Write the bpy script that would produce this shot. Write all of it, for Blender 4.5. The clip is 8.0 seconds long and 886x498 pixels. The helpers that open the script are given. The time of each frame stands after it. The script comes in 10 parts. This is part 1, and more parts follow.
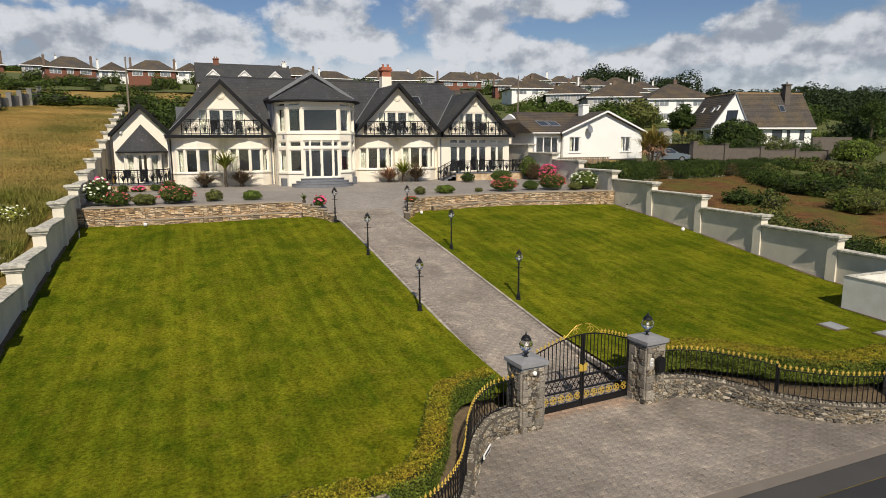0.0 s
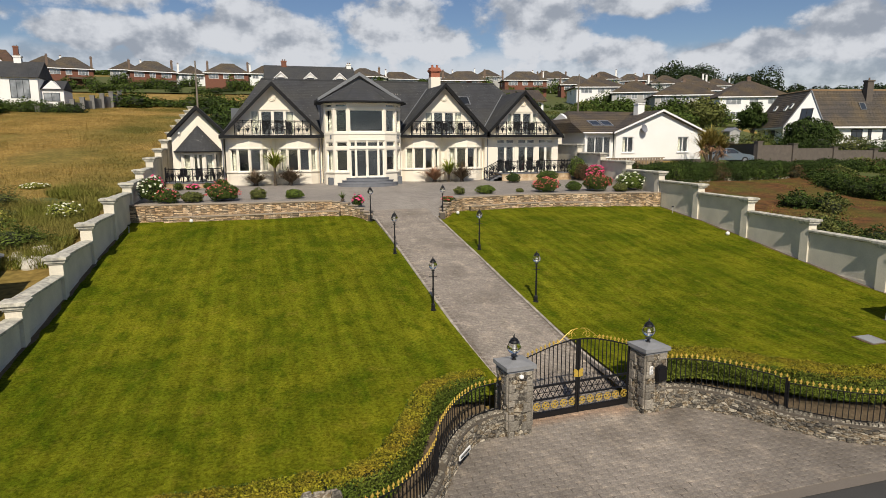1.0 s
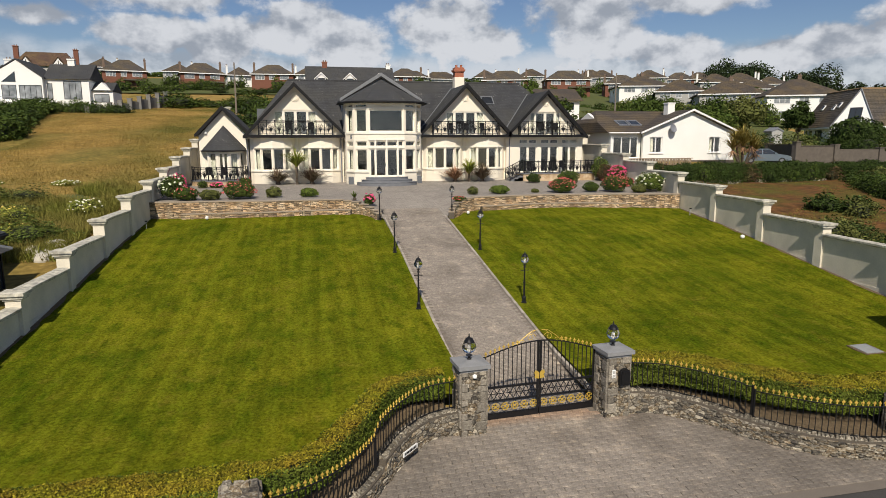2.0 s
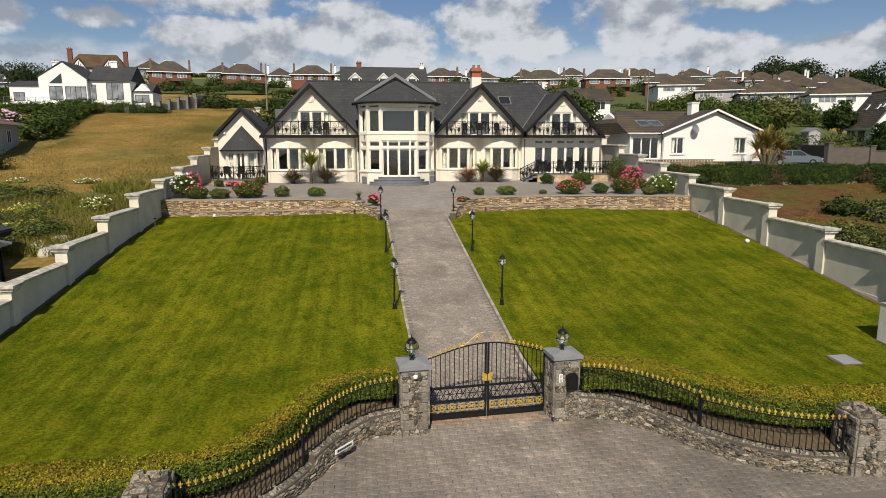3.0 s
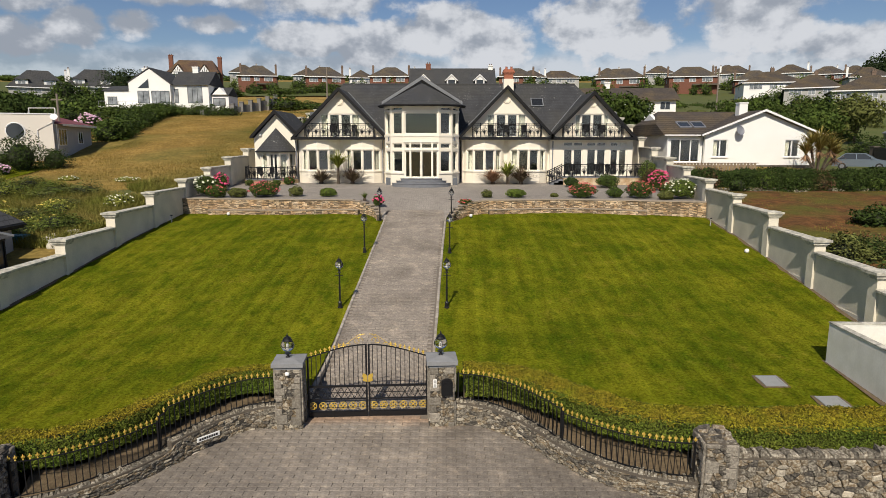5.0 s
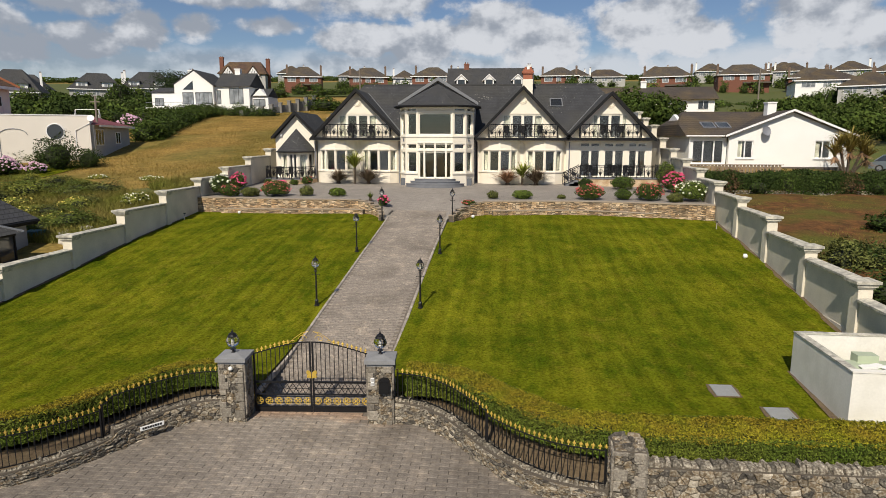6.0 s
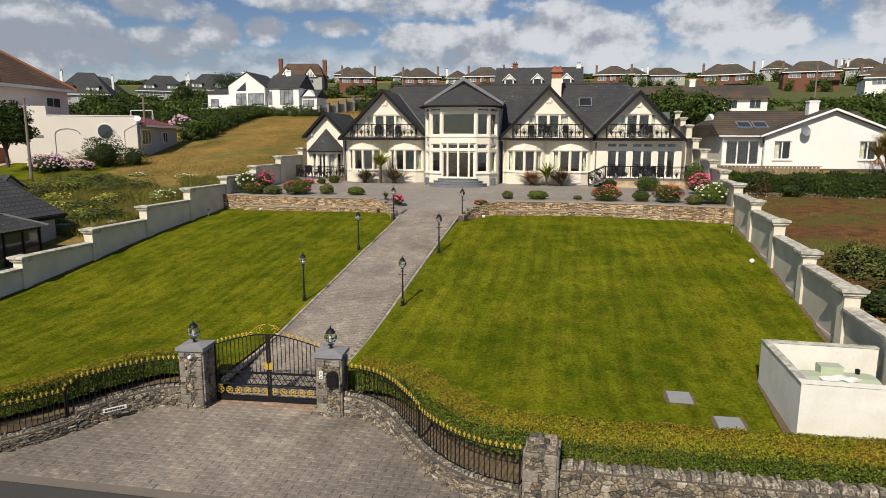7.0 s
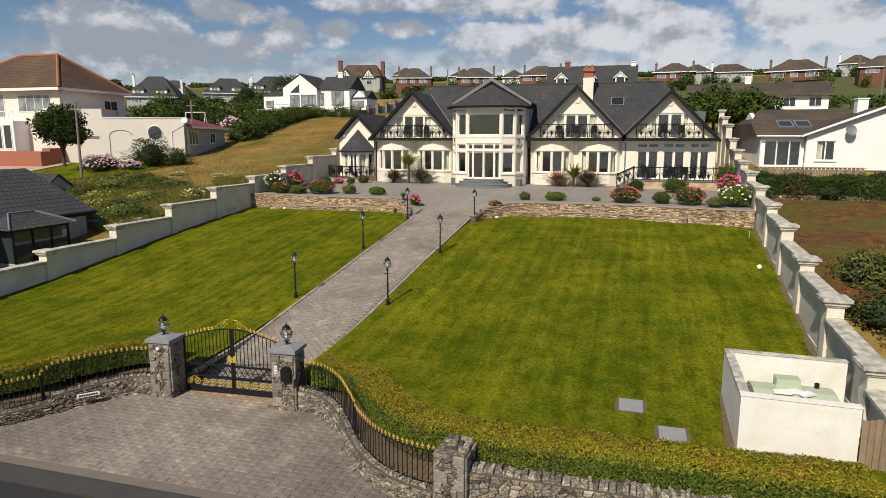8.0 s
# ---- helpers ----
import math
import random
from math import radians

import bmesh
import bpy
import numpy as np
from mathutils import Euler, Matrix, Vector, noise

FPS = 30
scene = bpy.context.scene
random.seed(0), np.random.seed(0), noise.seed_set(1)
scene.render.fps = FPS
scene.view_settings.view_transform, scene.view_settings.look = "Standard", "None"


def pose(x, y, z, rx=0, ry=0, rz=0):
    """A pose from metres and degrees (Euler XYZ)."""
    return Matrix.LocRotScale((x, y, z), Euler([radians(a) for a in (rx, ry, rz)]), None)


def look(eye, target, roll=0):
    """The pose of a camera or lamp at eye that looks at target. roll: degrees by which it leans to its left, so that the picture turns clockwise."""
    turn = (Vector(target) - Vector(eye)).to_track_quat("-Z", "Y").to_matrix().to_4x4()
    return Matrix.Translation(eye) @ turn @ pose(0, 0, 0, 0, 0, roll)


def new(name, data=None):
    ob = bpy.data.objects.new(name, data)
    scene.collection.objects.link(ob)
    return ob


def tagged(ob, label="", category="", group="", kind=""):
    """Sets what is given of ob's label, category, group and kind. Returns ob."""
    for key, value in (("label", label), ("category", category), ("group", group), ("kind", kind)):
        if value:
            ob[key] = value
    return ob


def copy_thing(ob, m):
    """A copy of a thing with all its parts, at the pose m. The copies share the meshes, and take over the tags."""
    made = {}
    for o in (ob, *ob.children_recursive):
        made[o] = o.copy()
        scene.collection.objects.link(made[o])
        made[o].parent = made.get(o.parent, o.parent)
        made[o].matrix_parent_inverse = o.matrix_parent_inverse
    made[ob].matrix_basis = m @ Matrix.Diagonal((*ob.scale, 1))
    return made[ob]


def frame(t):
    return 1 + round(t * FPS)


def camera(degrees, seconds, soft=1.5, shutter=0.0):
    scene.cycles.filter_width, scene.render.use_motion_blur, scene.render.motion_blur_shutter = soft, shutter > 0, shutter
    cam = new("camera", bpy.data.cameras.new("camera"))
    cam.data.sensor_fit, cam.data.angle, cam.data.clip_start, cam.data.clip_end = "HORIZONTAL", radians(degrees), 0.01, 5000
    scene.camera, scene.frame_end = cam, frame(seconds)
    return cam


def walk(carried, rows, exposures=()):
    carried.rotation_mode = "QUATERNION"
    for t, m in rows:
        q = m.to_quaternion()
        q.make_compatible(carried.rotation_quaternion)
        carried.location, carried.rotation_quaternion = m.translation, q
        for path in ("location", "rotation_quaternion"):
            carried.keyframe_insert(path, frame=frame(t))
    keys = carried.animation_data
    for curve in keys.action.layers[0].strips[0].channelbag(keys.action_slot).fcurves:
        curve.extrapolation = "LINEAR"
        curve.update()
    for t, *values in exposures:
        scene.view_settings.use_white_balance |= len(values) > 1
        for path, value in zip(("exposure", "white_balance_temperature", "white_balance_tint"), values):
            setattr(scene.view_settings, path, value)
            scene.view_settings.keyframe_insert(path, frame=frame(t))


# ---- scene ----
cam = camera(70.0, 8.0, soft=0.6)
PATH = [
    (0, (-10.047, -13.5, 7.517), (-9.277, -11.684, 7.184), -0.3),
    (0.5, (-9.13, -13.877, 7.51), (-8.46, -12.023, 7.177), -0.3),
    (1, (-8.174, -14.246, 7.546), (-7.607, -12.357, 7.213), -0.3),
    (1.5, (-7.131, -14.651, 7.531), (-6.638, -12.741, 7.198), -0.2),
    (2, (-5.981, -14.96, 7.542), (-5.558, -13.034, 7.209), -0.2),
    (3.5, (-2.178, -15.782, 7.641), (-1.957, -13.822, 7.306), -0.0),
    (4, (-0.769, -15.955, 7.653), (-0.621, -13.989, 7.319), -0.0),
    (4.5, (0.668, -16.121, 7.705), (0.742, -14.15, 7.37), -0.0),
    (6, (5.121, -16.346, 7.883), (4.966, -14.381, 7.546), 0.1),
    (6.5, (6.675, -16.312, 7.878), (6.425, -14.356, 7.541), 0.1),
    (7, (8.198, -16.197, 7.897), (7.856, -14.256, 7.559), 0.2),
    (7.5, (9.744, -15.966, 7.96), (9.309, -14.044, 7.621), 0.2),
    (8, (11.335, -15.651, 7.978), (10.797, -13.754, 7.638), 0.1),
]
walk(cam, [(t, look(eye, target, roll)) for t, eye, target, roll in PATH])
scene.view_settings.exposure = 0.0

# ---- sky and sun ----
SUN_FROM = Vector((-0.23, -1.0, 0.96)).normalized()   # direction towards the sun
world = bpy.data.worlds.new("sky")
scene.world = world
world.use_nodes = True


# cumulus heaps: azimuth, elevation, half width and half height in degrees
CLOUDS = [(12.5, 10.2, 4.4, 3.4), (15.5, 8.5, 7.0, 1.8), (4.2, 8.1, 4.0, 2.8), (-1.5, 9.0, 6.0, 1.9), (25.5, 9.0, 5.6, 3.4), (40, 6.5, 5.0, 1.6), (44, 7.0, 4.0, 1.7), (48.5, 7.9, 4.6, 2.4),
          (55, 7.0, 7.0, 3.0), (-6.2, 7.4, 4.6, 1.8), (32, 6.9, 5.0, 1.7), (-43, 8.4, 5.2, 2.5), (-41, 6.4, 9.0, 1.7), (-32.8, 7.1, 3.2, 2.1), (-33.5, 10.2, 4.2, 1.2), (-29, 8.5, 2.6, 1.5),
          (-25.3, 8.9, 2.0, 1.2), (-19, 9.3, 2.8, 1.0), (-10.5, 11.6, 7.5, 1.6), (-11, 8.5, 4.4, 1.6), (0.6, 9.9, 4.4, 2.0), (-22.8, 11.4, 4.4, 0.9), (34, 11.0, 5.0, 1.0)]


def build_sky():
    nt = world.node_tree
    nt.nodes.clear()
    N, L = nt.nodes.new, nt.links.new
    out, bg = N("ShaderNodeOutputWorld"), N("ShaderNodeBackground")
    sky = N("ShaderNodeTexSky")
    sky.sky_type, sky.sun_disc = "NISHITA", False
    sky.sun_elevation = math.asin(SUN_FROM.z)
    sky.sun_rotation = math.atan2(SUN_FROM.x, SUN_FROM.y)
    sky.air_density, sky.dust_density, sky.ozone_density = 1.0, 0.15, 1.6
    tc = N("ShaderNodeTexCoord")
    sep = N("ShaderNodeSeparateXYZ")
    L(tc.outputs["Generated"], sep.inputs[0])

    def m(op, a, b=None, clamp=False):
        n = N("ShaderNodeMath")
        n.operation, n.use_clamp = op, clamp
        for i, v in enumerate((a, b)):
            if v is None:
                continue
            if isinstance(v, (int, float)):
                n.inputs[i].default_value = v
            else:
                L(v, n.inputs[i])
        return n.outputs[0]
    # cumulus heaps in azimuth and elevation, billowing above and flat below
    az = m("ARCTAN2", sep.outputs[0], sep.outputs[1])
    el = m("ARCSINE", sep.outputs[2])
    comb = N("ShaderNodeCombineXYZ")
    L(az, comb.inputs[0])
    L(el, comb.inputs[1])

    def noise_at(stretch, scale, detail, shift=(0, 0, 0), rough=0.6):
        mp = N("ShaderNodeMapping")
        mp.inputs["Scale"].default_value, mp.inputs["Location"].default_value = stretch, shift
        L(comb.outputs[0], mp.inputs["Vector"])
        n = N("ShaderNodeTexNoise")
        n.inputs["Scale"].default_value, n.inputs["Detail"].default_value = scale, detail
        n.inputs["Roughness"].default_value = rough
        L(mp.outputs[0], n.inputs["Vector"])
        return n.outputs["Fac"]

    def ramp(x, lo, hi, a=0.0, b=1.0):
        n = N("ShaderNodeMapRange")
        n.interpolation_type = "SMOOTHSTEP"
        for k, v in zip(("From Min", "From Max", "To Min", "To Max"), (lo, hi, a, b)):
            n.inputs[k].default_value = v
        L(x, n.inputs["Value"])
        return n.outputs["Result"]
    near = high = None
    for x, y, w, h in CLOUDS:
        x, y, w, h = radians(x), radians(y), radians(w), radians(h)
        mp, ln, up, ln2 = N("ShaderNodeMapping"), N("ShaderNodeVectorMath"), N("ShaderNodeVectorMath"), N("ShaderNodeVectorMath")
        mp.inputs["Scale"].default_value, mp.inputs["Location"].default_value = (1 / w, 1 / h, 1), (-x / w, -y / h, 0)
        L(comb.outputs[0], mp.inputs["Vector"])
        ln.operation = ln2.operation = "LENGTH"
        up.operation = "ADD"
        up.inputs[1].default_value = (0.18, -0.75, 0)
        L(mp.outputs[0], ln.inputs[0])
        L(mp.outputs[0], up.inputs[0])
        L(up.outputs[0], ln2.inputs[0])
        near = ln.outputs["Value"] if near is None else m("MINIMUM", near, ln.outputs["Value"])
        high = ln2.outputs["Value"] if high is None else m("MINIMUM", high, ln2.outputs["Value"])
    billow, veil = noise_at((1, 1.35, 1), 14.0, 9, (3.1, 0.4, 0), 0.55), noise_at((1, 2.4, 1), 7.0, 6, (0.7, 2.2, 0))
    lifted = noise_at((1, 1.35, 1), 14.0, 4, (3.09, 0.425, 0), 0.55)
    heap = ramp(m("ADD", m("SUBTRACT", 1.0, near), m("MULTIPLY", m("SUBTRACT", billow, 0.5), 2.4)), -0.1, 0.34)
    haze = ramp(m("ADD", m("MULTIPLY", veil, 0.55), ramp(el, 0.10, 0.165, 0.42, 0.0)), 0.38, 0.66, 0.0, 0.8)
    haze = m("MULTIPLY", haze, ramp(az, -0.9, -0.15, 0.45, 1.0))
    others = ramp(m("ADD", veil, ramp(el, 0.2, 0.5, -0.3, 0.0)), 0.5, 0.6)
    cover = m("MAXIMUM", m("MAXIMUM", heap, haze), others)
    fluff = noise_at((1, 1.3, 1), 30.0, 6, (1.7, 0.9, 0), 0.6)
    lit = m("ADD", m("MULTIPLY", m("SUBTRACT", near, high), -0.42), m("ADD", m("MULTIPLY", m("SUBTRACT", billow, lifted), 4.2), m("MULTIPLY", m("SUBTRACT", fluff, 0.5), 1.5)))
    shade = ramp(m("ADD", lit, m("ADD", ramp(az, -0.7, 0.15, -0.6, 0.12), ramp(az, 0.5, 0.85, 0.0, -0.35))), -0.7, 0.6)
    white = N("ShaderNodeMix")
    white.data_type = "RGBA"
    white.inputs["A"].default_value = (6.3, 7.0, 8.2, 1)
    white.inputs["B"].default_value = (13.0, 13.4, 14.2, 1)
    L(shade, white.inputs["Factor"])
    mix = N("ShaderNodeMix")
    mix.data_type = "RGBA"
    L(cover, mix.inputs["Factor"])
    blue = N("ShaderNodeHueSaturation")
    blue.inputs["Hue"].default_value, blue.inputs["Saturation"].default_value, blue.inputs["Value"].default_value = 0.512, 1.16, 1.36
    L(sky.outputs[0], blue.inputs["Color"])
    L(blue.outputs[0], mix.inputs["A"])
    L(white.outputs["Result"], mix.inputs["B"])
    L(mix.outputs["Result"], bg.inputs["Color"])
    bg.inputs["Strength"].default_value = 0.050
    L(bg.outputs[0], out.inputs[0])


build_sky()
sun_data = bpy.data.lights.new("sun", "SUN")
sun_data.energy, sun_data.angle, sun_data.color = 5.0, radians(0.55), (1.0, 0.90, 0.75)
sun = new("sun", sun_data)
sun.matrix_world = look(SUN_FROM * 60, (0, 0, 0))

# ---- materials ----
def material(name, color, rough=0.8, metal=0.0, second=None, scale=3.0, amount=0.5, fine=40.0, fine_amount=0.15,
             bump=0.0, bump_scale=30.0, island=0.0, obj=0.0, spec=0.5, stretch=(1, 1, 1), third=None, third_scale=0.5, third_amount=0.4):
    """A surface of two or three colours mixed by noise at several scales, with fine relief."""
    mt = bpy.data.materials.new(name)
    mt.use_nodes = True
    nt = mt.node_tree
    N, L = nt.nodes.new, nt.links.new
    b = nt.nodes["Principled BSDF"]
    tc, mp = N("ShaderNodeTexCoord"), N("ShaderNodeMapping")
    L(tc.outputs["Object"], mp.inputs["Vector"])
    mp.inputs["Scale"].default_value = stretch
    vec = mp.outputs[0]

    def tex(s, detail=6):
        n = N("ShaderNodeTexNoise")
        n.inputs["Scale"].default_value, n.inputs["Detail"].default_value = s, detail
        L(vec, n.inputs["Vector"])
        return n.outputs["Fac"]

    def mixed(fac, a, c, blend="MIX"):
        n = N("ShaderNodeMix")
        n.data_type, n.blend_type = "RGBA", blend
        for k, v in (("Factor", fac), ("A", a), ("B", c)):
            if isinstance(v, (int, float)):
                n.inputs[k].default_value = v
            elif isinstance(v, tuple):
                n.inputs[k].default_value = (*v, 1)
            else:
                L(v, n.inputs[k])
        return n.outputs["Result"]

    def ranged(x, lo, hi, a, c):
        n = N("ShaderNodeMapRange")
        for k, v in zip(("From Min", "From Max", "To Min", "To Max"), (lo, hi, a, c)):
            n.inputs[k].default_value = v
        L(x, n.inputs["Value"])
        return n.outputs["Result"]
    second = second or tuple(c * 0.75 for c in color)
    col = mixed(ranged(tex(scale), 0.3, 0.7, 0, amount), color, second)
    if third:
        col = mixed(ranged(tex(third_scale, 3), 0.42, 0.68, 0, third_amount), col, third)

    def lightness(value, reach):
        nonlocal col
        h = N("ShaderNodeHueSaturation")
        L(ranged(value, 0, 1, 1 - reach, 1 + reach), h.inputs["Value"])
        L(col, h.inputs["Color"])
        col = h.outputs[0]
    if fine_amount:
        lightness(tex(fine, 3), fine_amount * 1.6)
    if island:
        g = N("ShaderNodeNewGeometry")
        lightness(g.outputs["Random Per Island"], island)
    if obj:
        o = N("ShaderNodeObjectInfo")
        lightness(o.outputs["Random"], obj)
    L(col, b.inputs["Base Color"])
    b.inputs["Roughness"].default_value, b.inputs["Metallic"].default_value = rough, metal
    b.inputs["Specular IOR Level"].default_value = spec
    if bump:
        bp = N("ShaderNodeBump")
        bp.inputs["Strength"].default_value, bp.inputs["Distance"].default_value = min(1.0, bump), 0.02
        L(tex(bump_scale, 5), bp.inputs["Height"])
        L(bp.outputs[0], b.inputs["Normal"])
    return mt


def glass_material(name, tint=(0.9, 0.95, 0.95), rough=0.02, ior=1.45):
    """Window glass: clear, with the sky's reflection."""
    mt = bpy.data.materials.new(name)
    mt.use_nodes = True
    b = mt.node_tree.nodes["Principled BSDF"]
    b.inputs["Base Color"].default_value = (*tint, 1)
    b.inputs["Roughness"].default_value = rough
    b.inputs["Transmission Weight"].default_value = 1.0
    b.inputs["IOR"].default_value = ior
    return mt


def tile_material(name, color, second, w=0.33, h=0.3, moss=(0.22, 0.15, 0.05), joint=0.32, lichen=0.0):
    """Rows of roof tiles; the rows follow the height, the joints run up the slope."""
    mt = material(name, color, 0.85, second=second, scale=1.2, amount=0.7, fine=16, fine_amount=0.2, third=moss, third_scale=0.35, third_amount=0.35)
    nt = mt.node_tree
    N, L = nt.nodes.new, nt.links.new
    b = nt.nodes["Principled BSDF"]
    tc, sep, com, add, br, mx, bp = N("ShaderNodeTexCoord"), N("ShaderNodeSeparateXYZ"), N("ShaderNodeCombineXYZ"), N("ShaderNodeMath"), N("ShaderNodeTexBrick"), N("ShaderNodeMix"), N("ShaderNodeBump")
    L(tc.outputs["Object"], sep.inputs[0])
    L(sep.outputs[0], add.inputs[0])
    L(sep.outputs[1], add.inputs[1])
    L(add.outputs[0], com.inputs[0])
    L(sep.outputs[2], com.inputs[1])
    L(com.outputs[0], br.inputs["Vector"])
    br.inputs["Scale"].default_value, br.inputs["Brick Width"].default_value, br.inputs["Row Height"].default_value, br.inputs["Mortar Size"].default_value = 1.0, w, h * 0.6, 0.018
    br.inputs["Color1"].default_value, br.inputs["Color2"].default_value, br.inputs["Mortar"].default_value = (1, 1, 1, 1), (0.8, 0.8, 0.8, 1), (joint, joint, joint, 1)
    old = b.inputs["Base Color"].links[0].from_socket
    mx.data_type, mx.blend_type = "RGBA", "MULTIPLY"
    mx.inputs["Factor"].default_value = 1.0
    L(old, mx.inputs["A"])
    L(br.outputs["Color"], mx.inputs["B"])
    col = mx.outputs["Result"]
    if lichen:
        # pale lichen spots, thicker in some patches
        spots, patch, both, rng, pale = N("ShaderNodeTexNoise"), N("ShaderNodeTexNoise"), N("ShaderNodeMath"), N("ShaderNodeMapRange"), N("ShaderNodeMix")
        for n, sc, det in ((spots, 8.0, 3), (patch, 0.5, 2)):
            n.inputs["Scale"].default_value, n.inputs["Detail"].default_value = sc, det
            L(tc.outputs["Object"], n.inputs["Vector"])
        both.operation = "MULTIPLY_ADD"
        L(patch.outputs["Fac"], both.inputs[0])
        both.inputs[1].default_value = 0.35
        L(spots.outputs["Fac"], both.inputs[2])
        for k, v in zip(("From Min", "From Max", "To Min", "To Max"), (0.87, 0.93, 0, lichen)):
            rng.inputs[k].default_value = v
        L(both.outputs[0], rng.inputs["Value"])
        pale.data_type = "RGBA"
        pale.inputs["B"].default_value = (0.34, 0.33, 0.30, 1)
        L(rng.outputs["Result"], pale.inputs["Factor"])
        L(col, pale.inputs["A"])
        col = pale.outputs["Result"]
    L(col, b.inputs["Base Color"])
    bp.inputs["Strength"].default_value, bp.inputs["Distance"].default_value = 0.5, 0.03
    L(br.outputs["Fac"], bp.inputs["Height"])
    bp.invert = True
    L(bp.outputs[0], b.inputs["Normal"])
    return mt


CREAM = material("cream_render", (0.80, 0.745, 0.635), 0.9, second=(0.75, 0.69, 0.58), scale=0.7, amount=0.6, fine=25, fine_amount=0.04, bump=0.15, bump_scale=60)
CREAM_TRIM = material("cream_gloss_paint", (0.83, 0.79, 0.69), 0.5, fine_amount=0.03, scale=2, amount=0.3)
WHITE_RENDER = material("white_render", (0.82, 0.82, 0.80), 0.9, second=(0.74, 0.74, 0.71), scale=0.6, amount=0.5, fine=20, fine_amount=0.03, bump=0.15, bump_scale=60)
PINK_RENDER = material("pale_pink_render", (0.80, 0.70, 0.62), 0.9, second=(0.74, 0.64, 0.57), scale=0.6, amount=0.5, fine_amount=0.03)
GREY_RENDER = material("grey_render", (0.42, 0.42, 0.42), 0.9, scale=0.8, amount=0.5)
WALL_CREAM = material("weathered_cream_render", (0.70, 0.65, 0.54), 0.92, second=(0.56, 0.52, 0.43), scale=1.2, amount=0.6, fine=18, fine_amount=0.08, bump=0.2, bump_scale=50, third=(0.40, 0.39, 0.33), third_scale=0.9, third_amount=0.35)
CAP_CREAM = material("lichened_cap_stone", (0.66, 0.63, 0.53), 0.92, second=(0.30, 0.29, 0.25), scale=2.6, amount=0.75, fine=22, fine_amount=0.15, bump=0.3, bump_scale=40, third=(0.13, 0.13, 0.12), third_scale=5.0, third_amount=0.6)
SLATE = tile_material("dark_slate", (0.050, 0.052, 0.058), (0.028, 0.030, 0.034), 0.26, 0.24, (0.085, 0.08, 0.06), 0.6, 0.8)
LEAD = material("lead_flashing", (0.19, 0.20, 0.215), 0.6, metal=0.2, scale=3, amount=0.6)
BLACK_PAINT = material("black_painted_timber", (0.008, 0.008, 0.009), 0.6, spec=0.25, fine_amount=0.1)
IRON = material("black_wrought_iron", (0.012, 0.012, 0.014), 0.42, metal=0.3, fine_amount=0.1)
GOLD = material("gold_paint", (0.62, 0.43, 0.08), 0.42, metal=0.35, second=(0.50, 0.33, 0.05), scale=12, amount=0.5)
PLASTIC_GREY = material("grey_downpipe", (0.20, 0.21, 0.24), 0.5, fine_amount=0.05)
# the dimness of the rooms behind the panes is painted into this colour
ROOM_SHADE = material("room_shade_colour", (0.12, 0.13, 0.145), 0.9)
CURTAIN = material("pale_curtain", (0.50, 0.48, 0.40), 0.9, scale=6, amount=0.5, stretch=(8, 8, 0.3))
GLASS = glass_material("window_glass", ior=1.75)
LAMP_GLASS = glass_material("lantern_glass", (0.95, 0.95, 0.92), 0.05)

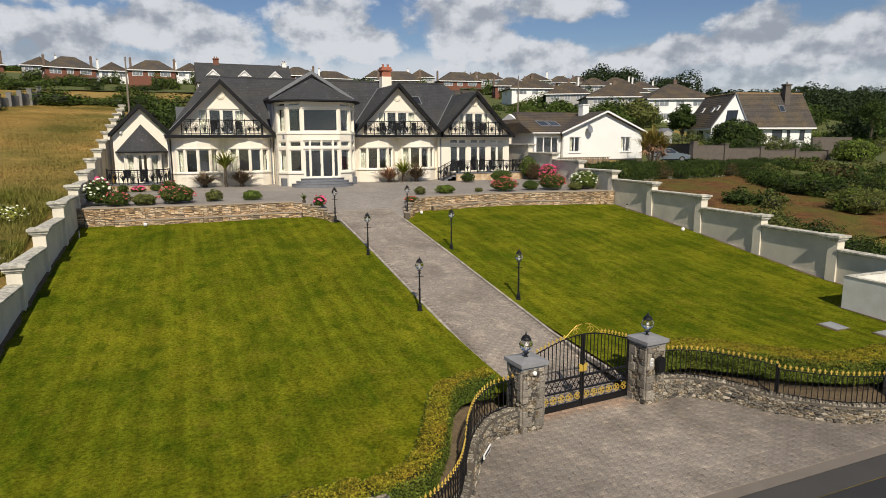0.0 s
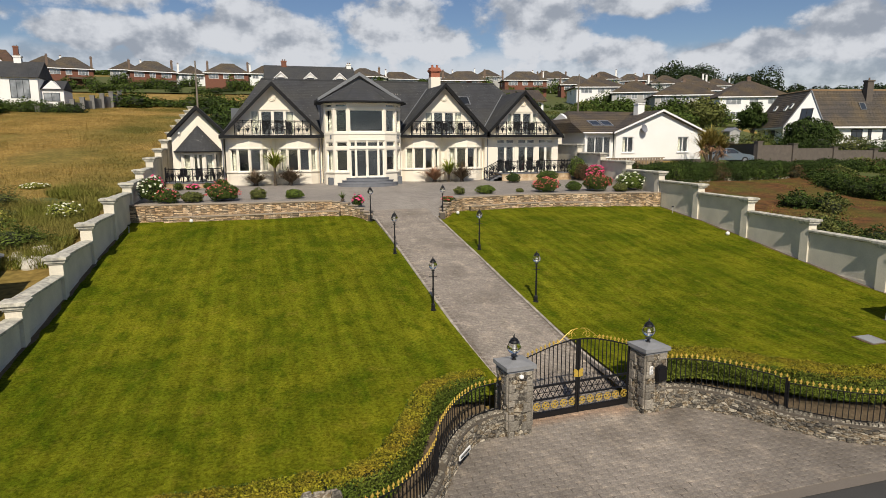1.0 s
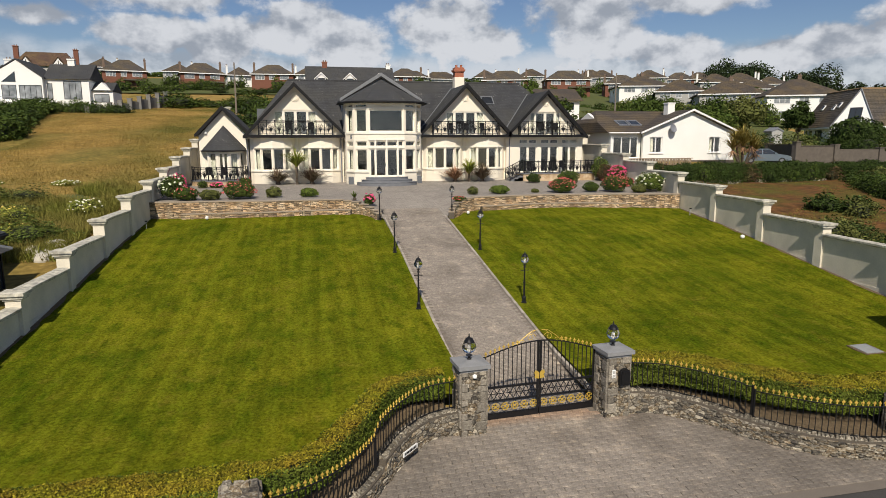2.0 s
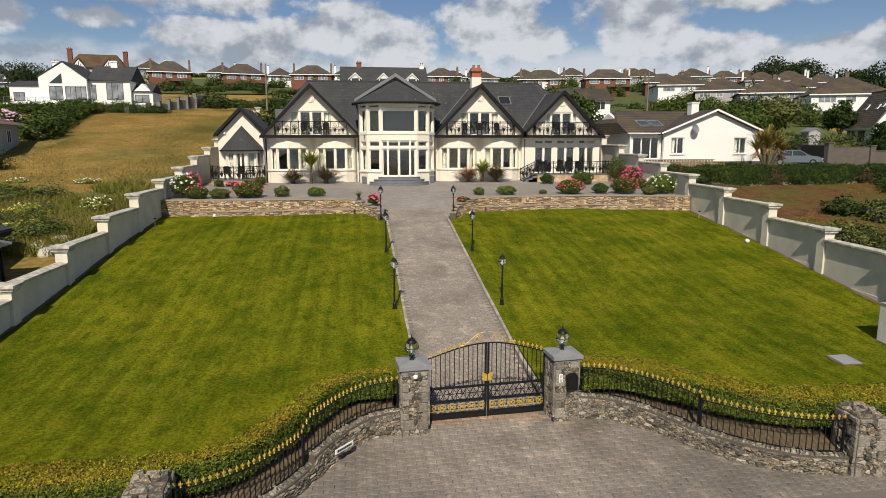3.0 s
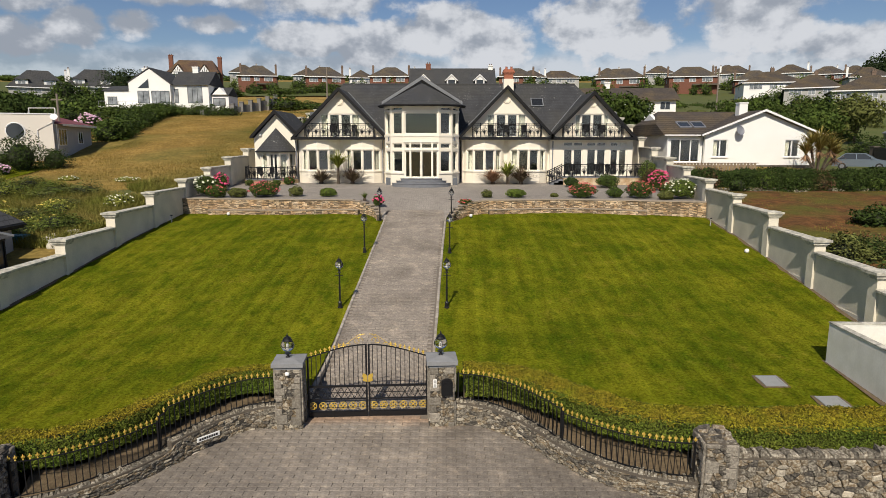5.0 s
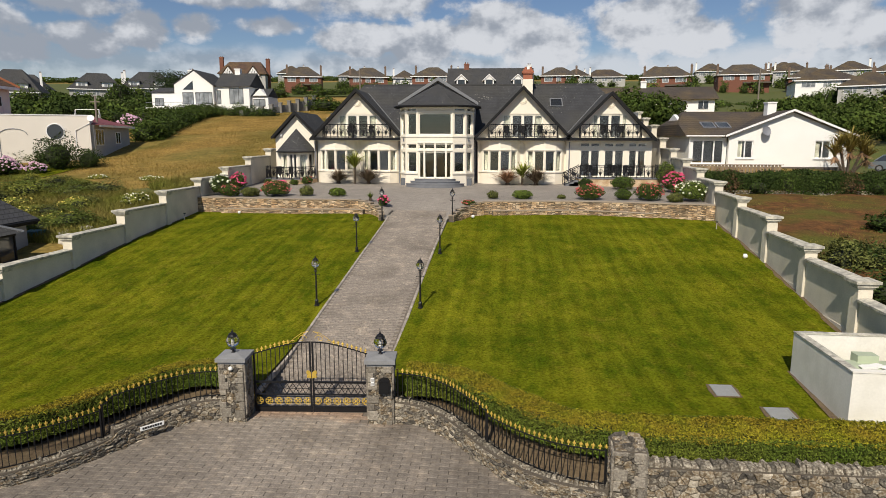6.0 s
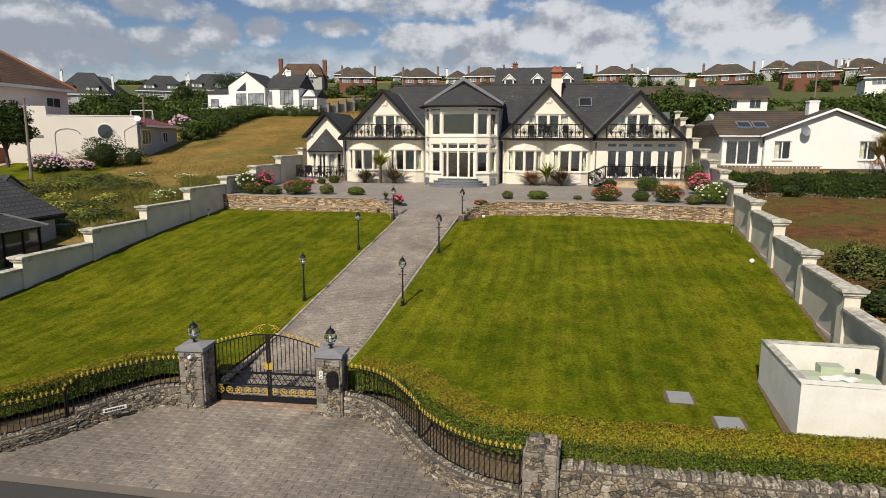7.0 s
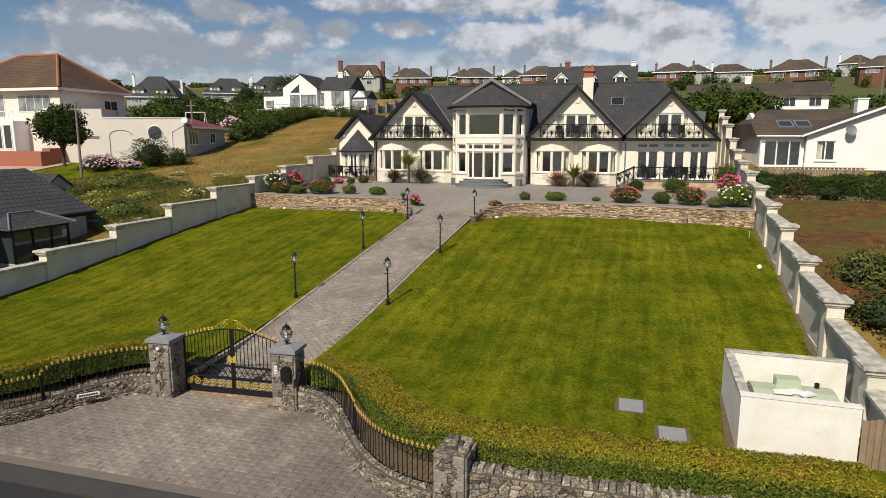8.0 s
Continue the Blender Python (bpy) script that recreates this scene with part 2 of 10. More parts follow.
# ---- mesh helpers ----
class Geo:
    """Collects vertices and faces of one mesh."""

    def __init__(self):
        self.v, self.f = [], []

    def add(self, verts, faces):
        n = len(self.v)
        self.v += [tuple(p) for p in verts]
        self.f += [tuple(i + n for i in f) for f in faces]
        return self

    def box(self, x0, x1, y0, y1, z0, z1, m=None):
        p = [Vector((x, y, z)) for z in (z0, z1) for y in (y0, y1) for x in (x0, x1)]
        if m is not None:
            p = [m @ q for q in p]
        return self.add(p, [(0, 2, 3, 1), (4, 5, 7, 6), (0, 1, 5, 4), (2, 6, 7, 3), (0, 4, 6, 2), (1, 3, 7, 5)])

    def prism(self, outline, a, b, axis="y", m=None):
        """An outline (u, v) drawn out from a to b along the axis. y: (x, z), z: (x, y), x: (y, z)."""
        put = {"y": lambda u, v, w: (u, w, v), "z": lambda u, v, w: (u, v, w), "x": lambda u, v, w: (w, u, v)}[axis]
        n = len(outline)
        p = [Vector(put(u, v, a)) for u, v in outline] + [Vector(put(u, v, b)) for u, v in outline]
        if m is not None:
            p = [m @ q for q in p]
        f = [tuple(range(n))[::-1], tuple(range(n, 2 * n))] + [(i, (i + 1) % n, n + (i + 1) % n, n + i) for i in range(n)]
        return self.add(p, f)

    def tube(self, path, r, sides=6, closed=False):
        """A round bar along a path; r may be a list with one radius a point."""
        path = [Vector(p) for p in path]
        n = len(path)
        rings = []
        for i, p in enumerate(path):
            a = path[(i - 1) % n] if closed or i else p
            b = path[(i + 1) % n] if closed or i < n - 1 else p
            d = (b - a).normalized() if (b - a).length > 1e-9 else Vector((0, 0, 1))
            side = d.cross(Vector((0, 0, 1)) if abs(d.z) < 0.9 else Vector((1, 0, 0))).normalized()
            up = side.cross(d)
            k = r[i] if isinstance(r, (list, tuple)) else r
            rings.append([p + (side * math.cos(t) + up * math.sin(t)) * k for t in [2 * math.pi * (j + 0.5) / sides for j in range(sides)]])
        verts = [q for ring in rings for q in ring]
        faces = []
        for i in range(n if closed else n - 1):
            k = (i + 1) % n
            faces += [(i * sides + j, i * sides + (j + 1) % sides, k * sides + (j + 1) % sides, k * sides + j) for j in range(sides)]
        if not closed:
            faces += [tuple(range(sides))[::-1], tuple(range((n - 1) * sides, n * sides))]
        return self.add(verts, faces)

    def lathe(self, profile, sides=12, at=(0, 0, 0)):
        """A turned form about the z axis from rows (radius, height)."""
        x, y, z = at
        verts = [(x + r * math.cos(2 * math.pi * j / sides), y + r * math.sin(2 * math.pi * j / sides), z + h) for r, h in profile for j in range(sides)]
        n = len(profile)
        faces = [(i * sides + j, i * sides + (j + 1) % sides, (i + 1) * sides + (j + 1) % sides, (i + 1) * sides + j) for i in range(n - 1) for j in range(sides)]
        faces += [tuple(range(sides))[::-1], tuple(range((n - 1) * sides, n * sides))]
        return self.add(verts, faces)

    def mesh(self, name, smooth=False):
        me = bpy.data.meshes.new(name)
        me.from_pydata(self.v, [], self.f)
        if smooth:
            me.shade_smooth()
        me.update()
        return me


def part(name, geo, mat, parent=None, label="", smooth=False, at=None):
    """Links a mesh as ONE object under a thing or a part."""
    me = geo if isinstance(geo, bpy.types.Mesh) else geo.mesh(name, smooth)
    if mat is not None and not me.materials:
        me.materials.append(mat)
    ob = new(name, me)
    if parent is not None:
        ob.parent = parent
    if at is not None:
        ob.matrix_basis = at
    if label:
        ob["label"] = label
    return ob


def thing(name, m, label, category, group="", kind=""):
    ob = new(name)
    ob.empty_display_size = 0.2
    ob.matrix_basis = m
    return tagged(ob, label, category, group, kind)


def setting(name, geo, mat, label, category, smooth=False):
    return tagged(part(name, geo, mat, None, "", smooth), label, category, "", "structure")


def lerp_table(table, x):
    if x <= table[0][0]:
        return table[0][1]
    for (a, p), (b, q) in zip(table, table[1:]):
        if x <= b:
            return p + (q - p) * (x - a) / (b - a)
    return table[-1][1]


def sheet(xs, ys, height, keep=None):
    """A grid surface z = height(x, y)."""
    g = Geo()
    g.v = [(x, y, height(x, y)) for y in ys for x in xs]
    n = len(xs)
    for j in range(len(ys) - 1):
        for i in range(n - 1):
            if keep is None or keep((xs[i] + xs[i + 1]) / 2, (ys[j] + ys[j + 1]) / 2):
                g.f.append((j * n + i, j * n + i + 1, (j + 1) * n + i + 1, (j + 1) * n + i))
    return g


def steps(a, b, d):
    n = max(1, round((b - a) / d))
    return [a + (b - a) * i / n for i in range(n + 1)]

# ---- lie of the land ----
DRIVE_Z = [(-6, 0.0), (-0.6, 0.08), (0.5, 0.18), (4, 0.78), (8, 1.32), (15, 2.27), (22, 3.14), (25, 3.62), (28, 4.08), (31, 4.2), (34.5, 4.28), (39, 4.33)]
LAWN_Z = [(-5, 0.62), (0, 0.72), (3, 0.86), (6, 1.1), (8, 1.33), (15, 2.27), (18.4, 2.68), (22, 3.04), (26, 3.42)]
LAWN_FALL = [(-3, 0.0), (3, 0.06), (8, 0.17), (13, 0.25), (18, 0.24), (22, 0.26), (27, 0.25)]   # fall towards the west wall
HILL_Z = [(-40, -0.3), (-4.5, 0.0), (-3, 0.6), (0, 0.8), (8, 1.8), (15, 2.8), (24, 4.1), (33, 5.2), (45, 6.7), (57, 8.4), (75, 10.8), (100, 13.4), (118, 15.0), (173, 21.8), (240, 30.5), (330, 40.0), (450, 47.0), (700, 56.0), (1000, 58.0)]
FRONT_R = [(2.5, 0.15), (3.3, 0.0), (4.0, -0.5), (4.55, -1.15), (5.05, -1.78), (5.6, -2.4), (6.2, -2.9), (6.9, -3.25), (7.7, -3.42)]
FRONT_L = [(-2.35, -0.05), (-3.1, -0.2), (-3.75, -0.75), (-4.2, -1.35), (-4.6, -2.0), (-5.1, -2.8), (-5.7, -3.45), (-6.3, -3.85), (-6.95, -4.08)]
HEDGE_R = [(2.75, 0.82), (3.5, 0.84), (4.35, 0.45), (5.12, -0.35), (5.8, -1.1), (6.5, -1.75), (7.4, -2.2), (8.6, -2.34)]
HEDGE_L = [(-2.5, 1.02), (-3.35, 1.0), (-4.02, 0.6), (-4.5, -0.15), (-4.98, -1.1), (-5.5, -2.05), (-6.2, -2.95), (-7.2, -3.3)]
RET_R = [(2.75, 21.7), (3.0, 22.5), (3.55, 23.3), (4.4, 23.85), (5.6, 24.15), (8, 24.45), (10.5, 24.5), (13, 24.2), (16, 23.5), (18.5, 22.85)]
RET_L = [(-1.85, 22.0), (-2.1, 22.9), (-2.6, 23.65), (-3.4, 24.15), (-4.6, 24.4), (-8, 24.5), (-11, 24.85), (-15.1, 25.25)]


def drive_left(y):
    return lerp_table([(0, -1.62), (3.8, -1.55), (10, -1.45), (16.6, -1.35), (22, -1.3)], y)


def drive_right(y):
    return lerp_table([(0, 1.68), (3.8, 1.79), (10, 1.92), (16.6, 2.09), (22, 2.26)], y)


def lawn_z(x, y):
    side = min(1.0, max(0.0, (-x - 2.5) / 12.5))
    return lerp_table(LAWN_Z, y) - side * lerp_table(LAWN_FALL, y)


def terrace_z(x, y):
    flat = lerp_table([(22, 4.0), (28, 4.1), (37, 4.33), (50, 4.33)], y)
    d = min(1.0, max(0.0, (abs(x - 0.4) - 2.0) / 1.6))
    return flat * d + min(flat, lerp_table(DRIVE_Z, y)) * (1 - d)


def front_y(x):
    table = sorted(FRONT_L + FRONT_R)
    return lerp_table(table, x)


def hedge_y(x):
    return lerp_table(sorted(HEDGE_L + HEDGE_R), x)


def left_wall_x(y):
    return -15.42 + (min(y, 26) - 13) * 0.03


def right_wall_x(y):
    return 17.76 + (y - 5.78) * 0.056


def hill_z(x, y):
    """The open ground outside the garden."""
    z = lerp_table(HILL_Z, y)
    if x > 20:
        k = min(1.0, (x - 20) / 60)
        z -= k * lerp_table([(20, 0.0), (40, 1.6), (75, 3.4), (95, 1.2), (120, 0.6), (400, 0.0)], y)
    if x < -100 or x > 130:
        z += 0.4 * math.sin(x * 0.02) * min(1, abs(y) / 200)
    if 18.6 < x and y > 12:
        flat = min(3.8, 2.45 + (y - 12) * 0.075)
        k = max(0.0, min(1.0, (37 - y) / 3.5)) * max(0.0, min(1.0, (48 - x) / 10))
        z = z * (1 - k) + flat * k
    if x > 33 and 32 < y < 54:
        k = min(1.0, (x - 33) / 4) * min(1.0, (y - 32) / 6, (54 - y) / 7) * max(0.0, min(1.0, (100 - x) / 20))
        z = z * (1 - k) + 5.1 * k
    return z


def ground_z(x, y):
    if left_wall_x(y) < x < right_wall_x(y) and y < 60:
        inside = min(lawn_z(x, y), lerp_table(DRIVE_Z, y)) - 0.12 if y < 24 else 2.6
        if y < hedge_y(x) + 0.9:
            inside = -0.06
        if y > 46:
            inside = 2.6 + (hill_z(x, y) - 2.6) * (y - 46) / 14
        return inside
    if y < -3.8:
        return -0.06 - max(0.0, -14 - y) * 0.11   # unseen ground, lowered behind the road so the windows reflect sky
    return hill_z(x, y)


def far_steps(a, b, first, grow=1.25):
    out, d = [a], first
    while abs(out[-1] - a) < abs(b - a):
        out.append(out[-1] + (d if b > a else -d))
        d *= grow
    return out


GRASS_FIELD = material("dry_meadow", (0.37, 0.245, 0.075), 0.95, second=(0.19, 0.13, 0.04), scale=0.6, amount=1.0, fine=3.5, fine_amount=0.45, bump=1.0, bump_scale=2.5,
                       third=(0.085, 0.095, 0.02), third_scale=0.09, third_amount=0.8, spec=0.1)
xs = sorted(set(far_steps(-60, -1500, 4)[1:] + steps(-60, -17, 1.5) + [-15.87, -15.63] + steps(-13, 17, 1.0) + [18.3, 18.54] + steps(22, 60, 2) + far_steps(60, 1500, 4)[1:]))
ys = sorted(set(far_steps(-10, -500, 4)[1:] + steps(-10, 62, 1.0) + far_steps(62, 1800, 2, 1.12)[1:]))
land = sheet(xs, ys, lambda x, y: 0.0)
for i, (x, y, z) in enumerate(land.v):
    # the columns beside the garden walls follow the walls
    s = min(45.0, max(0.0, y))
    if -16 < x < -15.5:
        x += left_wall_x(s) + 15.75   # columns either side of the wall
    elif 18 < x < 18.6:
        x += right_wall_x(s) - 18.42   # columns either side of the wall
    land.v[i] = (x, y, ground_z(x, y) + (0.12 * noise.noise((x * 0.15, y * 0.15, 0)) if y > 62 or x < -16 else 0))
ground = setting("ground", land, GRASS_FIELD, "sloping hillside of sun-bleached rough grass", "ground", True)


def lawn_material(name="mown_lawn", island=0.0):
    """Mown grass: broad patches, dry spots, stripes and streaks along the mower's way, and fine grain."""
    mt = bpy.data.materials.new(name)
    mt.use_nodes = True
    nt = mt.node_tree
    N, L = nt.nodes.new, nt.links.new
    b = nt.nodes["Principled BSDF"]
    geo = N("ShaderNodeNewGeometry")

    def tex(scale, detail, rough, stretch=(1, 1, 1), turn=0.0):
        mp, n = N("ShaderNodeMapping"), N("ShaderNodeTexNoise")
        mp.inputs["Scale"].default_value, mp.inputs["Rotation"].default_value = stretch, (0, 0, turn)
        L(geo.outputs["Position"], mp.inputs["Vector"])
        L(mp.outputs[0], n.inputs["Vector"])
        n.inputs["Scale"].default_value, n.inputs["Detail"].default_value, n.inputs["Roughness"].default_value = scale, detail, rough
        return n.outputs["Fac"]

    def ranged(x, lo, hi, a, c):
        n = N("ShaderNodeMapRange")
        for k, v in zip(("From Min", "From Max", "To Min", "To Max"), (lo, hi, a, c)):
            n.inputs[k].default_value = v
        L(x, n.inputs["Value"])
        return n.outputs["Result"]

    def mixed(fac, a, c):
        n = N("ShaderNodeMix")
        n.data_type = "RGBA"
        for k, v in (("Factor", fac), ("A", a), ("B", c)):
            if isinstance(v, tuple):
                n.inputs[k].default_value = (*v, 1)
            else:
                L(v, n.inputs[k])
        return n.outputs["Result"]

    def lightness(col, value):
        h = N("ShaderNodeHueSaturation")
        L(value, h.inputs["Value"])
        L(col, h.inputs["Color"])
        return h.outputs[0]
    col = mixed(ranged(tex(0.42, 9, 0.62), 0.36, 0.64, 0, 1), (0.070, 0.092, 0.0045), (0.148, 0.150, 0.009))
    col = mixed(ranged(tex(1.3, 8, 0.7), 0.55, 0.72, 0, 0.6), col, (0.185, 0.150, 0.020))
    col = mixed(ranged(tex(1.5, 7, 0.62, (1.4, 0.75, 1), 0.5), 0.50, 0.66, 0, 0.62), col, (0.036, 0.066, 0.0025))
    col = lightness(col, ranged(tex(1.0, 5, 0.6, (3.4, 0.16, 1), 0.03), 0.3, 0.7, 0.82, 1.2))
    for turn, scale, reach in ((0.03, 0.42, 0.06), (1.35, 0.3, 0.02)):
        mp, wv = N("ShaderNodeMapping"), N("ShaderNodeTexWave")
        mp.inputs["Rotation"].default_value = (0, 0, turn)
        L(geo.outputs["Position"], mp.inputs["Vector"])
        L(mp.outputs[0], wv.inputs["Vector"])
        wv.bands_direction = "X"
        wv.inputs["Scale"].default_value, wv.inputs["Distortion"].default_value = scale, 1.2
        wv.inputs["Detail"].default_value, wv.inputs["Detail Scale"].default_value = 4.0, 1.5
        col = lightness(col, ranged(wv.outputs["Fac"], 0.2, 0.8, 1 - reach, 1 + reach))
    col = lightness(col, ranged(tex(11.0, 6, 0.72), 0.36, 0.64, 0.6, 1.48))
    if island:
        col = lightness(col, ranged(geo.outputs["Random Per Island"], 0, 1, 1 - island, 1 + island))
    L(col, b.inputs["Base Color"])
    b.inputs["Roughness"].default_value, b.inputs["Specular IOR Level"].default_value = 0.95, 0.02
    bp = N("ShaderNodeBump")
    bp.inputs["Strength"].default_value, bp.inputs["Distance"].default_value = 1.0, 0.02
    L(tex(40, 5, 0.6), bp.inputs["Height"])
    L(bp.outputs[0], b.inputs["Normal"])
    return mt


LAWN = lawn_material()
LAWN_BLADE = lawn_material("mown_lawn_blades", 0.3)


def lawn_blades(n, seed, x0, x1, y0, y1, name):
    """Short mown blades over the nearer lawn."""
    rng = np.random.default_rng(seed)
    x, y = rng.uniform(x0, x1, n), y0 + (y1 - y0) * rng.random(n) ** 1.5
    ok = np.array([hedge_y(a) + 0.2 < b < lerp_table(RET_ALL, a) and left_wall_x(b) + 0.3 < a < right_wall_x(b) - 0.3 and not drive_left(b) - 0.22 < a < drive_right(b) + 0.22 for a, b in zip(x, y)])
    x, y = x[ok], y[ok]
    z = np.array([lawn_z(a, b) for a, b in zip(x, y)])
    n = len(x)
    a, ln, w, lean = rng.uniform(0, 6.283, n), rng.uniform(0.012, 0.03, n), rng.uniform(0.006, 0.014, n), rng.uniform(1.0, 2.4, n)
    v = np.stack([np.stack([x - w * np.sin(a), y + w * np.cos(a), z], 1), np.stack([x + w * np.sin(a), y - w * np.cos(a), z], 1),
                  np.stack([x + np.cos(a) * ln * lean, y + np.sin(a) * ln * lean, z + ln], 1)], 1).reshape(-1, 3)
    g = Geo()
    g.v, g.f = v.tolist(), [(3 * i, 3 * i + 1, 3 * i + 2) for i in range(n)]
    return tagged(part(name, g, LAWN_BLADE), "short mown grass blades of the lawn", "grass", "", "stuff")


RET_ALL = sorted(RET_L + RET_R)
lawn_blades(340000, 8, -15.5, 18.5, -3.2, 25, "lawn_grass")


def lawn_half(name, u_wall, u_drive, label):
    """One half of the lawn: columns from the boundary wall to the drive's edge."""
    n, k = 40, 60
    g = Geo()
    ret = sorted(RET_L + RET_R)
    for j in range(k + 1):
        for i in range(n + 1):
            s, v = i / n, j / k
            x0 = u_wall(12) + (u_drive(12) - u_wall(12)) * s
            y0, y1 = hedge_y(x0), lerp_table(ret, x0) + 0.12
            y = y0 + (y1 - y0) * v
            x = u_wall(y) + (u_drive(y) - u_wall(y)) * s
            g.v.append((x, y, lawn_z(x, y) + 0.015 * noise.noise((x * 0.5, y * 0.5, 1))))
    m = n + 1
    flip = u_wall(12) > 0
    for j in range(k):
        for i in range(n):
            f = (j * m + i, j * m + i + 1, (j + 1) * m + i + 1, (j + 1) * m + i)
            g.f.append(f[::-1] if flip else f)
    return setting(name, g, LAWN, label, "lawn", True)


lawn_half("lawn", lambda y: left_wall_x(y) + 0.1, lambda y: drive_left(y) - 0.1, "striped mown green lawn sloping up to the terrace")
lawn_half("lawn", lambda y: right_wall_x(y) - 0.1, lambda y: drive_right(y) + 0.1, "striped mown green lawn with dry patches")
PAVING_BED = material("paving_joint_sand", (0.17, 0.145, 0.12), 0.95, scale=2, amount=0.5, fine_amount=0.2)
g = Geo()
rows = steps(0.45, 24, 1.0)
for y in rows:
    g.v += [(drive_left(y) - 0.12, y, lerp_table(DRIVE_Z, y)), (drive_right(y) + 0.12, y, lerp_table(DRIVE_Z, y))]
g.f = [(2 * i, 2 * i + 1, 2 * i + 3, 2 * i + 2) for i in range(len(rows) - 1)]
driveway = setting("driveway", g, PAVING_BED, "grey block-paved driveway between the two lawns", "driveway")
ret_line = sorted(RET_L + RET_R)
g = Geo()
cols = sorted(set(steps(-15.2, 18.9, 0.6) + [p[0] for p in ret_line]))
for x in cols:
    y0 = lerp_table(ret_line, x) + 0.15 if not -1.85 < x < 2.75 else 21.8
    for i in range(21):
        y = y0 + (44 - y0) * i / 20
        g.v.append((x, y, terrace_z(x, y)))
g.f = [(21 * i + j, 21 * (i + 1) + j, 21 * (i + 1) + j + 1, 21 * i + j + 1) for i in range(len(cols) - 1) for j in range(20)]
terrace = setting("terrace", g, PAVING_BED, "grey block-paved terrace before the house", "terrace")
FORE_BED = PAVING_BED
forecourt = setting("forecourt", sheet(steps(-8, 9, 0.5), steps(-4.5, 0.6, 0.3), lambda x, y: max(0, (y + 2) * 0.07), lambda x, y: y < front_y(x) + 0.1 or abs(x) < 2), FORE_BED, "grey block-paved forecourt before the gates", "forecourt")
ASPHALT = material("asphalt", (0.055, 0.053, 0.05), 0.9, second=(0.04, 0.038, 0.036), scale=0.8, amount=0.6, fine=60, fine_amount=0.2, bump=0.4, bump_scale=90)
ASPHALT_DARK = material("fresh_asphalt", (0.024, 0.024, 0.026), 0.85, scale=1.0, amount=0.6, fine=60, fine_amount=0.2, bump=0.4, bump_scale=90)
setting("pavement", sheet(far_steps(-10, -500, 2)[:0:-1] + steps(-10, 12, 2) + far_steps(12, 500, 2)[1:], [-5.15, -4.2], lambda x, y: -0.02 if -8 < x < 9 else 0.05), ASPHALT, "grey tarmac footpath along the road", "pavement")
setting("road", sheet(far_steps(-10, -500, 4)[:0:-1] + steps(-10, 12, 4) + far_steps(12, 500, 4)[1:], [-12.5, -5.15], lambda x, y: -0.035), ASPHALT_DARK, "dark asphalt road before the gates", "road")

# ---- rendered garden walls, stepping up the slope ----
def garden_wall(name, wall_x, inner, caps, base_z, label):
    """Piers with moulded caps, and panels with copings whose tops are level with the lower pier's cap."""
    w = thing(name, pose(wall_x(caps[0][0]), caps[0][0], base_z(caps[0][0])), label, "garden wall", "", "structure")
    o = Vector(w.matrix_basis.translation)
    for k, (y, z) in enumerate(caps):
        x, zb = wall_x(y) - o.x, base_z(y) - 0.3 - o.z
        yy, zz = y - o.y, z - o.z
        g = Geo().box(x - 0.24, x + 0.24, yy - 0.24, yy + 0.24, zb, zz - 0.24)
        part("pier", g, WALL_CREAM, w)
        g = Geo()
        for a, z0, z1 in ((0.29, -0.30, -0.24), (0.34, -0.24, -0.17), (0.41, -0.13, -0.03)):
            g.box(x - a, x + a, yy - a, yy + a, zz + z0, zz + z1)
        g.box(x - 0.36, x + 0.36, yy - 0.36, yy + 0.36, zz - 0.17, zz - 0.13)
        n = len(g.v)
        g.add([(x - 0.41, yy - 0.41, zz - 0.03), (x + 0.41, yy - 0.41, zz - 0.03), (x + 0.41, yy + 0.41, zz - 0.03), (x - 0.41, yy + 0.41, zz - 0.03), (x, yy, zz + 0.02)],
              [(0, 1, 4), (1, 2, 4), (2, 3, 4), (3, 0, 4)])
        part("pier_cap", g, CAP_CREAM, w)
        if k + 1 < len(caps):
            y2 = caps[k + 1][0] - 0.24 - o.y
            x2 = wall_x(caps[k + 1][0]) - o.x
            m = Matrix.Translation((x, yy + 0.24, 0)) @ Matrix.Rotation(-math.atan2(x2 - x, y2 - yy), 4, "Z")
            ln = y2 - yy - 0.24
            zb = base_z(y) - 0.5 - o.z
            part("wall_panel", Geo().box(-0.13, 0.13, 0, ln, zb, zz - 0.19, m), WALL_CREAM, w)
            low = Geo()
            zlow = base_z(y) + 0.28 - o.z
            low.box(-0.155, 0.155, 0, ln, zb, zlow, m)
            part("wall_plinth", low, WALL_CREAM, w)
            c = Geo().box(-0.19, 0.19, 0.1, ln, zz - 0.19, zz - 0.13, m)
            c.prism([(-0.27, zz - 0.13), (0.27, zz - 0.13), (0.27, zz - 0.05), (0, zz - 0.01), (-0.27, zz - 0.05)], 0.17, ln, "y", m)
            part("coping", c, CAP_CREAM, w)
    return w


LEFT_CAPS = [(-0.3, 1.75), (4.0, 2.2), (8.3, 2.7), (12.65, 3.38), (17.0, 4.12), (21.35, 4.86), (25.8, 5.38), (30.4, 5.95), (35.0, 6.6), (39.8, 7.2), (44, 7.9), (48.5, 8.6), (53, 9.3), (57.5, 10.0), (62, 10.7), (67, 11.4), (72, 12.1)]
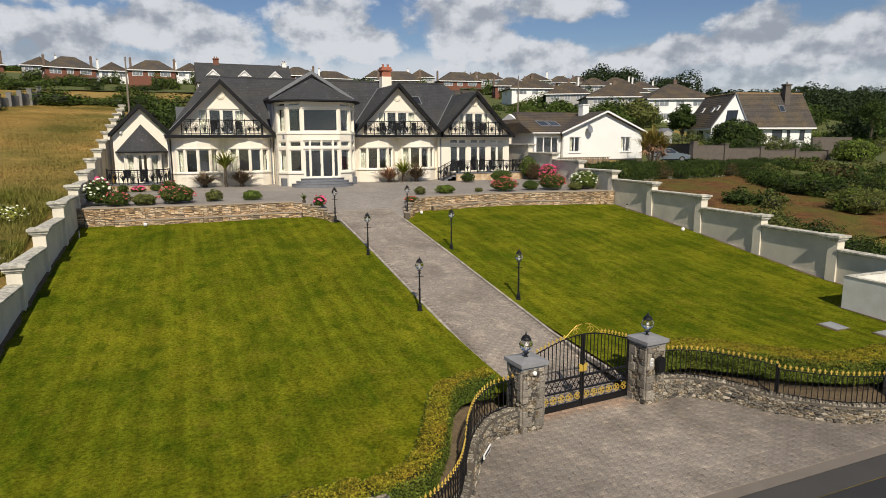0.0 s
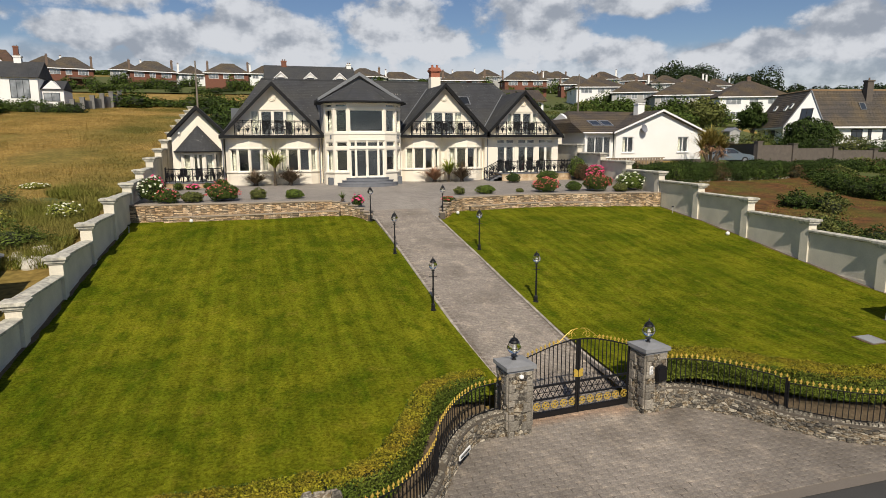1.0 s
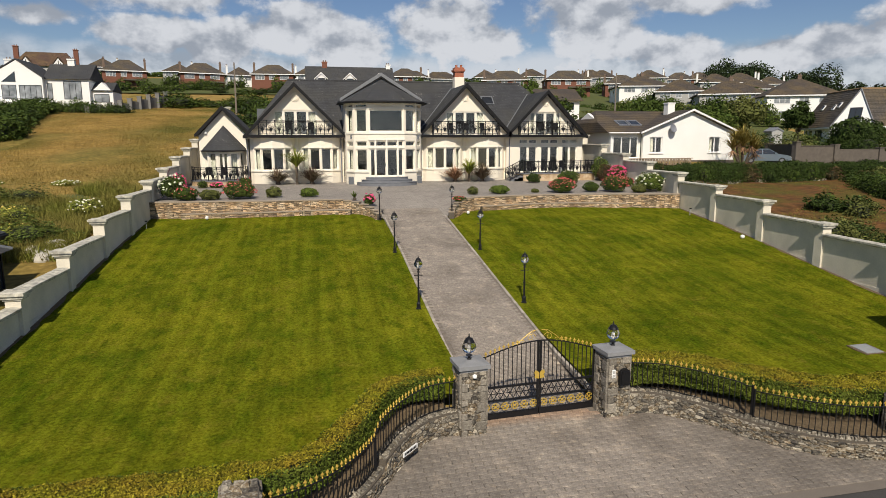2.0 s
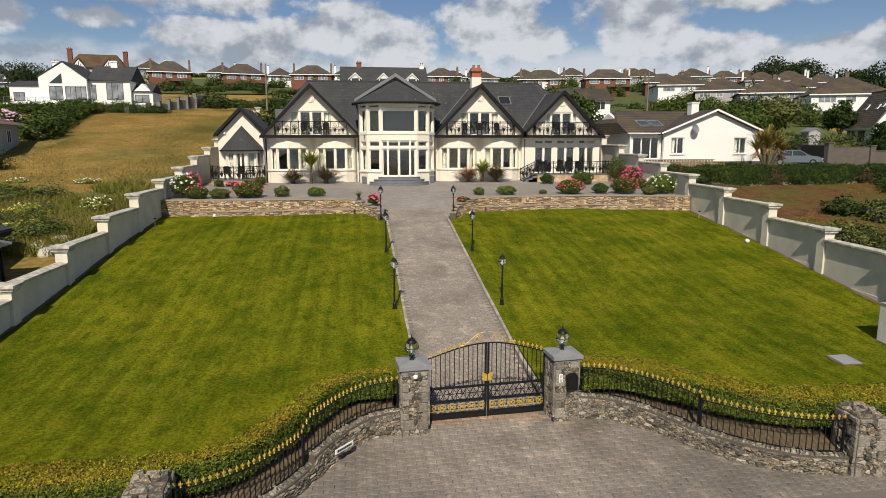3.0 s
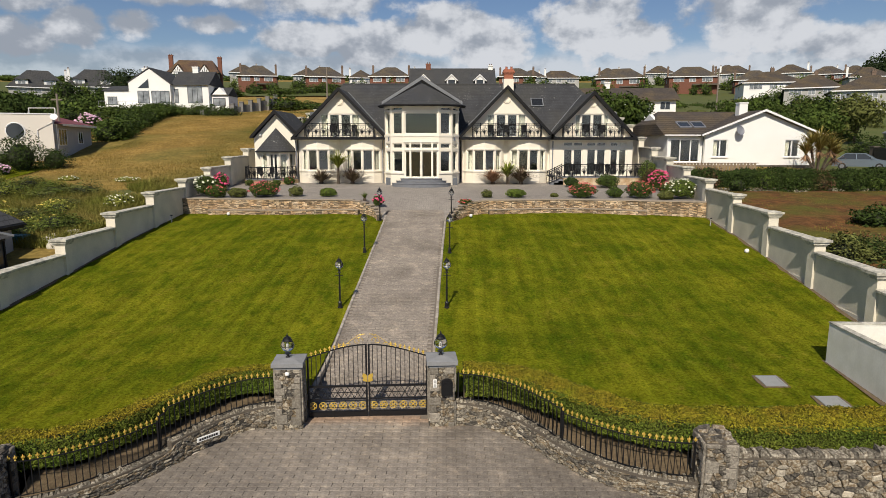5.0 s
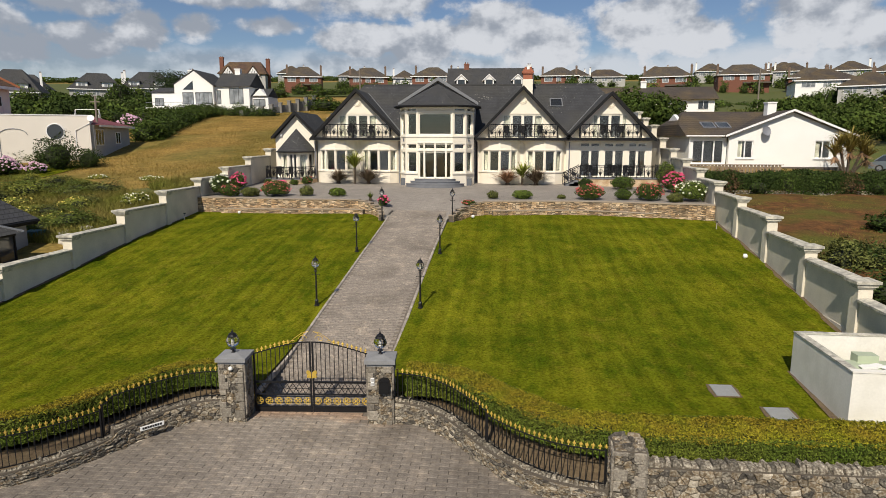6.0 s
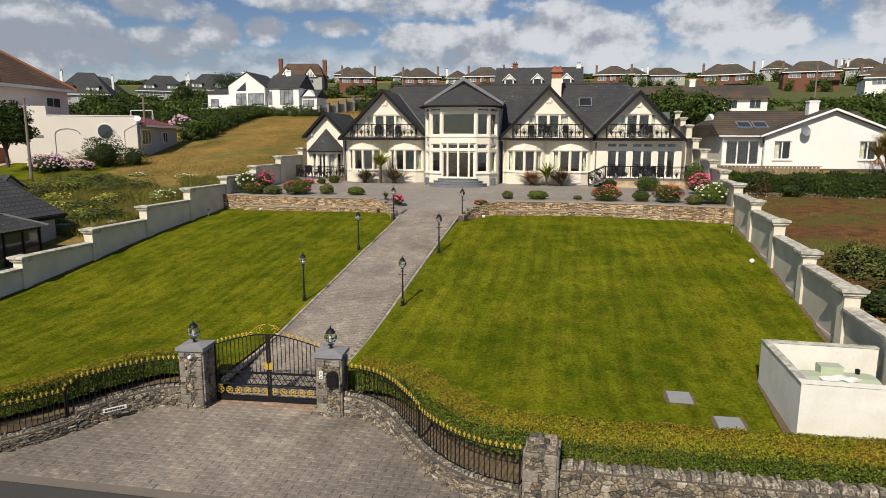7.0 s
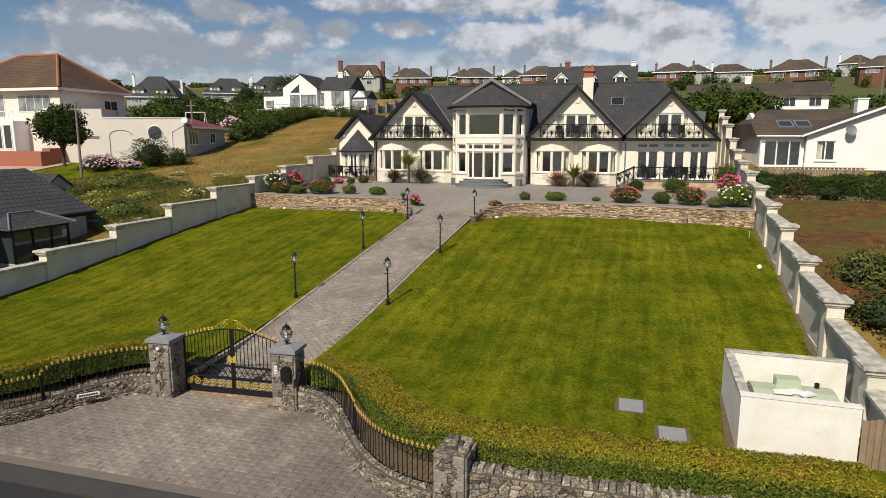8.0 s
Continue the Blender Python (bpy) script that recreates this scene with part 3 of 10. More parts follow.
RIGHT_CAPS = [(-2.9, 2.05), (1.45, 2.66), (5.85, 3.27), (10.2, 3.76), (14.55, 4.45), (19.0, 4.95), (23.4, 5.53), (27.8, 6.12), (31.9, 6.65), (36.2, 7.35), (40.6, 8.2), (45, 9.4), (49.5, 10.2), (54, 11.0)]
garden_wall("garden_wall_west", left_wall_x, 1, LEFT_CAPS, lambda y: min(lawn_z(-15, y), 3.4) if y < 25 else min(hill_z(-17, y), 4.0 + max(0, y - 40) * 0.15), "cream rendered garden wall with capped piers stepping uphill")
garden_wall("garden_wall_east", right_wall_x, -1, RIGHT_CAPS, lambda y: min(lawn_z(18, y), 3.4) if y < 24 else min(hill_z(20, y), 4.0 + max(0, y - 40) * 0.15), "cream rendered garden wall with lichened copings stepping uphill")

# ---- the house ----
HOUSE_AT = Vector((0, 37, 4.33))
house = thing("house", Matrix.Translation(HOUSE_AT), "large cream rendered house with black-edged gables and slate roof", "house")


def panel(g, m, u0, u1, z0, z1, holes=(), t=0.3):
    """A wall from u0 to u1 along m's x axis, face at its y = 0, thickness t behind, with openings."""
    us = sorted({u0, u1, *[h[0] for h in holes], *[h[1] for h in holes]})
    for a, b in zip(us, us[1:]):
        mid = (a + b) / 2
        cuts = sorted([(h[2], h[3]) for h in holes if h[0] < mid < h[1]])
        z = z0
        for c0, c1 in cuts:
            if c0 > z + 1e-4:
                g.box(a, b, 0, t, z, c0, m)
            z = c1
        if z1 > z + 1e-4:
            g.box(a, b, 0, t, z, z1, m)
    return g


def window(parent, m, u0, u1, z0, z1, mullions=(), rails=(), frame_w=0.07, mat=None, deep=0.12, name="window", sill=True, label=""):
    """A framed window set in an opening; mullions are places along u, rails along z."""
    mat = mat or CREAM_TRIM
    g = Geo()
    g.box(u0, u0 + frame_w, deep - 0.05, deep + 0.05, z0, z1, m).box(u1 - frame_w, u1, deep - 0.05, deep + 0.05, z0, z1, m)
    g.box(u0, u1, deep - 0.052, deep + 0.052, z0, z0 + frame_w, m).box(u0, u1, deep - 0.052, deep + 0.052, z1 - frame_w, z1, m)
    w = part(name, g, mat, parent, label)
    for u, k in mullions:
        part("mullion", Geo().box(u - k / 2, u + k / 2, deep - 0.045, deep + 0.045, z0 + frame_w, z1 - frame_w, m), mat, w)
    for z in rails:
        part("rail", Geo().box(u0 + frame_w, u1 - frame_w, deep - 0.04, deep + 0.04, z - 0.04, z + 0.04, m), mat, w)
    us = [u0] + [u for u, _ in mullions] + [u1]
    zs = [z0] + list(rails) + [z1]
    for a, b in zip(us, us[1:]):
        for c, d in zip(zs, zs[1:]):
            p = part("pane", Geo().box(a + 0.01, b - 0.01, deep - 0.006, deep + 0.006, c + 0.01, d - 0.01, m), GLASS, w)
            p.visible_shadow = False
    return w


def at(x, y, turn=0.0):
    return Matrix.Translation((x, y, 0)) @ Matrix.Rotation(turn, 4, "Z")


GABLES = [(-6.39, 3.97, 7.80, 3.75), (7.48, 4.0, 7.96, 3.8), (14.6, 3.68, 7.5, 3.72)]
walls, roofs = Geo(), Geo()


def gable_roof(cx, hw, apex, foot, y0, y1, over=0.14):
    """Two slopes with thickness, from the barge boards back into the main roof."""
    g = Geo()
    s = (apex - foot) / hw
    for k in (-1, 1):
        out = [(cx, apex), (cx + k * hw, foot), (cx + k * hw, foot - 0.16), (cx, apex - 0.2)]
        g.prism(out if k < 0 else out[::-1], y0, y1, "y")
    return g


def barge(cx, hw, apex, foot, y, parent):
    for k in (-1, 1):
        out = [(cx, apex + 0.05), (cx + k * (hw + 0.05), foot + 0.0), (cx + k * (hw + 0.05), foot - 0.2), (cx + k * (hw - 0.08), foot - 0.17), (cx, apex - 0.27)]
        part("barge_board", Geo().prism(out if k < 0 else out[::-1], y - 0.06, y + 0.02, "y"), BLACK_PAINT, parent)


for cx, hw, apex, foot in GABLES:
    part("gable_roof", gable_roof(cx, hw, apex, foot, -0.1, 7.0 if cx < 10 else 6.5), SLATE, house, "dark slate gable roof")
    barge(cx, hw, apex, foot, -0.14, house)
# main roof
X0, X1, YF, YR, YB, ZE, ZR = -10.4, 18.25, 1.0, 6.4, 11.8, 3.72, 8.6
g = Geo()
g.add([(X0, YF, ZE), (X1, YF, ZE), (X1, YB, ZE), (X0, YB, ZE), (X0 + 3.4, YR, ZR), (X1 - 4.0, YR, ZR)], [(0, 1, 5, 4), (1, 2, 5), (2, 3, 4, 5), (3, 0, 4), (0, 3, 2, 1)])
part("main_roof", g, SLATE, house, "dark slate main roof")
part("ridge_tiles", Geo().tube([(X0 + 3.4, YR, ZR), (X1 - 4.0, YR, ZR)], 0.09, 6), SLATE, house)
for b in ((X0 + 0.3, X1 - 0.1, 11.2, 11.5), (X0 + 0.3, X0 + 0.6, 1.0, 11.2), (X1 - 0.4, X1 - 0.1, 0.9, 11.2)):
    part("wall", Geo().box(*b, -0.4, ZE), CREAM, house)


def fan_panel(m, w, h, r=0.013):
    """One panel of leaf-fan ironwork: blades that spread from the foot."""
    g = Geo()
    for k in range(-3, 4):
        a = k * 0.30
        top = h * (0.98 - 0.05 * abs(k))
        path = []
        for i in range(7):
            s = i / 6
            path.append(m @ Vector((w / 2 + math.copysign(1, k) * (abs(k) / 3.4) ** 0.9 * (w / 2) * s ** 1.7 if k else w / 2, 0, 0.02 + (top - 0.04) * s * (1 - 0.18 * abs(k) / 3 * s))))
        g.tube(path, [r * (0.7 + 1.3 * math.sin(math.pi * min(1, i / 6 * 0.95))) for i in range(7)], 4)
    for k in (-1, 1):
        g.tube([m @ Vector((w / 2 + k * w / 2 * (1 - 0.8 * i / 6), 0, 0.02 + (h - 0.05) * (i / 6) ** 0.6)) for i in range(7)], r * 0.8, 4)
    return g


FAN = {}


def railing(parent, path, h, name="railing", z_gap=0.08, target=0.66, label=""):
    """Wrought-iron railing along straight runs: rails, posts, and a leaf-fan panel between each two posts."""
    rails = Geo()
    pts = [Vector(p) for p in path]
    for a, b in zip(pts, pts[1:]):
        up = Vector((0, 0, 1))
        rails.tube([a + up * h, b + up * h], 0.034, 6).tube([a + up * z_gap, b + up * z_gap], 0.026, 4).tube([a + up * (h - 0.12), b + up * (h - 0.12)], 0.018, 4)
    ob = part(name, rails, IRON, parent, label)
    post = Geo().box(-0.028, 0.028, -0.028, 0.028, 0, h + 0.02).lathe([(0.035, h + 0.02), (0.04, h + 0.05), (0.0, h + 0.09)], 6).mesh("post")
    post.materials.append(IRON)
    first = True
    for a, b in zip(pts, pts[1:]):
        d = b - a
        n = max(1, round(d.length / target))
        turn = math.atan2(d.y, d.x)
        for i in range(n + 1):
            if i == 0 and not first:
                continue
            part("post", post, None, ob, at=Matrix.Translation(a + d * i / n))
        first = False
        flat = Vector((d.x, d.y, 0)).length / n
        key = (round(flat, 3), round(h, 3))
        if key not in FAN:
            FAN[key] = fan_panel(Matrix.Identity(4), flat, h - 0.12 - z_gap).mesh("fan_panel")
            FAN[key].materials.append(IRON)
        for i in range(n):
            shear = Matrix.Identity(4)
            shear[2][0] = (d.z / n) / flat
            part("fan_panel", FAN[key], None, ob, at=Matrix.Translation(a + d * i / n + Vector((0, 0, z_gap))) @ Matrix.Rotation(turn, 4, "Z") @ shear)
    return ob


def curtain(parent, m, u0, u1, z0, z1, y=0.3, name="curtain"):
    g = Geo()
    n = 14
    for i in range(n + 1):
        u, w = u0 + (u1 - u0) * i / n, y + 0.05 * math.sin(i * 2.2)
        g.v += [tuple(m @ Vector((u, w, z0))), tuple(m @ Vector((u, w, z1))), tuple(m @ Vector((u, w + 0.02, z0))), tuple(m @ Vector((u, w + 0.02, z1)))]
    for i in range(n):
        a, b = 4 * i, 4 * i + 4
        g.f += [(a, b, b + 1, a + 1), (a + 2, a + 3, b + 3, b + 2)]
    part(name, g, CURTAIN, parent)


# upper gable walls with balcony doors
GY = 0.45
for cx, hw, apex, foot in GABLES:
    s, ap, zs, zt = hw / (apex - foot), apex - 0.22, 3.8, 5.72
    half = lambda z: s * (ap - z)
    gw = 1.66 if hw > 3.8 else 1.42
    g = Geo()
    for k in (-1, 1):
        out = [(cx + k * gw, zs), (cx + k * half(zs), zs), (cx + k * half(zt), zt), (cx + k * gw, zt)]
        g.prism(out if k > 0 else out[::-1], GY, GY + 0.25, "y")
    g.prism([(cx - half(zt), zt), (cx + half(zt), zt), (cx, ap)], GY, GY + 0.25, "y")
    part("gable_wall", g, CREAM, house)
    w = window(house, at(cx, GY), -gw, gw, zs, zt, [(-0.92, 0.2), (0, 0.22), (0.92, 0.2)], (), 0.1, name="balcony_door")
    for k in (-1, 1):
        part("door_handle", Geo().tube([(cx + k * 0.16, GY + 0.02, 4.75), (cx + k * 0.16, GY + 0.02, 5.0)], 0.016, 5), LEAD, w)
        curtain(house, at(cx, GY), k * (gw - 0.6) if k > 0 else -gw + 0.05, k * (gw - 0.05) if k > 0 else -gw + 0.6, zs, zt - 0.1)
    # round plaster rosette
    ring, rz = Geo(), apex - 1.08 if hw > 3.8 else 6.55
    for rr, rad in ((0.3, 0.035), (0.2, 0.02)):
        ring.tube([(cx + rr * math.cos(a), GY - 0.03, rz + rr * math.sin(a)) for a in [i * math.pi / 10 for i in range(20)]], rad, 6, True)
    part("plaster_ring", ring, CREAM, house)
    x0, x1 = cx - hw + 0.2, cx + hw - 0.2
    part("balcony_slab", Geo().box(x0, x1, -0.22, 1.0, 3.56, 3.8), CREAM, house)
    part("balcony_fascia", Geo().box(x0 - 0.05, x1 + 0.05, -0.29, -0.22, 3.6, 3.82).tube([(x0, -0.33, 3.64), (x1, -0.33, 3.64)], 0.045, 6), BLACK_PAINT, house, "black fascia and gutter")
    rw = 2.84 if hw > 3.8 else 2.45
    railing(house, [(cx - rw, 0.4, 3.82), (cx - rw, -0.2, 3.82), (cx + rw, -0.2, 3.82), (cx + rw, 0.4, 3.82)], 1.06, "balcony_railing", label="black wrought-iron leaf-pattern balcony railing")

# ground floor with paired bow windows under the first two gables
for cx, hw, apex, foot in GABLES[:2]:
    base = Geo()
    ends = [cx - 3.72, cx - 3.6, cx - 0.1, cx + 0.1, cx + 3.6, cx + 3.72]
    panel(base, at(0, 0.85), cx - 3.72, cx + 3.72, -0.4, 3.56, [(cx - 3.45, cx - 0.25, 0.9, 2.9), (cx + 0.25, cx + 3.45, 0.9, 2.9)], 0.3)
    part("wall", base, CREAM, house)
    for c in (cx - 1.85, cx + 1.85):
        R, sag = 2.03, 0.95
        br = [-1.72, -1.5, -0.92, 0.0, 0.92, 1.5, 1.72]
        yy = lambda u: 0.85 - (math.sqrt(R * R - u * u) - (R - sag))
        sill = Geo()
        for i, (a, b) in enumerate(zip(br, br[1:])):
            m = Matrix.Translation((c + a, yy(a), 0)) @ Matrix.Rotation(math.atan2(yy(b) - yy(a), b - a), 4, "Z")
            ln = math.hypot(b - a, yy(b) - yy(a))
            bow = Geo()
            if 0 < i < 5:
                gap = 0.07
                panel(bow, m, 0, ln, -0.4, 3.56, [(gap, ln - gap, 1.06, 2.74)], 0.22)
                window(house, m, gap, ln - gap, 1.06, 2.74, frame_w=0.06, name="bow_window")
                if i in (1, 4):
                    curtain(house, m, gap, ln - gap, 1.1, 2.7, 0.35)
            else:
                panel(bow, m, 0, ln, -0.4, 3.56, (), 0.22)
            part("bow_facet", bow, CREAM, house)
            sill.box(-0.03, ln + 0.03, -0.08, 0.1, 0.96, 1.05, m).box(-0.03, ln + 0.03, -0.05, 0.05, 2.78, 2.86, m)
        part("window_sill", sill, CREAM_TRIM, house)

# garden room under the third gable: three pairs of glazed doors with transoms
cx = GABLES[2][0]
doors = [(12.28, 13.92), (14.24, 15.88), (16.2, 17.64)]
g = panel(Geo(), at(0, 0.5), 11.5, 18.05, -0.4, 3.56, [(a, b, 0.6, 2.86) for a, b in doors] + [(a, b, 3.06, 3.42) for a, b in doors], 0.3)
part("wall", g, CREAM, house)
for a, b in doors:
    d = window(house, at(0, 0.5), a, b, 0.6, 2.86, [((a + b) / 2, 0.2)], (), 0.1, name="patio_door")
    for k in (-1, 1):
        part("door_handle", Geo().tube([((a + b) / 2 + k * 0.09, 0.53, 1.5), ((a + b) / 2 + k * 0.09, 0.53, 1.72)], 0.015, 5), LEAD, d)
    window(house, at(0, 0.5), a, b, 3.06, 3.42, [((a + b) / 2, 0.18)], (), 0.07, name="transom_window")
part("string_course", Geo().box(12.1, 17.8, 0.44, 0.5, 2.9, 3.02), CREAM_TRIM, house)
# side walls at the front corners
for b in ((18.05, 18.1, 0.5, 1.4), (-10.3, -10.0, 0.85, 1.3), (11.15, 11.5, 0.5, 1.15)):
    part("wall", Geo().box(*b, -0.4, 3.6), CREAM, house)

# the two-storey bay in the middle
BX = 0.45
HALF = [(1.42, -2.35), (2.45, -1.75), (3.02, -0.72), (3.05, 1.2)]
outline = [(BX - x, y) for x, y in HALF[::-1]] + [(BX + x, y) for x, y in HALF]
bay = Geo()
for i, (p, q) in enumerate(zip(outline, outline[1:])):
    m = Matrix.Translation((*p, 0)) @ Matrix.Rotation(math.atan2(q[1] - p[1], q[0] - p[0]), 4, "Z")
    ln = math.hypot(q[0] - p[0], q[1] - p[1])
    trim = Geo()
    if i == 3:
        a, b = 0.1, ln - 0.1
        panel(bay, m, 0, ln, -0.4, 6.3, [(a, b, 0.58, 2.72), (a, b, 2.9, 3.3), (a, b, 4.02, 5.72)], 0.25)
        window(house, m, a, b, 4.02, 5.72, name="picture_window", frame_w=0.09)
        window(house, m, a, b, 2.9, 3.3, [(a + 0.45, 0.14), (ln / 2, 0.14), (b - 0.45, 0.14)], name="transom_window")
        d = window(house, m, a, b, 0.58, 2.72, [(a + 0.45, 0.16), (ln / 2, 0.2), (b - 0.45, 0.16)], frame_w=0.1, name="front_door", label="cream glazed double front door")
        for k in (-1, 1):
            part("door_handle", Geo().tube([m @ Vector((ln / 2 + k * 0.1, 0.03, 1.35)), m @ Vector((ln / 2 + k * 0.1, 0.03, 1.6))], 0.018, 5), LEAD, d)
        trim.box(0, ln, -0.06, 0.0, 3.38, 3.46, m).box(0, ln, -0.05, 0.0, 2.75, 2.86, m)
        for u in (a + 0.45, ln / 2, b - 0.45):
            trim.box(u - 0.07, u + 0.07, -0.04, 0.0, 0.58, 3.38, m)
    elif i in (1, 2, 4, 5):
        a, b = (0.14, ln - 0.12) if i in (2, 4) else (0.16, ln - 0.18)
        panel(bay, m, 0, ln, -0.4, 6.3, [(a, b, 1.05, 2.68), (a, b, 2.9, 3.3), (a, b, 4.02, 5.72), (a, b, 5.9, 6.1)], 0.25)
        window(house, m, a, b, 4.02, 5.72, name="window")
        window(house, m, a, b, 5.9, 6.1, name="transom_window", frame_w=0.04)
        window(house, m, a, b, 2.9, 3.3, name="transom_window")
        window(house, m, a, b, 1.05, 2.68, name="window")
        if i in (1, 5):
            curtain(house, m, a, b, 1.05, 2.7, 0.35)
            curtain(house, m, a, b, 4.02, 5.7, 0.35)
        trim.box(-0.03, ln + 0.03, -0.09, 0.0, 0.9, 1.0, m)
    else:
        panel(bay, m, 0, ln, -0.4, 6.3, (), 0.25)
    if 0 < i < 6:
        trim.box(-0.02, ln + 0.02, -0.05, 0.0, 5.76, 5.86, m).box(-0.02, ln + 0.02, -0.07, 0.0, 6.12, 6.2, m).box(-0.02, ln + 0.02, -0.05, 0, 3.84, 3.94, m)
        part("bay_trim", trim, CREAM_TRIM, house)
part("bay_wall", bay, CREAM, house)


def bay_ring(grow, z):
    """The bay's rounded outline, grown outwards."""
    pts = []
    ctrl = [(-3.05 - grow, 1.2), (-3.05 - grow, -0.5), (-2.62 - grow * 0.85, -1.6 - grow * 0.6), (-1.5 - grow * 0.5, -2.35 - grow * 0.9), (0, -2.5 - grow),
            (1.5 + grow * 0.5, -2.35 - grow * 0.9), (2.62 + grow * 0.85, -1.6 - grow * 0.6), (3.05 + grow, -0.5), (3.05 + grow, 1.2)]
    return [(BX + x, y, z) for x, y in ctrl]


r0 = bay_ring(0.42, 6.32)
g = Geo()
top = [(BX - 0.12, 0.35, 8.15), (BX + 0.12, 0.35, 8.15)]
n = len(r0)
low = [(x, y, z - 0.1) for x, y, z in r0]
g.v = r0 + top + low
g.f = [(i, i + 1, n if i < n // 2 else n + 1) for i in range(n - 1)] + [(n // 2, n + 1, n)]
g.f += [(n + 2 + i, n + 3 + i, i + 1, i) for i in range(n - 1)] + [tuple(range(n + 2, 2 * n + 2))[::-1]]
part("bay_roof", g, SLATE, house, "dark slate rounded bay roof")
part("bay_gutter", Geo().tube(bay_ring(0.46, 6.27), 0.075, 6), BLACK_PAINT, house)
hips = Geo()
for p in (r0[2], r0[3], r0[5], r0[6]):
    hips.tube([p, (BX, 0.35, 8.13)], 0.025, 4)
part("roof_hips", hips, SLATE, house)
# gable over the bay with broad lead edges
g = Geo()
for k in (-1, 1):
    out = [(BX, 8.72), (BX + k * 3.25, 6.72), (BX + k * 3.25, 6.55), (BX, 8.5)]
    g.prism(out if k < 0 else out[::-1], 0.45, 6.2, "y")
part("bay_gable_roof", g, SLATE, house)
g = Geo()
for k in (-1, 1):
    out = [(BX, 8.76), (BX + k * 3.34, 6.70), (BX + k * 3.34, 6.46), (BX, 8.46)]
    g.prism(out if k < 0 else out[::-1], 0.36, 0.44, "y")
part("lead_flashing", g, LEAD, house)
part("gable_infill", Geo().prism([(BX - 3.1, 6.4), (BX + 3.1, 6.4), (BX, 8.35)], 0.5, 0.7, "y"), LEAD, house)
for k in (-1, 1):
    out = [(BX, 8.47), (BX + k * 3.2, 6.47), (BX + k * 3.2, 6.36), (BX, 8.34)]
    part("gable_edge", Geo().prism(out if k < 0 else out[::-1], 0.3, 0.4, "y"), BLACK_PAINT, house)
# return walls coloured grey in place of the shade on their cream
part("bay_back_wall", Geo().box(BX - 3.05, BX - 2.8, 1.2, 4.5, 3.0, 6.5).box(BX + 2.8, BX + 3.05, 1.2, 4.5, 3.0, 6.5), GREY_RENDER, house)
# rounded door steps in dark stone
STEP_STONE = material("blue_limestone", (0.17, 0.18, 0.20), 0.7, second=(0.12, 0.125, 0.14), scale=3, amount=0.7, bump=0.2)
for k, (a, b, z) in enumerate(((2.35, 1.55, 0.19), (2.0, 1.2, 0.37), (1.65, 0.85, 0.55))):
    out = [(BX + a * math.cos(t), -2.35 - b * math.sin(t)) for t in [math.pi * i / 20 for i in range(21)]]
    g = Geo().prism(out[::-1], z - 0.24 if k else -0.1, z - 0.035, "z")
    g.prism([(BX + (a + 0.03) * math.cos(t), -2.35 - (b + 0.03) * math.sin(t)) for t in [math.pi * i / 20 for i in range(21)]][::-1], z - 0.035, z, "z")
    part("door_step", g, STEP_STONE, house)
# garden room wing with its own gable and a small round bay
SX = -11.96
part("wing_roof", gable_roof(SX, 2.1, 6.03, 3.88, 0.95, 8.0), SLATE, house, "dark slate wing roof")
barge(SX, 2.1, 6.03, 3.88, 0.9, house)
g = Geo()
panel(g, at(0, 1.3), -13.85, -10.25, -0.4, 3.75, [(SX - 1.25, SX + 1.25, 0.35, 2.5)], 0.3)
g.prism([(-13.85, 3.75), (-10.2, 3.75), (SX, 5.72)], 1.3, 1.6, "y")
g.box(-13.85, -13.6, 1.6, 9, -0.4, 3.75)
part("wall", g, CREAM, house)
pts = [(SX + 1.5 * math.cos(t), 1.3 - 1.35 * math.sin(t)) for t in [math.pi * (1 - i / 5) for i in range(6)]]
wall, sill = Geo(), Geo()
for i, (p, q) in enumerate(zip(pts, pts[1:])):
    m = Matrix.Translation((*p, 0)) @ Matrix.Rotation(math.atan2(q[1] - p[1], q[0] - p[0]), 4, "Z")
    ln = math.hypot(q[0] - p[0], q[1] - p[1])
    z0 = 0.38
    panel(wall, m, 0, ln, -0.4, 2.7, [(0.12, ln - 0.12, z0, 2.45)], 0.15)
    w = window(house, m, 0.12, ln - 0.12, z0, 2.45, [(ln / 2, 0.14)] if i == 2 else (), (), 0.08, name="glazed_door" if i == 2 else "window")
    if i in (1, 3):
        curtain(house, m, 0.12, ln - 0.12, z0, 2.45, 0.3)
part("small_bay_wall", wall, CREAM, house)
ring = [(SX + 1.72 * math.cos(t), 1.3 - 1.62 * math.sin(t), 2.66) for t in [math.pi * (1 - i / 12) for i in range(13)]]
g = Geo()
g.v = ring + [(SX, 1.25, 4.58)] + [(x, y, z - 0.08) for x, y, z in ring]
g.f = [(i, i + 1, 13) for i in range(12)] + [(14 + i, 15 + i, i + 1, i) for i in range(12)] + [tuple(range(14, 27))[::-1]]
part("cone_roof", g, SLATE, house, "half-cone slate roof over the small bay")
part("cone_gutter", Geo().tube([(SX + (x - SX) * 1.03, 1.3 + (y - 1.3) * 1.03, 2.6) for x, y, _ in ring], 0.05, 6), BLACK_PAINT, house)
part("security_lamp", Geo().lathe([(0.03, -0.1), (0.09, -0.08), (0.1, 0.05), (0.02, 0.1)], 8, (-13.3, 1.2, 4.0)), WHITE_RENDER, house)
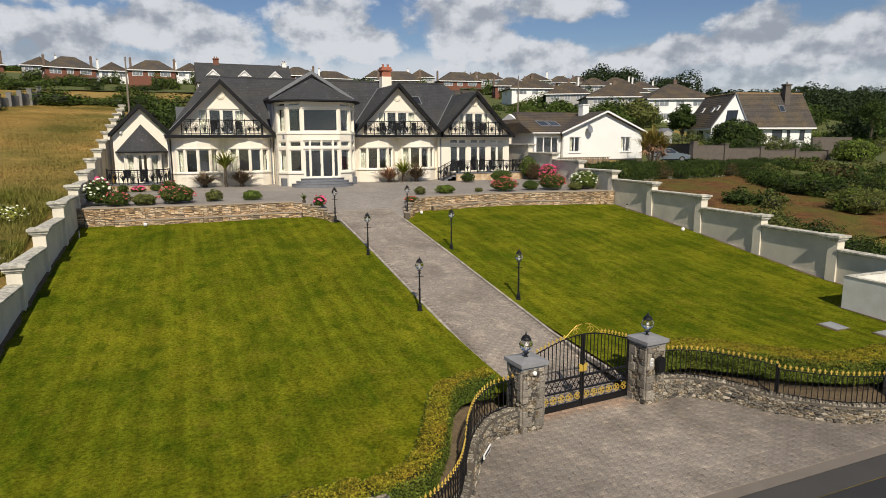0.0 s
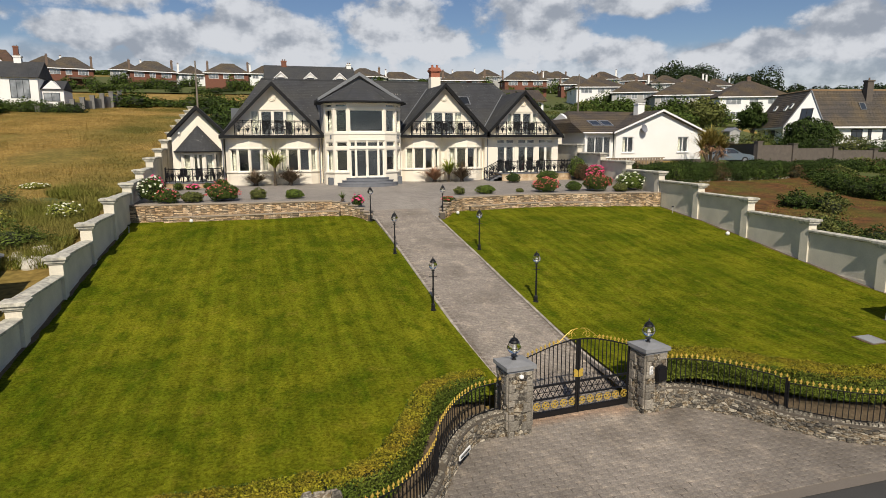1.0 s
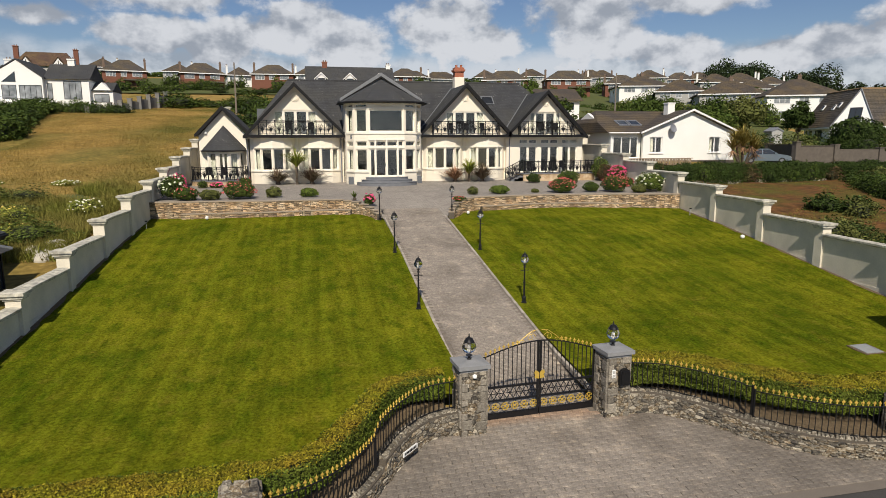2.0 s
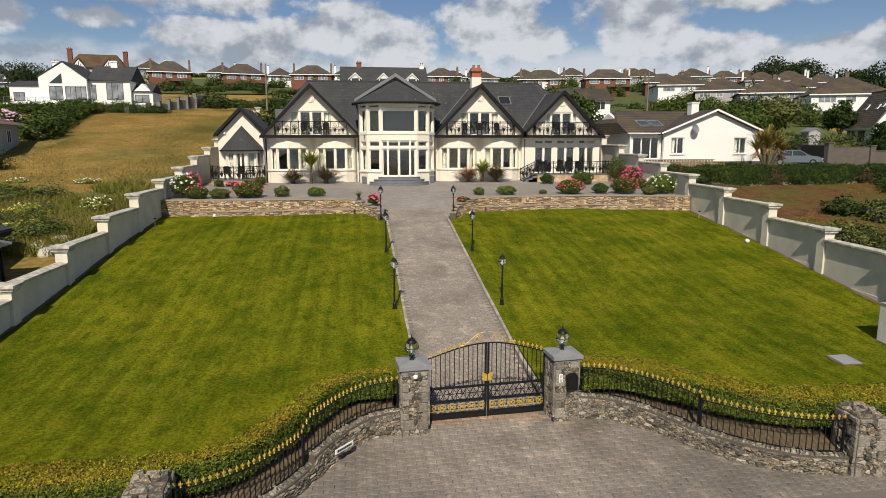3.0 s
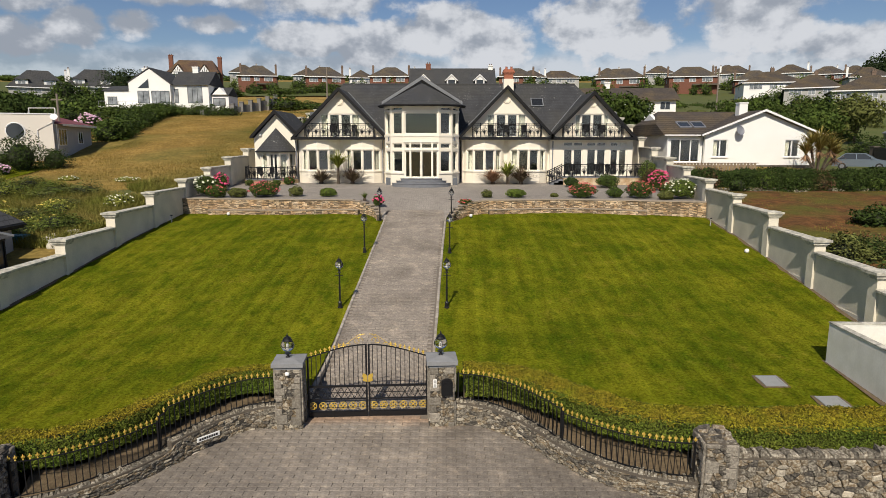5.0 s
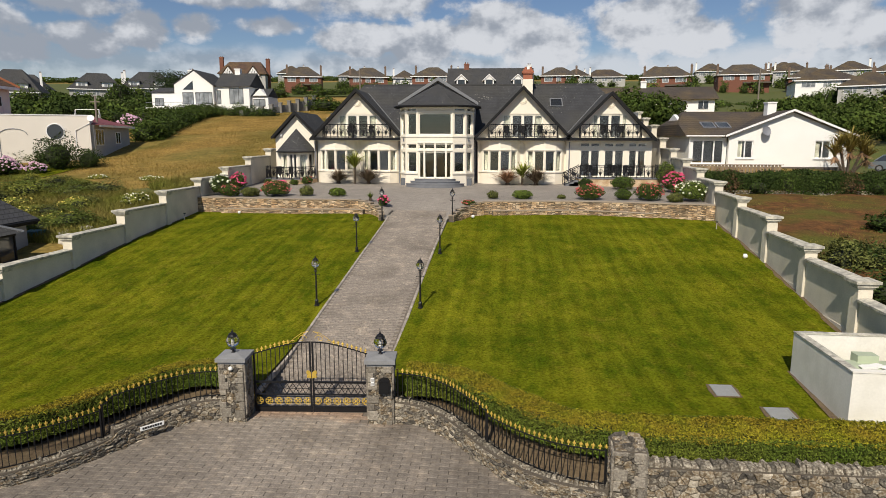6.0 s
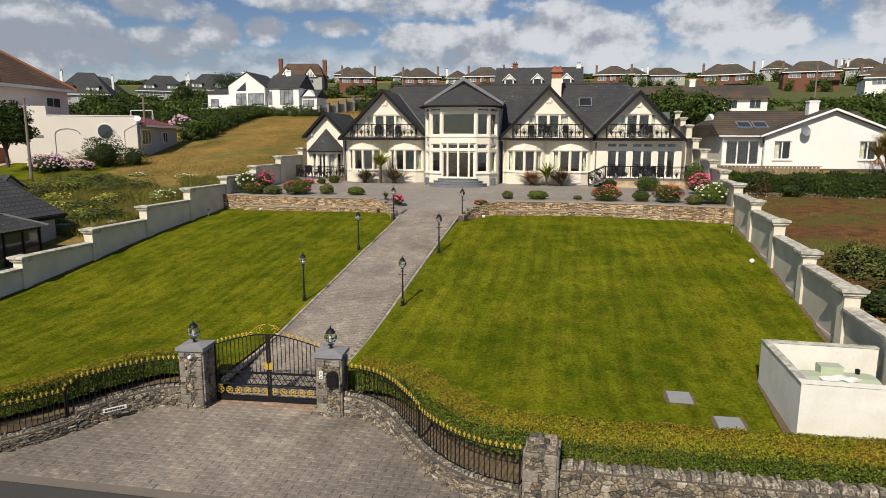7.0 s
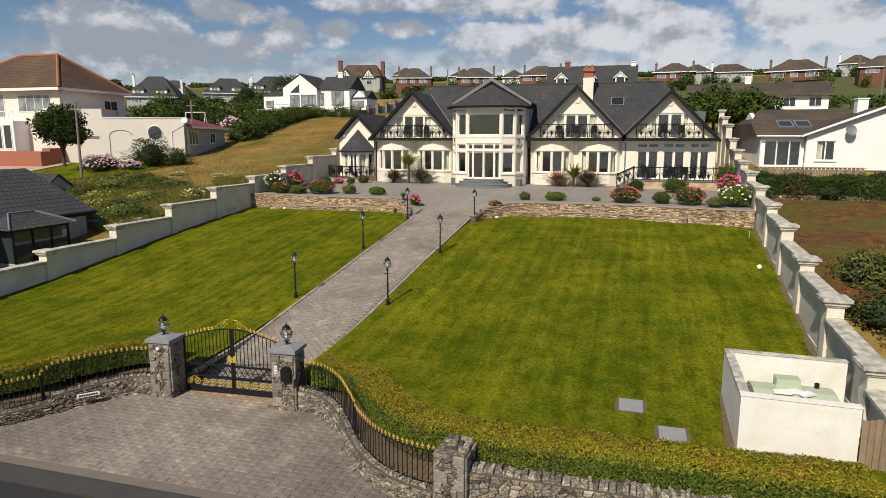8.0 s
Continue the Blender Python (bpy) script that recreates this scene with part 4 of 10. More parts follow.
# chimney, roof window, pipes
BRICK_RED = material("red_brick", (0.36, 0.13, 0.075), 0.9, second=(0.27, 0.095, 0.06), scale=8, amount=0.7, fine=30, fine_amount=0.2)
ch = part("chimney", Geo().box(7.6, 8.48, 4.75, 5.6, 6.0, 8.95), CREAM, house)
g = Geo()
for i, (a, z0, z1) in enumerate(((-0.04, 8.95, 9.4), (0.03, 9.4, 9.48), (0.08, 9.48, 9.62), (0.0, 9.62, 9.78))):
    g.box(7.6 - a, 8.48 + a, 4.75 - a, 5.6 + a, z0, z1)
part("chimney_head", g, BRICK_RED, ch)
for x in (7.85, 8.3):
    part("chimney_pot", Geo().lathe([(0.13, 9.78), (0.14, 9.83), (0.11, 9.88), (0.1, 10.0), (0.12, 10.04)], 10, (x, 5.18, 0)), BRICK_RED, ch)


def on_main_roof(x, y):
    return ZE + (y - YF) * (ZR - ZE) / (YR - YF)


slope = math.atan2(ZR - ZE, YR - YF)
for x, y in ((10.55, 4.45),):
    m = Matrix.Translation((x, y, on_main_roof(x, y) + 0.03)) @ Matrix.Rotation(slope, 4, "X")
    sk = part("roof_window", Geo().box(-0.55, 0.55, -0.55, -0.47, 0, 0.09, m).box(-0.55, 0.55, 0.47, 0.55, 0, 0.09, m).box(-0.55, -0.47, -0.47, 0.47, 0, 0.09, m).box(0.47, 0.55, -0.47, 0.47, 0, 0.09, m), LEAD, house)
    p = part("pane", Geo().box(-0.48, 0.48, -0.48, 0.48, 0.02, 0.05, m), material("dark_roof_glass", (0.02, 0.022, 0.025), 0.08), sk)
valleys = Geo()
for cx, hw, apex, foot in GABLES:
    for k in (-1, 1):
        y1 = YF + (apex - ZE) * (YR - YF) / (ZR - ZE)
        y0 = YF + (foot - ZE) * (YR - YF) / (ZR - ZE)
        valleys.tube([(cx + k * hw * 1.02, max(0.6, y0), foot + 0.03), (cx, y1, apex + 0.03)], 0.05, 4)
part("roof_valleys", valleys, LEAD, house, "pale lead valley flashing")
for x, y, z in ((-2.88, 0.55, 3.7), (3.55, 0.55, 3.7), (-2.55, 0.2, 6.2), (3.45, 0.2, 6.2), (11.38, 0.4, 3.5), (-10.2, 0.75, 3.5)):
    part("downpipe", Geo().tube([(x, y, -0.1), (x, y, z)], 0.05, 8), PLASTIC_GREY, house)
# floors, an added partition and ceilings inside, coloured dark for the rooms' dimness
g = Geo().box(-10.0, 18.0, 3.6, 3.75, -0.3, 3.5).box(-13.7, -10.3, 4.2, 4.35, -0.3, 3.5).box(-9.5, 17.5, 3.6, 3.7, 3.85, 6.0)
part("partition", g, ROOM_SHADE, house)
part("upper_floor", Geo().box(-10.3, 18.05, 1.05, 11, 3.52, 3.7), ROOM_SHADE, house)
part("ground_floor", Geo().box(-13.9, 18.05, 1.0, 11, -0.3, 0.3).box(BX - 2.9, BX + 2.9, -1.6, 1.0, -0.3, 0.54), ROOM_SHADE, house)
part("bay_floor", Geo().box(BX - 2.7, BX + 2.7, -1.5, 3.6, 3.5, 3.8), ROOM_SHADE, house)

# ---- raised patios ----
WARM_STONE = [material("warm_stone", (0.44, 0.31, 0.18), 0.9, second=(0.27, 0.17, 0.085), scale=7, amount=0.8, fine=35, fine_amount=0.25, island=0.6, bump=0.4, bump_scale=25, third=(0.56, 0.47, 0.34), third_scale=2.5, third_amount=0.75)]
patio = thing("patio", Matrix.Translation(HOUSE_AT), "raised stone patio with black leaf-pattern railings beside the house", "patio", "raised patios")
part("platform", Geo().box(12.0, 18.4, -1.5, 0.5, -0.4, 0.55), WARM_STONE[0], patio)
part("paving", Geo().box(11.9, 18.45, -1.56, 0.5, 0.55, 0.61), STEP_STONE, patio)
for k in range(3):
    part("step", Geo().box(11.6 - 0.35 * k, 12.0, -1.4, -0.3, -0.2, 0.42 - 0.14 * k), STEP_STONE, patio)
railing(patio, [(12.1, -1.45, 0.6), (18.4, -1.45, 0.6), (18.4, 0.35, 0.6)], 1.0, "patio_railing")
railing(patio, [(12.05, -1.45, 0.6), (10.85, -1.45, 0.02)], 0.98, "stair_railing")
railing(patio, [(12.05, -0.28, 0.6), (10.85, -0.28, 0.02)], 0.98, "stair_railing")
patio = thing("patio", Matrix.Translation(HOUSE_AT), "small rounded stone patio with black leaf-pattern railings", "patio", "raised patios")
arc = [(-12.3 + 2.15 * math.cos(t), 0.4 - 2.0 * math.sin(t)) for t in [math.pi * (1 - i / 10) for i in range(11)]]
part("platform", Geo().prism([(-14.45, 1.4)] + arc + [(-10.15, 1.4)], -0.4, 0.33, "z"), WARM_STONE[0], patio)
part("paving", Geo().prism([(-14.5, 1.4)] + [(-12.3 + (x + 12.3) * 1.03, 0.4 + (y - 0.4) * 1.03) for x, y in arc] + [(-10.1, 1.4)], 0.33, 0.38, "z"), STEP_STONE, patio)
railing(patio, [(x, y, 0.38) for x, y in [(-14.4, 1.2)] + [(-12.3 + (x + 12.3) * 0.96, 0.4 + (y - 0.4) * 0.96) for x, y in arc] + [(-10.25, 1.0)]], 0.98, "patio_railing", target=0.68)

# ---- stonework ----
def rubble_material(name, color, second, pale=(0.50, 0.46, 0.37), island=0.0):
    return material(name, color, 0.93, second=second, scale=9, amount=0.9, fine=34, fine_amount=0.38, bump=0.9, bump_scale=22, obj=0.0 if island else 0.3, island=island, third=pale, third_scale=18, third_amount=0.6)


RUBBLE = [rubble_material("tan_rubble", (0.175, 0.13, 0.078), (0.085, 0.063, 0.04)), rubble_material("grey_rubble", (0.125, 0.103, 0.078), (0.055, 0.05, 0.043)),
          rubble_material("dark_rubble", (0.058, 0.05, 0.042), (0.03, 0.027, 0.024), (0.22, 0.20, 0.16)), rubble_material("pale_rubble", (0.40, 0.355, 0.28), (0.24, 0.205, 0.155), (0.55, 0.50, 0.41))]
GREY_STONE = RUBBLE[1]
GREY_STONE_JOINED = rubble_material("joined_rubble", (0.135, 0.112, 0.082), (0.06, 0.052, 0.042), island=0.5)
QUOIN = rubble_material("dressed_quoin", (0.215, 0.19, 0.155), (0.125, 0.11, 0.09), (0.36, 0.33, 0.27))
MORTAR = material("grey_mortar", (0.105, 0.088, 0.068), 0.95, scale=8, amount=0.7, fine=50, fine_amount=0.3, bump=0.5, bump_scale=40)
CAP_STONE = material("sawn_limestone", (0.25, 0.255, 0.265), 0.8, second=(0.18, 0.185, 0.19), scale=4, amount=0.7, fine=40, fine_amount=0.12, bump=0.2)


def stone_form(k):
    """A rough-faced stone, one unit wide, high and deep, face towards -y."""
    r = random.Random(k)
    j = lambda a: r.uniform(-a, a)
    g = Geo()
    back = [(-0.5, 0), (0.5, 0), (0.5, 1), (-0.5, 1)]
    v = [(x, 0.3, z) for x, z in back]
    v += [(x * 0.97 + j(0.05), -0.55 + j(0.1), 0.5 + (z - 0.5) * 0.95 + j(0.05)) for x, z in back]
    v += [(x * 0.74 + j(0.1), -1.0 + j(0.18), 0.5 + (z - 0.5) * 0.66 + j(0.08)) for x, z in back]
    g.add(v, [(a, (a + 1) % 4, 4 + (a + 1) % 4, 4 + a) for a in range(4)] + [(4 + a, 4 + (a + 1) % 4, 8 + (a + 1) % 4, 8 + a) for a in range(4)] + [(8, 9, 10, 11)])
    return g


STONES = [stone_form(k) for k in range(10)]
STONE_MESH = []
for k, s in enumerate(STONES):
    me = s.mesh("stone")
    me.materials.append(GREY_STONE)
    STONE_MESH.append(me)


def stone_courses(parent, m, width, height, seed, course=(0.09, 0.17), length=(0.13, 0.36), depth=0.045, joined=None, top=None):
    """Lays stones course by course on a wall's face (m: x along, z up, face towards -y)."""
    r = random.Random(seed)
    z = 0.0
    while z < height - 0.03:
        h = min(r.uniform(*course), height - z)
        if height - z - h < 0.05:
            h = height - z
        u = 0.0
        while u < width - 0.02:
            w = min(r.uniform(*length), width - u)
            if width - u - w < 0.08:
                w = width - u
            hh = h * r.uniform(0.72, 1.12)
            place = m @ Matrix.Translation((u + w / 2, r.uniform(-0.008, 0.012), z + 0.006 + r.uniform(-0.012, 0.012))) @ Matrix.Rotation(r.gauss(0, 0.05), 4, "Y") @ Matrix.Diagonal((w - 0.014, depth * r.uniform(0.7, 1.3), hh - 0.012, 1))
            k = r.randrange(len(STONES))
            if joined is None:
                part("stone", STONE_MESH[k], None, parent, at=place)
            else:
                joined.add([place @ Vector(p) for p in STONES[k].v], STONES[k].f)
            u += w
        z += h


def cells(width, height, area, seed, aspect=1.5):
    """Splits a rectangle into uneven many-sided cells: each point keeps what lies nearer to it than to its neighbours."""
    rng = np.random.default_rng(seed)
    du = math.sqrt(area * aspect)
    dv = area / du
    pts = []
    nv = max(1, round(height / dv))
    for j in range(nv):
        nu = max(1, round(width / du * rng.uniform(0.75, 1.3)))
        for i in range(nu):
            pts.append(((i + 0.5 + rng.uniform(-0.42, 0.42)) * width / nu, (j + 0.5 + rng.uniform(-0.42, 0.42)) * height / nv))
    P = np.array(pts) / np.array([aspect, 1.0])
    out = []
    for k, p in enumerate(P):
        poly = [(0.0, 0.0), (width / aspect, 0.0), (width / aspect, height), (0.0, height)]
        order = np.argsort(((P - p) ** 2).sum(1))[1:15]
        for q in P[order]:
            mid, n = (p + q) / 2, q - p
            side = [(x - mid[0]) * n[0] + (y - mid[1]) * n[1] for x, y in poly]
            new_poly = []
            for a in range(len(poly)):
                b = (a + 1) % len(poly)
                if side[a] <= 0:
                    new_poly.append(poly[a])
                if side[a] * side[b] < 0:
                    t = side[a] / (side[a] - side[b])
                    new_poly.append((poly[a][0] + (poly[b][0] - poly[a][0]) * t, poly[a][1] + (poly[b][1] - poly[a][1]) * t))
            poly = new_poly
            if len(poly) < 3:
                break
        if len(poly) >= 3:
            out.append([(x * aspect, y) for x, y in poly])
    return out


def rubble(parent, place, width, height, seed, area=0.018, depth=0.04, joint=0.008, limit=900, joined=None):
    """Rubble facing of uneven stones; place(u, y, v) turns a point of the flat face into one of the wall."""
    r = random.Random(seed)
    made = 0
    for poly in cells(width, height, area, seed):
        cu, cv = sum(p[0] for p in poly) / len(poly), sum(p[1] for p in poly) / len(poly)
        size = max(0.03, min(max(p[0] for p in poly) - min(p[0] for p in poly), max(p[1] for p in poly) - min(p[1] for p in poly)))
        k0, k1 = max(0.3, 1 - 2 * joint / size), max(0.2, 1 - 2 * joint / size - r.uniform(0.12, 0.3))
        d = depth * r.uniform(0.45, 1.25)
        tilt_u, tilt_v = r.gauss(0, 0.12), r.gauss(0, 0.12)
        g = Geo()
        n = len(poly)
        for k, y in ((k0, 0.02), (k0 * r.uniform(0.95, 1.0), -0.55 * d), (k1, -d)):
            for u, v in poly:
                a, b = cu + (u - cu) * k, cv + (v - cv) * k
                j = r.uniform(-0.006, 0.006)
                g.v.append(tuple(place(a + j, y + ((a - cu) * tilt_u + (b - cv) * tilt_v if y < 0 else 0), b + j)))
        g.f = [(q * n + a, q * n + (a + 1) % n, q * n + n + (a + 1) % n, q * n + n + a) for q in (0, 1) for a in range(n)] + [tuple(range(2 * n, 3 * n))]
        if joined is not None:
            joined.add(g.v, g.f)
        else:
            pick = r.random()
            part("stone", g, RUBBLE[0 if pick < 0.45 else 1 if pick < 0.78 else 2 if pick < 0.93 else 3], parent)
            made += 1


def flat_place(m):
    return lambda u, y, v: m @ Vector((u, y, v))


def quoins(parent, m, width, height, seed):
    """Squared corner stones up both edges of a pillar's face, long and short by turns."""
    r = random.Random(seed)
    for left in (True, False):
        z, k = 0.0, r.randrange(2)
        while z < height - 0.05:
            h = min(r.uniform(0.16, 0.3), height - z)
            w = (0.26 if k % 2 else 0.15) * r.uniform(0.85, 1.15)
            if r.random() < 0.78:
                u = 0.0 if left else width - w
                g = Geo()
                c, e = 0.014, 0.05
                g.add([m @ Vector(p) for p in [(u, 0.02, z), (u + w, 0.02, z), (u + w, 0.02, z + h), (u, 0.02, z + h), (u, -e + c, z + 0.006), (u + w, -e + c, z + 0.006), (u + w, -e + c, z + h - 0.006), (u, -e + c, z + h - 0.006),
                                               (u + c, -e, z + c + 0.006), (u + w - c, -e, z + c + 0.006), (u + w - c, -e, z + h - c - 0.006), (u + c, -e, z + h - c - 0.006)]],
                      [(a, (a + 1) % 4, 4 + (a + 1) % 4, 4 + a) for a in range(4)] + [(4 + a, 4 + (a + 1) % 4, 8 + (a + 1) % 4, 8 + a) for a in range(4)] + [(8, 9, 10, 11)])
                part("quoin", g, QUOIN, parent)
            z += h
            k += 1


def along(path, d):
    """Points every d metres along a path of (x, y), with the heading."""
    out, rest = [], 0.0
    for (ax, ay), (bx, by) in zip(path, path[1:]):
        ln = math.hypot(bx - ax, by - ay)
        while rest < ln:
            s = rest / ln
            out.append((ax + (bx - ax) * s, ay + (by - ay) * s, math.atan2(by - ay, bx - ax)))
            rest += d
        rest -= ln
    return out


def smooth_path(points, n=6):
    """A Catmull-Rom curve through the points."""
    p = [Vector(q) for q in points]
    p = [2 * p[0] - p[1]] + p + [2 * p[-1] - p[-2]]
    out = []
    for i in range(1, len(p) - 2):
        for k in range(n):
            t = k / n
            out.append(tuple(0.5 * ((2 * p[i]) + (p[i + 1] - p[i - 1]) * t + (2 * p[i - 1] - 5 * p[i] + 4 * p[i + 1] - p[i + 2]) * t * t + (3 * p[i] - p[i - 1] - 3 * p[i + 1] + p[i + 2]) * t ** 3)))
    return out + [tuple(p[-2])]


def length_of(path):
    return sum(math.dist(a[:2], b[:2]) for a, b in zip(path, path[1:]))


# gate pillars
def gate_pillar(x, y, turn, label, seed):
    p = thing("gate_pillar", Matrix.Translation((x, y, 0.08)) @ Matrix.Rotation(radians(turn), 4, "Z"), label, "gate pillar", "gate pillars")
    a, h = 0.33, 1.76
    part("core", Geo().box(-a, a, -a, a, -0.15, h), MORTAR, p)
    for k in range(4):
        m = Matrix.Rotation(k * math.pi / 2, 4, "Z") @ Matrix.Translation((-a, -a, 0))
        rubble(p, flat_place(m), 2 * a, h, seed + k, 0.013, 0.03, 0.005)
        quoins(p, m, 2 * a, h, seed + k)
    part("neck", Geo().box(-0.36, 0.36, -0.36, 0.36, h, h + 0.07), CAP_STONE, p)
    c = 0.415
    g = Geo().box(-c, c, -c, c, h + 0.07, h + 0.17)
    g.add([(-c, -c, h + 0.17), (c, -c, h + 0.17), (c, c, h + 0.17), (-c, c, h + 0.17), (-0.12, -0.12, h + 0.235), (0.12, -0.12, h + 0.235), (0.12, 0.12, h + 0.235), (-0.12, 0.12, h + 0.235)],
          [(0, 1, 5, 4), (1, 2, 6, 5), (2, 3, 7, 6), (3, 0, 4, 7), (4, 5, 6, 7)])
    part("capstone", g, CAP_STONE, p, "grey sawn stone cap")
    return p


PL = gate_pillar(-1.99, 0.04, 3.5, "rubble limestone gate pillar with a grey sawn cap", 10)
PR = gate_pillar(2.1, 0.22, 4.0, "rubble limestone gate pillar carrying a letter box and intercom", 20)


def globe_lantern(m, label, group, s=1.0, post=0.0):
    """A round glass lantern with crown and finial; with post, the lamp post below it."""
    o = thing("lamp_post" if post else "pillar_lantern", m, label, "lamp post" if post else "lantern", group)
    z = post
    if post:
        part("base", Geo().lathe([(0.11, 0), (0.11, 0.03), (0.075, 0.06), (0.07, 0.2), (0.085, 0.22), (0.05, 0.27)], 10), IRON, o)
        part("post", Geo().lathe([(0.038, 0.2), (0.036, post * 0.55), (0.05, post * 0.56), (0.05, post * 0.59), (0.032, post * 0.6), (0.028, post)], 10), IRON, o)
        part("ladder_bar", Geo().tube([(-0.14, 0, post - 0.12), (0.14, 0, post - 0.12)], 0.012, 6).lathe([(0.02, -0.02), (0.022, 0), (0, 0.02)], 6, (0.14, 0, post - 0.12)).lathe([(0.02, -0.02), (0.022, 0), (0, 0.02)], 6, (-0.14, 0, post - 0.12)), IRON, o)
    part("lantern_foot", Geo().lathe([(0.07 * s, z), (0.055 * s, z + 0.02), (0.03 * s, z + 0.05), (0.03 * s, z + 0.09), (0.075 * s, z + 0.11), (0.08 * s, z + 0.13)], 10), IRON, o)
    zc = z + 0.28 * s + 0.03
    r = 0.155 * s
    prof = [(r * math.sin(t), zc - r * math.cos(t)) for t in [0.45 + i * (2.35 - 0.45) / 10 for i in range(11)]]
    glass = part("globe", Geo().lathe(prof, 16), LAMP_GLASS, o, "clear glass globe", True)
    glass.visible_shadow = False
    part("bulb", Geo().lathe([(0.02, zc - 0.1), (0.035, zc - 0.05), (0.03, zc + 0.02), (0.0, zc + 0.05)], 8), GREY_RENDER, o)
    cage = Geo().tube([(r * 1.03 * math.cos(a), r * 1.03 * math.sin(a), zc) for a in [i * math.pi / 10 for i in range(20)]], 0.008 * s, 4, True)
    for k in range(4):
        cage.tube([(r * 1.02 * math.sin(t) * math.cos(k * math.pi / 2), r * 1.02 * math.sin(t) * math.sin(k * math.pi / 2), zc - r * math.cos(t)) for t in [0.5 + i * 1.85 / 8 for i in range(9)]], 0.006 * s, 4)
    part("cage", cage, IRON, o)
    zt = zc + r * 0.7
    part("crown", Geo().lathe([(0.118 * s, zt), (0.125 * s, zt + 0.02), (0.085 * s, zt + 0.07), (0.09 * s, zt + 0.085), (0.05 * s, zt + 0.12), (0.02 * s, zt + 0.13)], 12), IRON, o)
    part("finial", Geo().lathe([(0.014 * s, zt + 0.12), (0.028 * s, zt + 0.15), (0.01 * s, zt + 0.175), (0.016 * s, zt + 0.19), (0.0, zt + 0.235)], 8), IRON if not post else IRON, o)
    return o


lan = globe_lantern(Matrix.Translation((-2.02, 0.02, 2.06)), "black iron globe lantern on the stone pillar cap", "pillar lanterns", 1.12)
copy_thing(lan, Matrix.Translation((2.08, 0.23, 2.06)))
lamp = globe_lantern(Matrix.Translation((-1.9, 7.96, lawn_z(-1.9, 7.96) - 0.01)), "black cast-iron lamp post with a glass globe on the lawn", "driveway lamp posts", 1.0, 1.42)
for x, y in ((-1.78, 15.08), (-1.67, 22.0), (2.3, 7.95), (2.49, 15.0), (2.67, 21.9)):
    copy_thing(lamp, Matrix.Translation((x, y, lawn_z(x, y) - 0.01)))
soil_ring = material("bare_earth", (0.095, 0.066, 0.036), 0.95, second=(0.17, 0.125, 0.07), scale=9, amount=0.8, fine=40, fine_amount=0.3, bump=0.8, bump_scale=30)
# letter box, intercom and sensor on the pillars
box = thing("letter_box", PR.matrix_basis @ Matrix.Translation((0.12, -0.4, 1.0)), "black arched metal letter box on the stone pillar", "letter box")
arch = [(-0.15, 0.0), (0.15, 0.0), (0.15, 0.36)] + [(0.15 * math.cos(t), 0.36 + 0.09 * math.sin(t)) for t in [math.pi * i / 8 for i in range(1, 8)]] + [(-0.15, 0.36)]
part("body", Geo().prism(arch, -0.06, 0.06, "y"), IRON, box)
part("door", Geo().prism([(u * 0.84, 0.03 + v * 0.72) for u, v in arch], -0.075, -0.06, "y"), BLACK_PAINT, box)
part("flap", Geo().box(-0.11, 0.11, -0.085, -0.06, 0.35, 0.385), IRON, box)
ic = thing("intercom", PR.matrix_basis @ Matrix.Translation((-0.2, -0.385, 1.22)), "small white plastic intercom panel on the stone pillar", "intercom")
part("case", Geo().box(-0.05, 0.05, -0.02, 0.02, 0, 0.22), WHITE_RENDER, ic)
part("keypad", Geo().box(-0.035, 0.035, -0.028, -0.02, 0.02, 0.09), GREY_RENDER, ic)
part("speaker", Geo().box(-0.035, 0.035, -0.028, -0.02, 0.12, 0.2), GREY_RENDER, ic)
sen = thing("alarm_sensor", PL.matrix_basis @ Matrix.Translation((0.0, -0.39, 1.66)), "small white round sensor on the stone pillar", "sensor")
part("dome", Geo().lathe([(0.05, -0.05), (0.06, -0.02), (0.055, 0.03), (0.0, 0.06)], 10), WHITE_RENDER, sen, "", True)

# ---- wrought-iron gates ----
GATE_A, GATE_B = Vector((-1.62, 0.36, 0.2)), Vector((1.74, 0.56, 0.2))
span = (GATE_B - GATE_A).length
gate_turn = math.atan2(GATE_B.y - GATE_A.y, GATE_B.x - GATE_A.x)


def arch_z(u):
    s = abs(u - span / 2) / (span / 2)
    return 1.72 + 0.36 * math.cos(s * math.pi / 2) ** 1.1


def spiral(cx, cz, r0, r1, a0, a1, n=18):
    return [(cx + (r0 + (r1 - r0) * i / n) * math.cos(a0 + (a1 - a0) * i / n), 0, cz + (r0 + (r1 - r0) * i / n) * math.sin(a0 + (a1 - a0) * i / n)) for i in range(n + 1)]


rosette = Geo()
rosette.tube([(0.105 * math.cos(a), 0, 0.105 * math.sin(a)) for a in [i * math.pi / 8 for i in range(16)]], 0.009, 4, True)
for k in range(4):
    a = k * math.pi / 2
    rosette.tube([(0.06 * math.cos(a) + 0.04 * math.cos(b), 0, 0.06 * math.sin(a) + 0.04 * math.sin(b)) for b in [i * math.pi / 4 for i in range(8)]], 0.01, 4, True)
rosette.lathe([(0.0, -0.02), (0.03, 0), (0, 0.02)], 8)
rosette_mesh = rosette.mesh("rosette")
rosette_mesh.materials.append(GOLD)
tip = Geo().lathe([(0.012, 0), (0.02, 0.012), (0.01, 0.03), (0.008, 0.05), (0.026, 0.075), (0.012, 0.11), (0.0, 0.145)], 6)
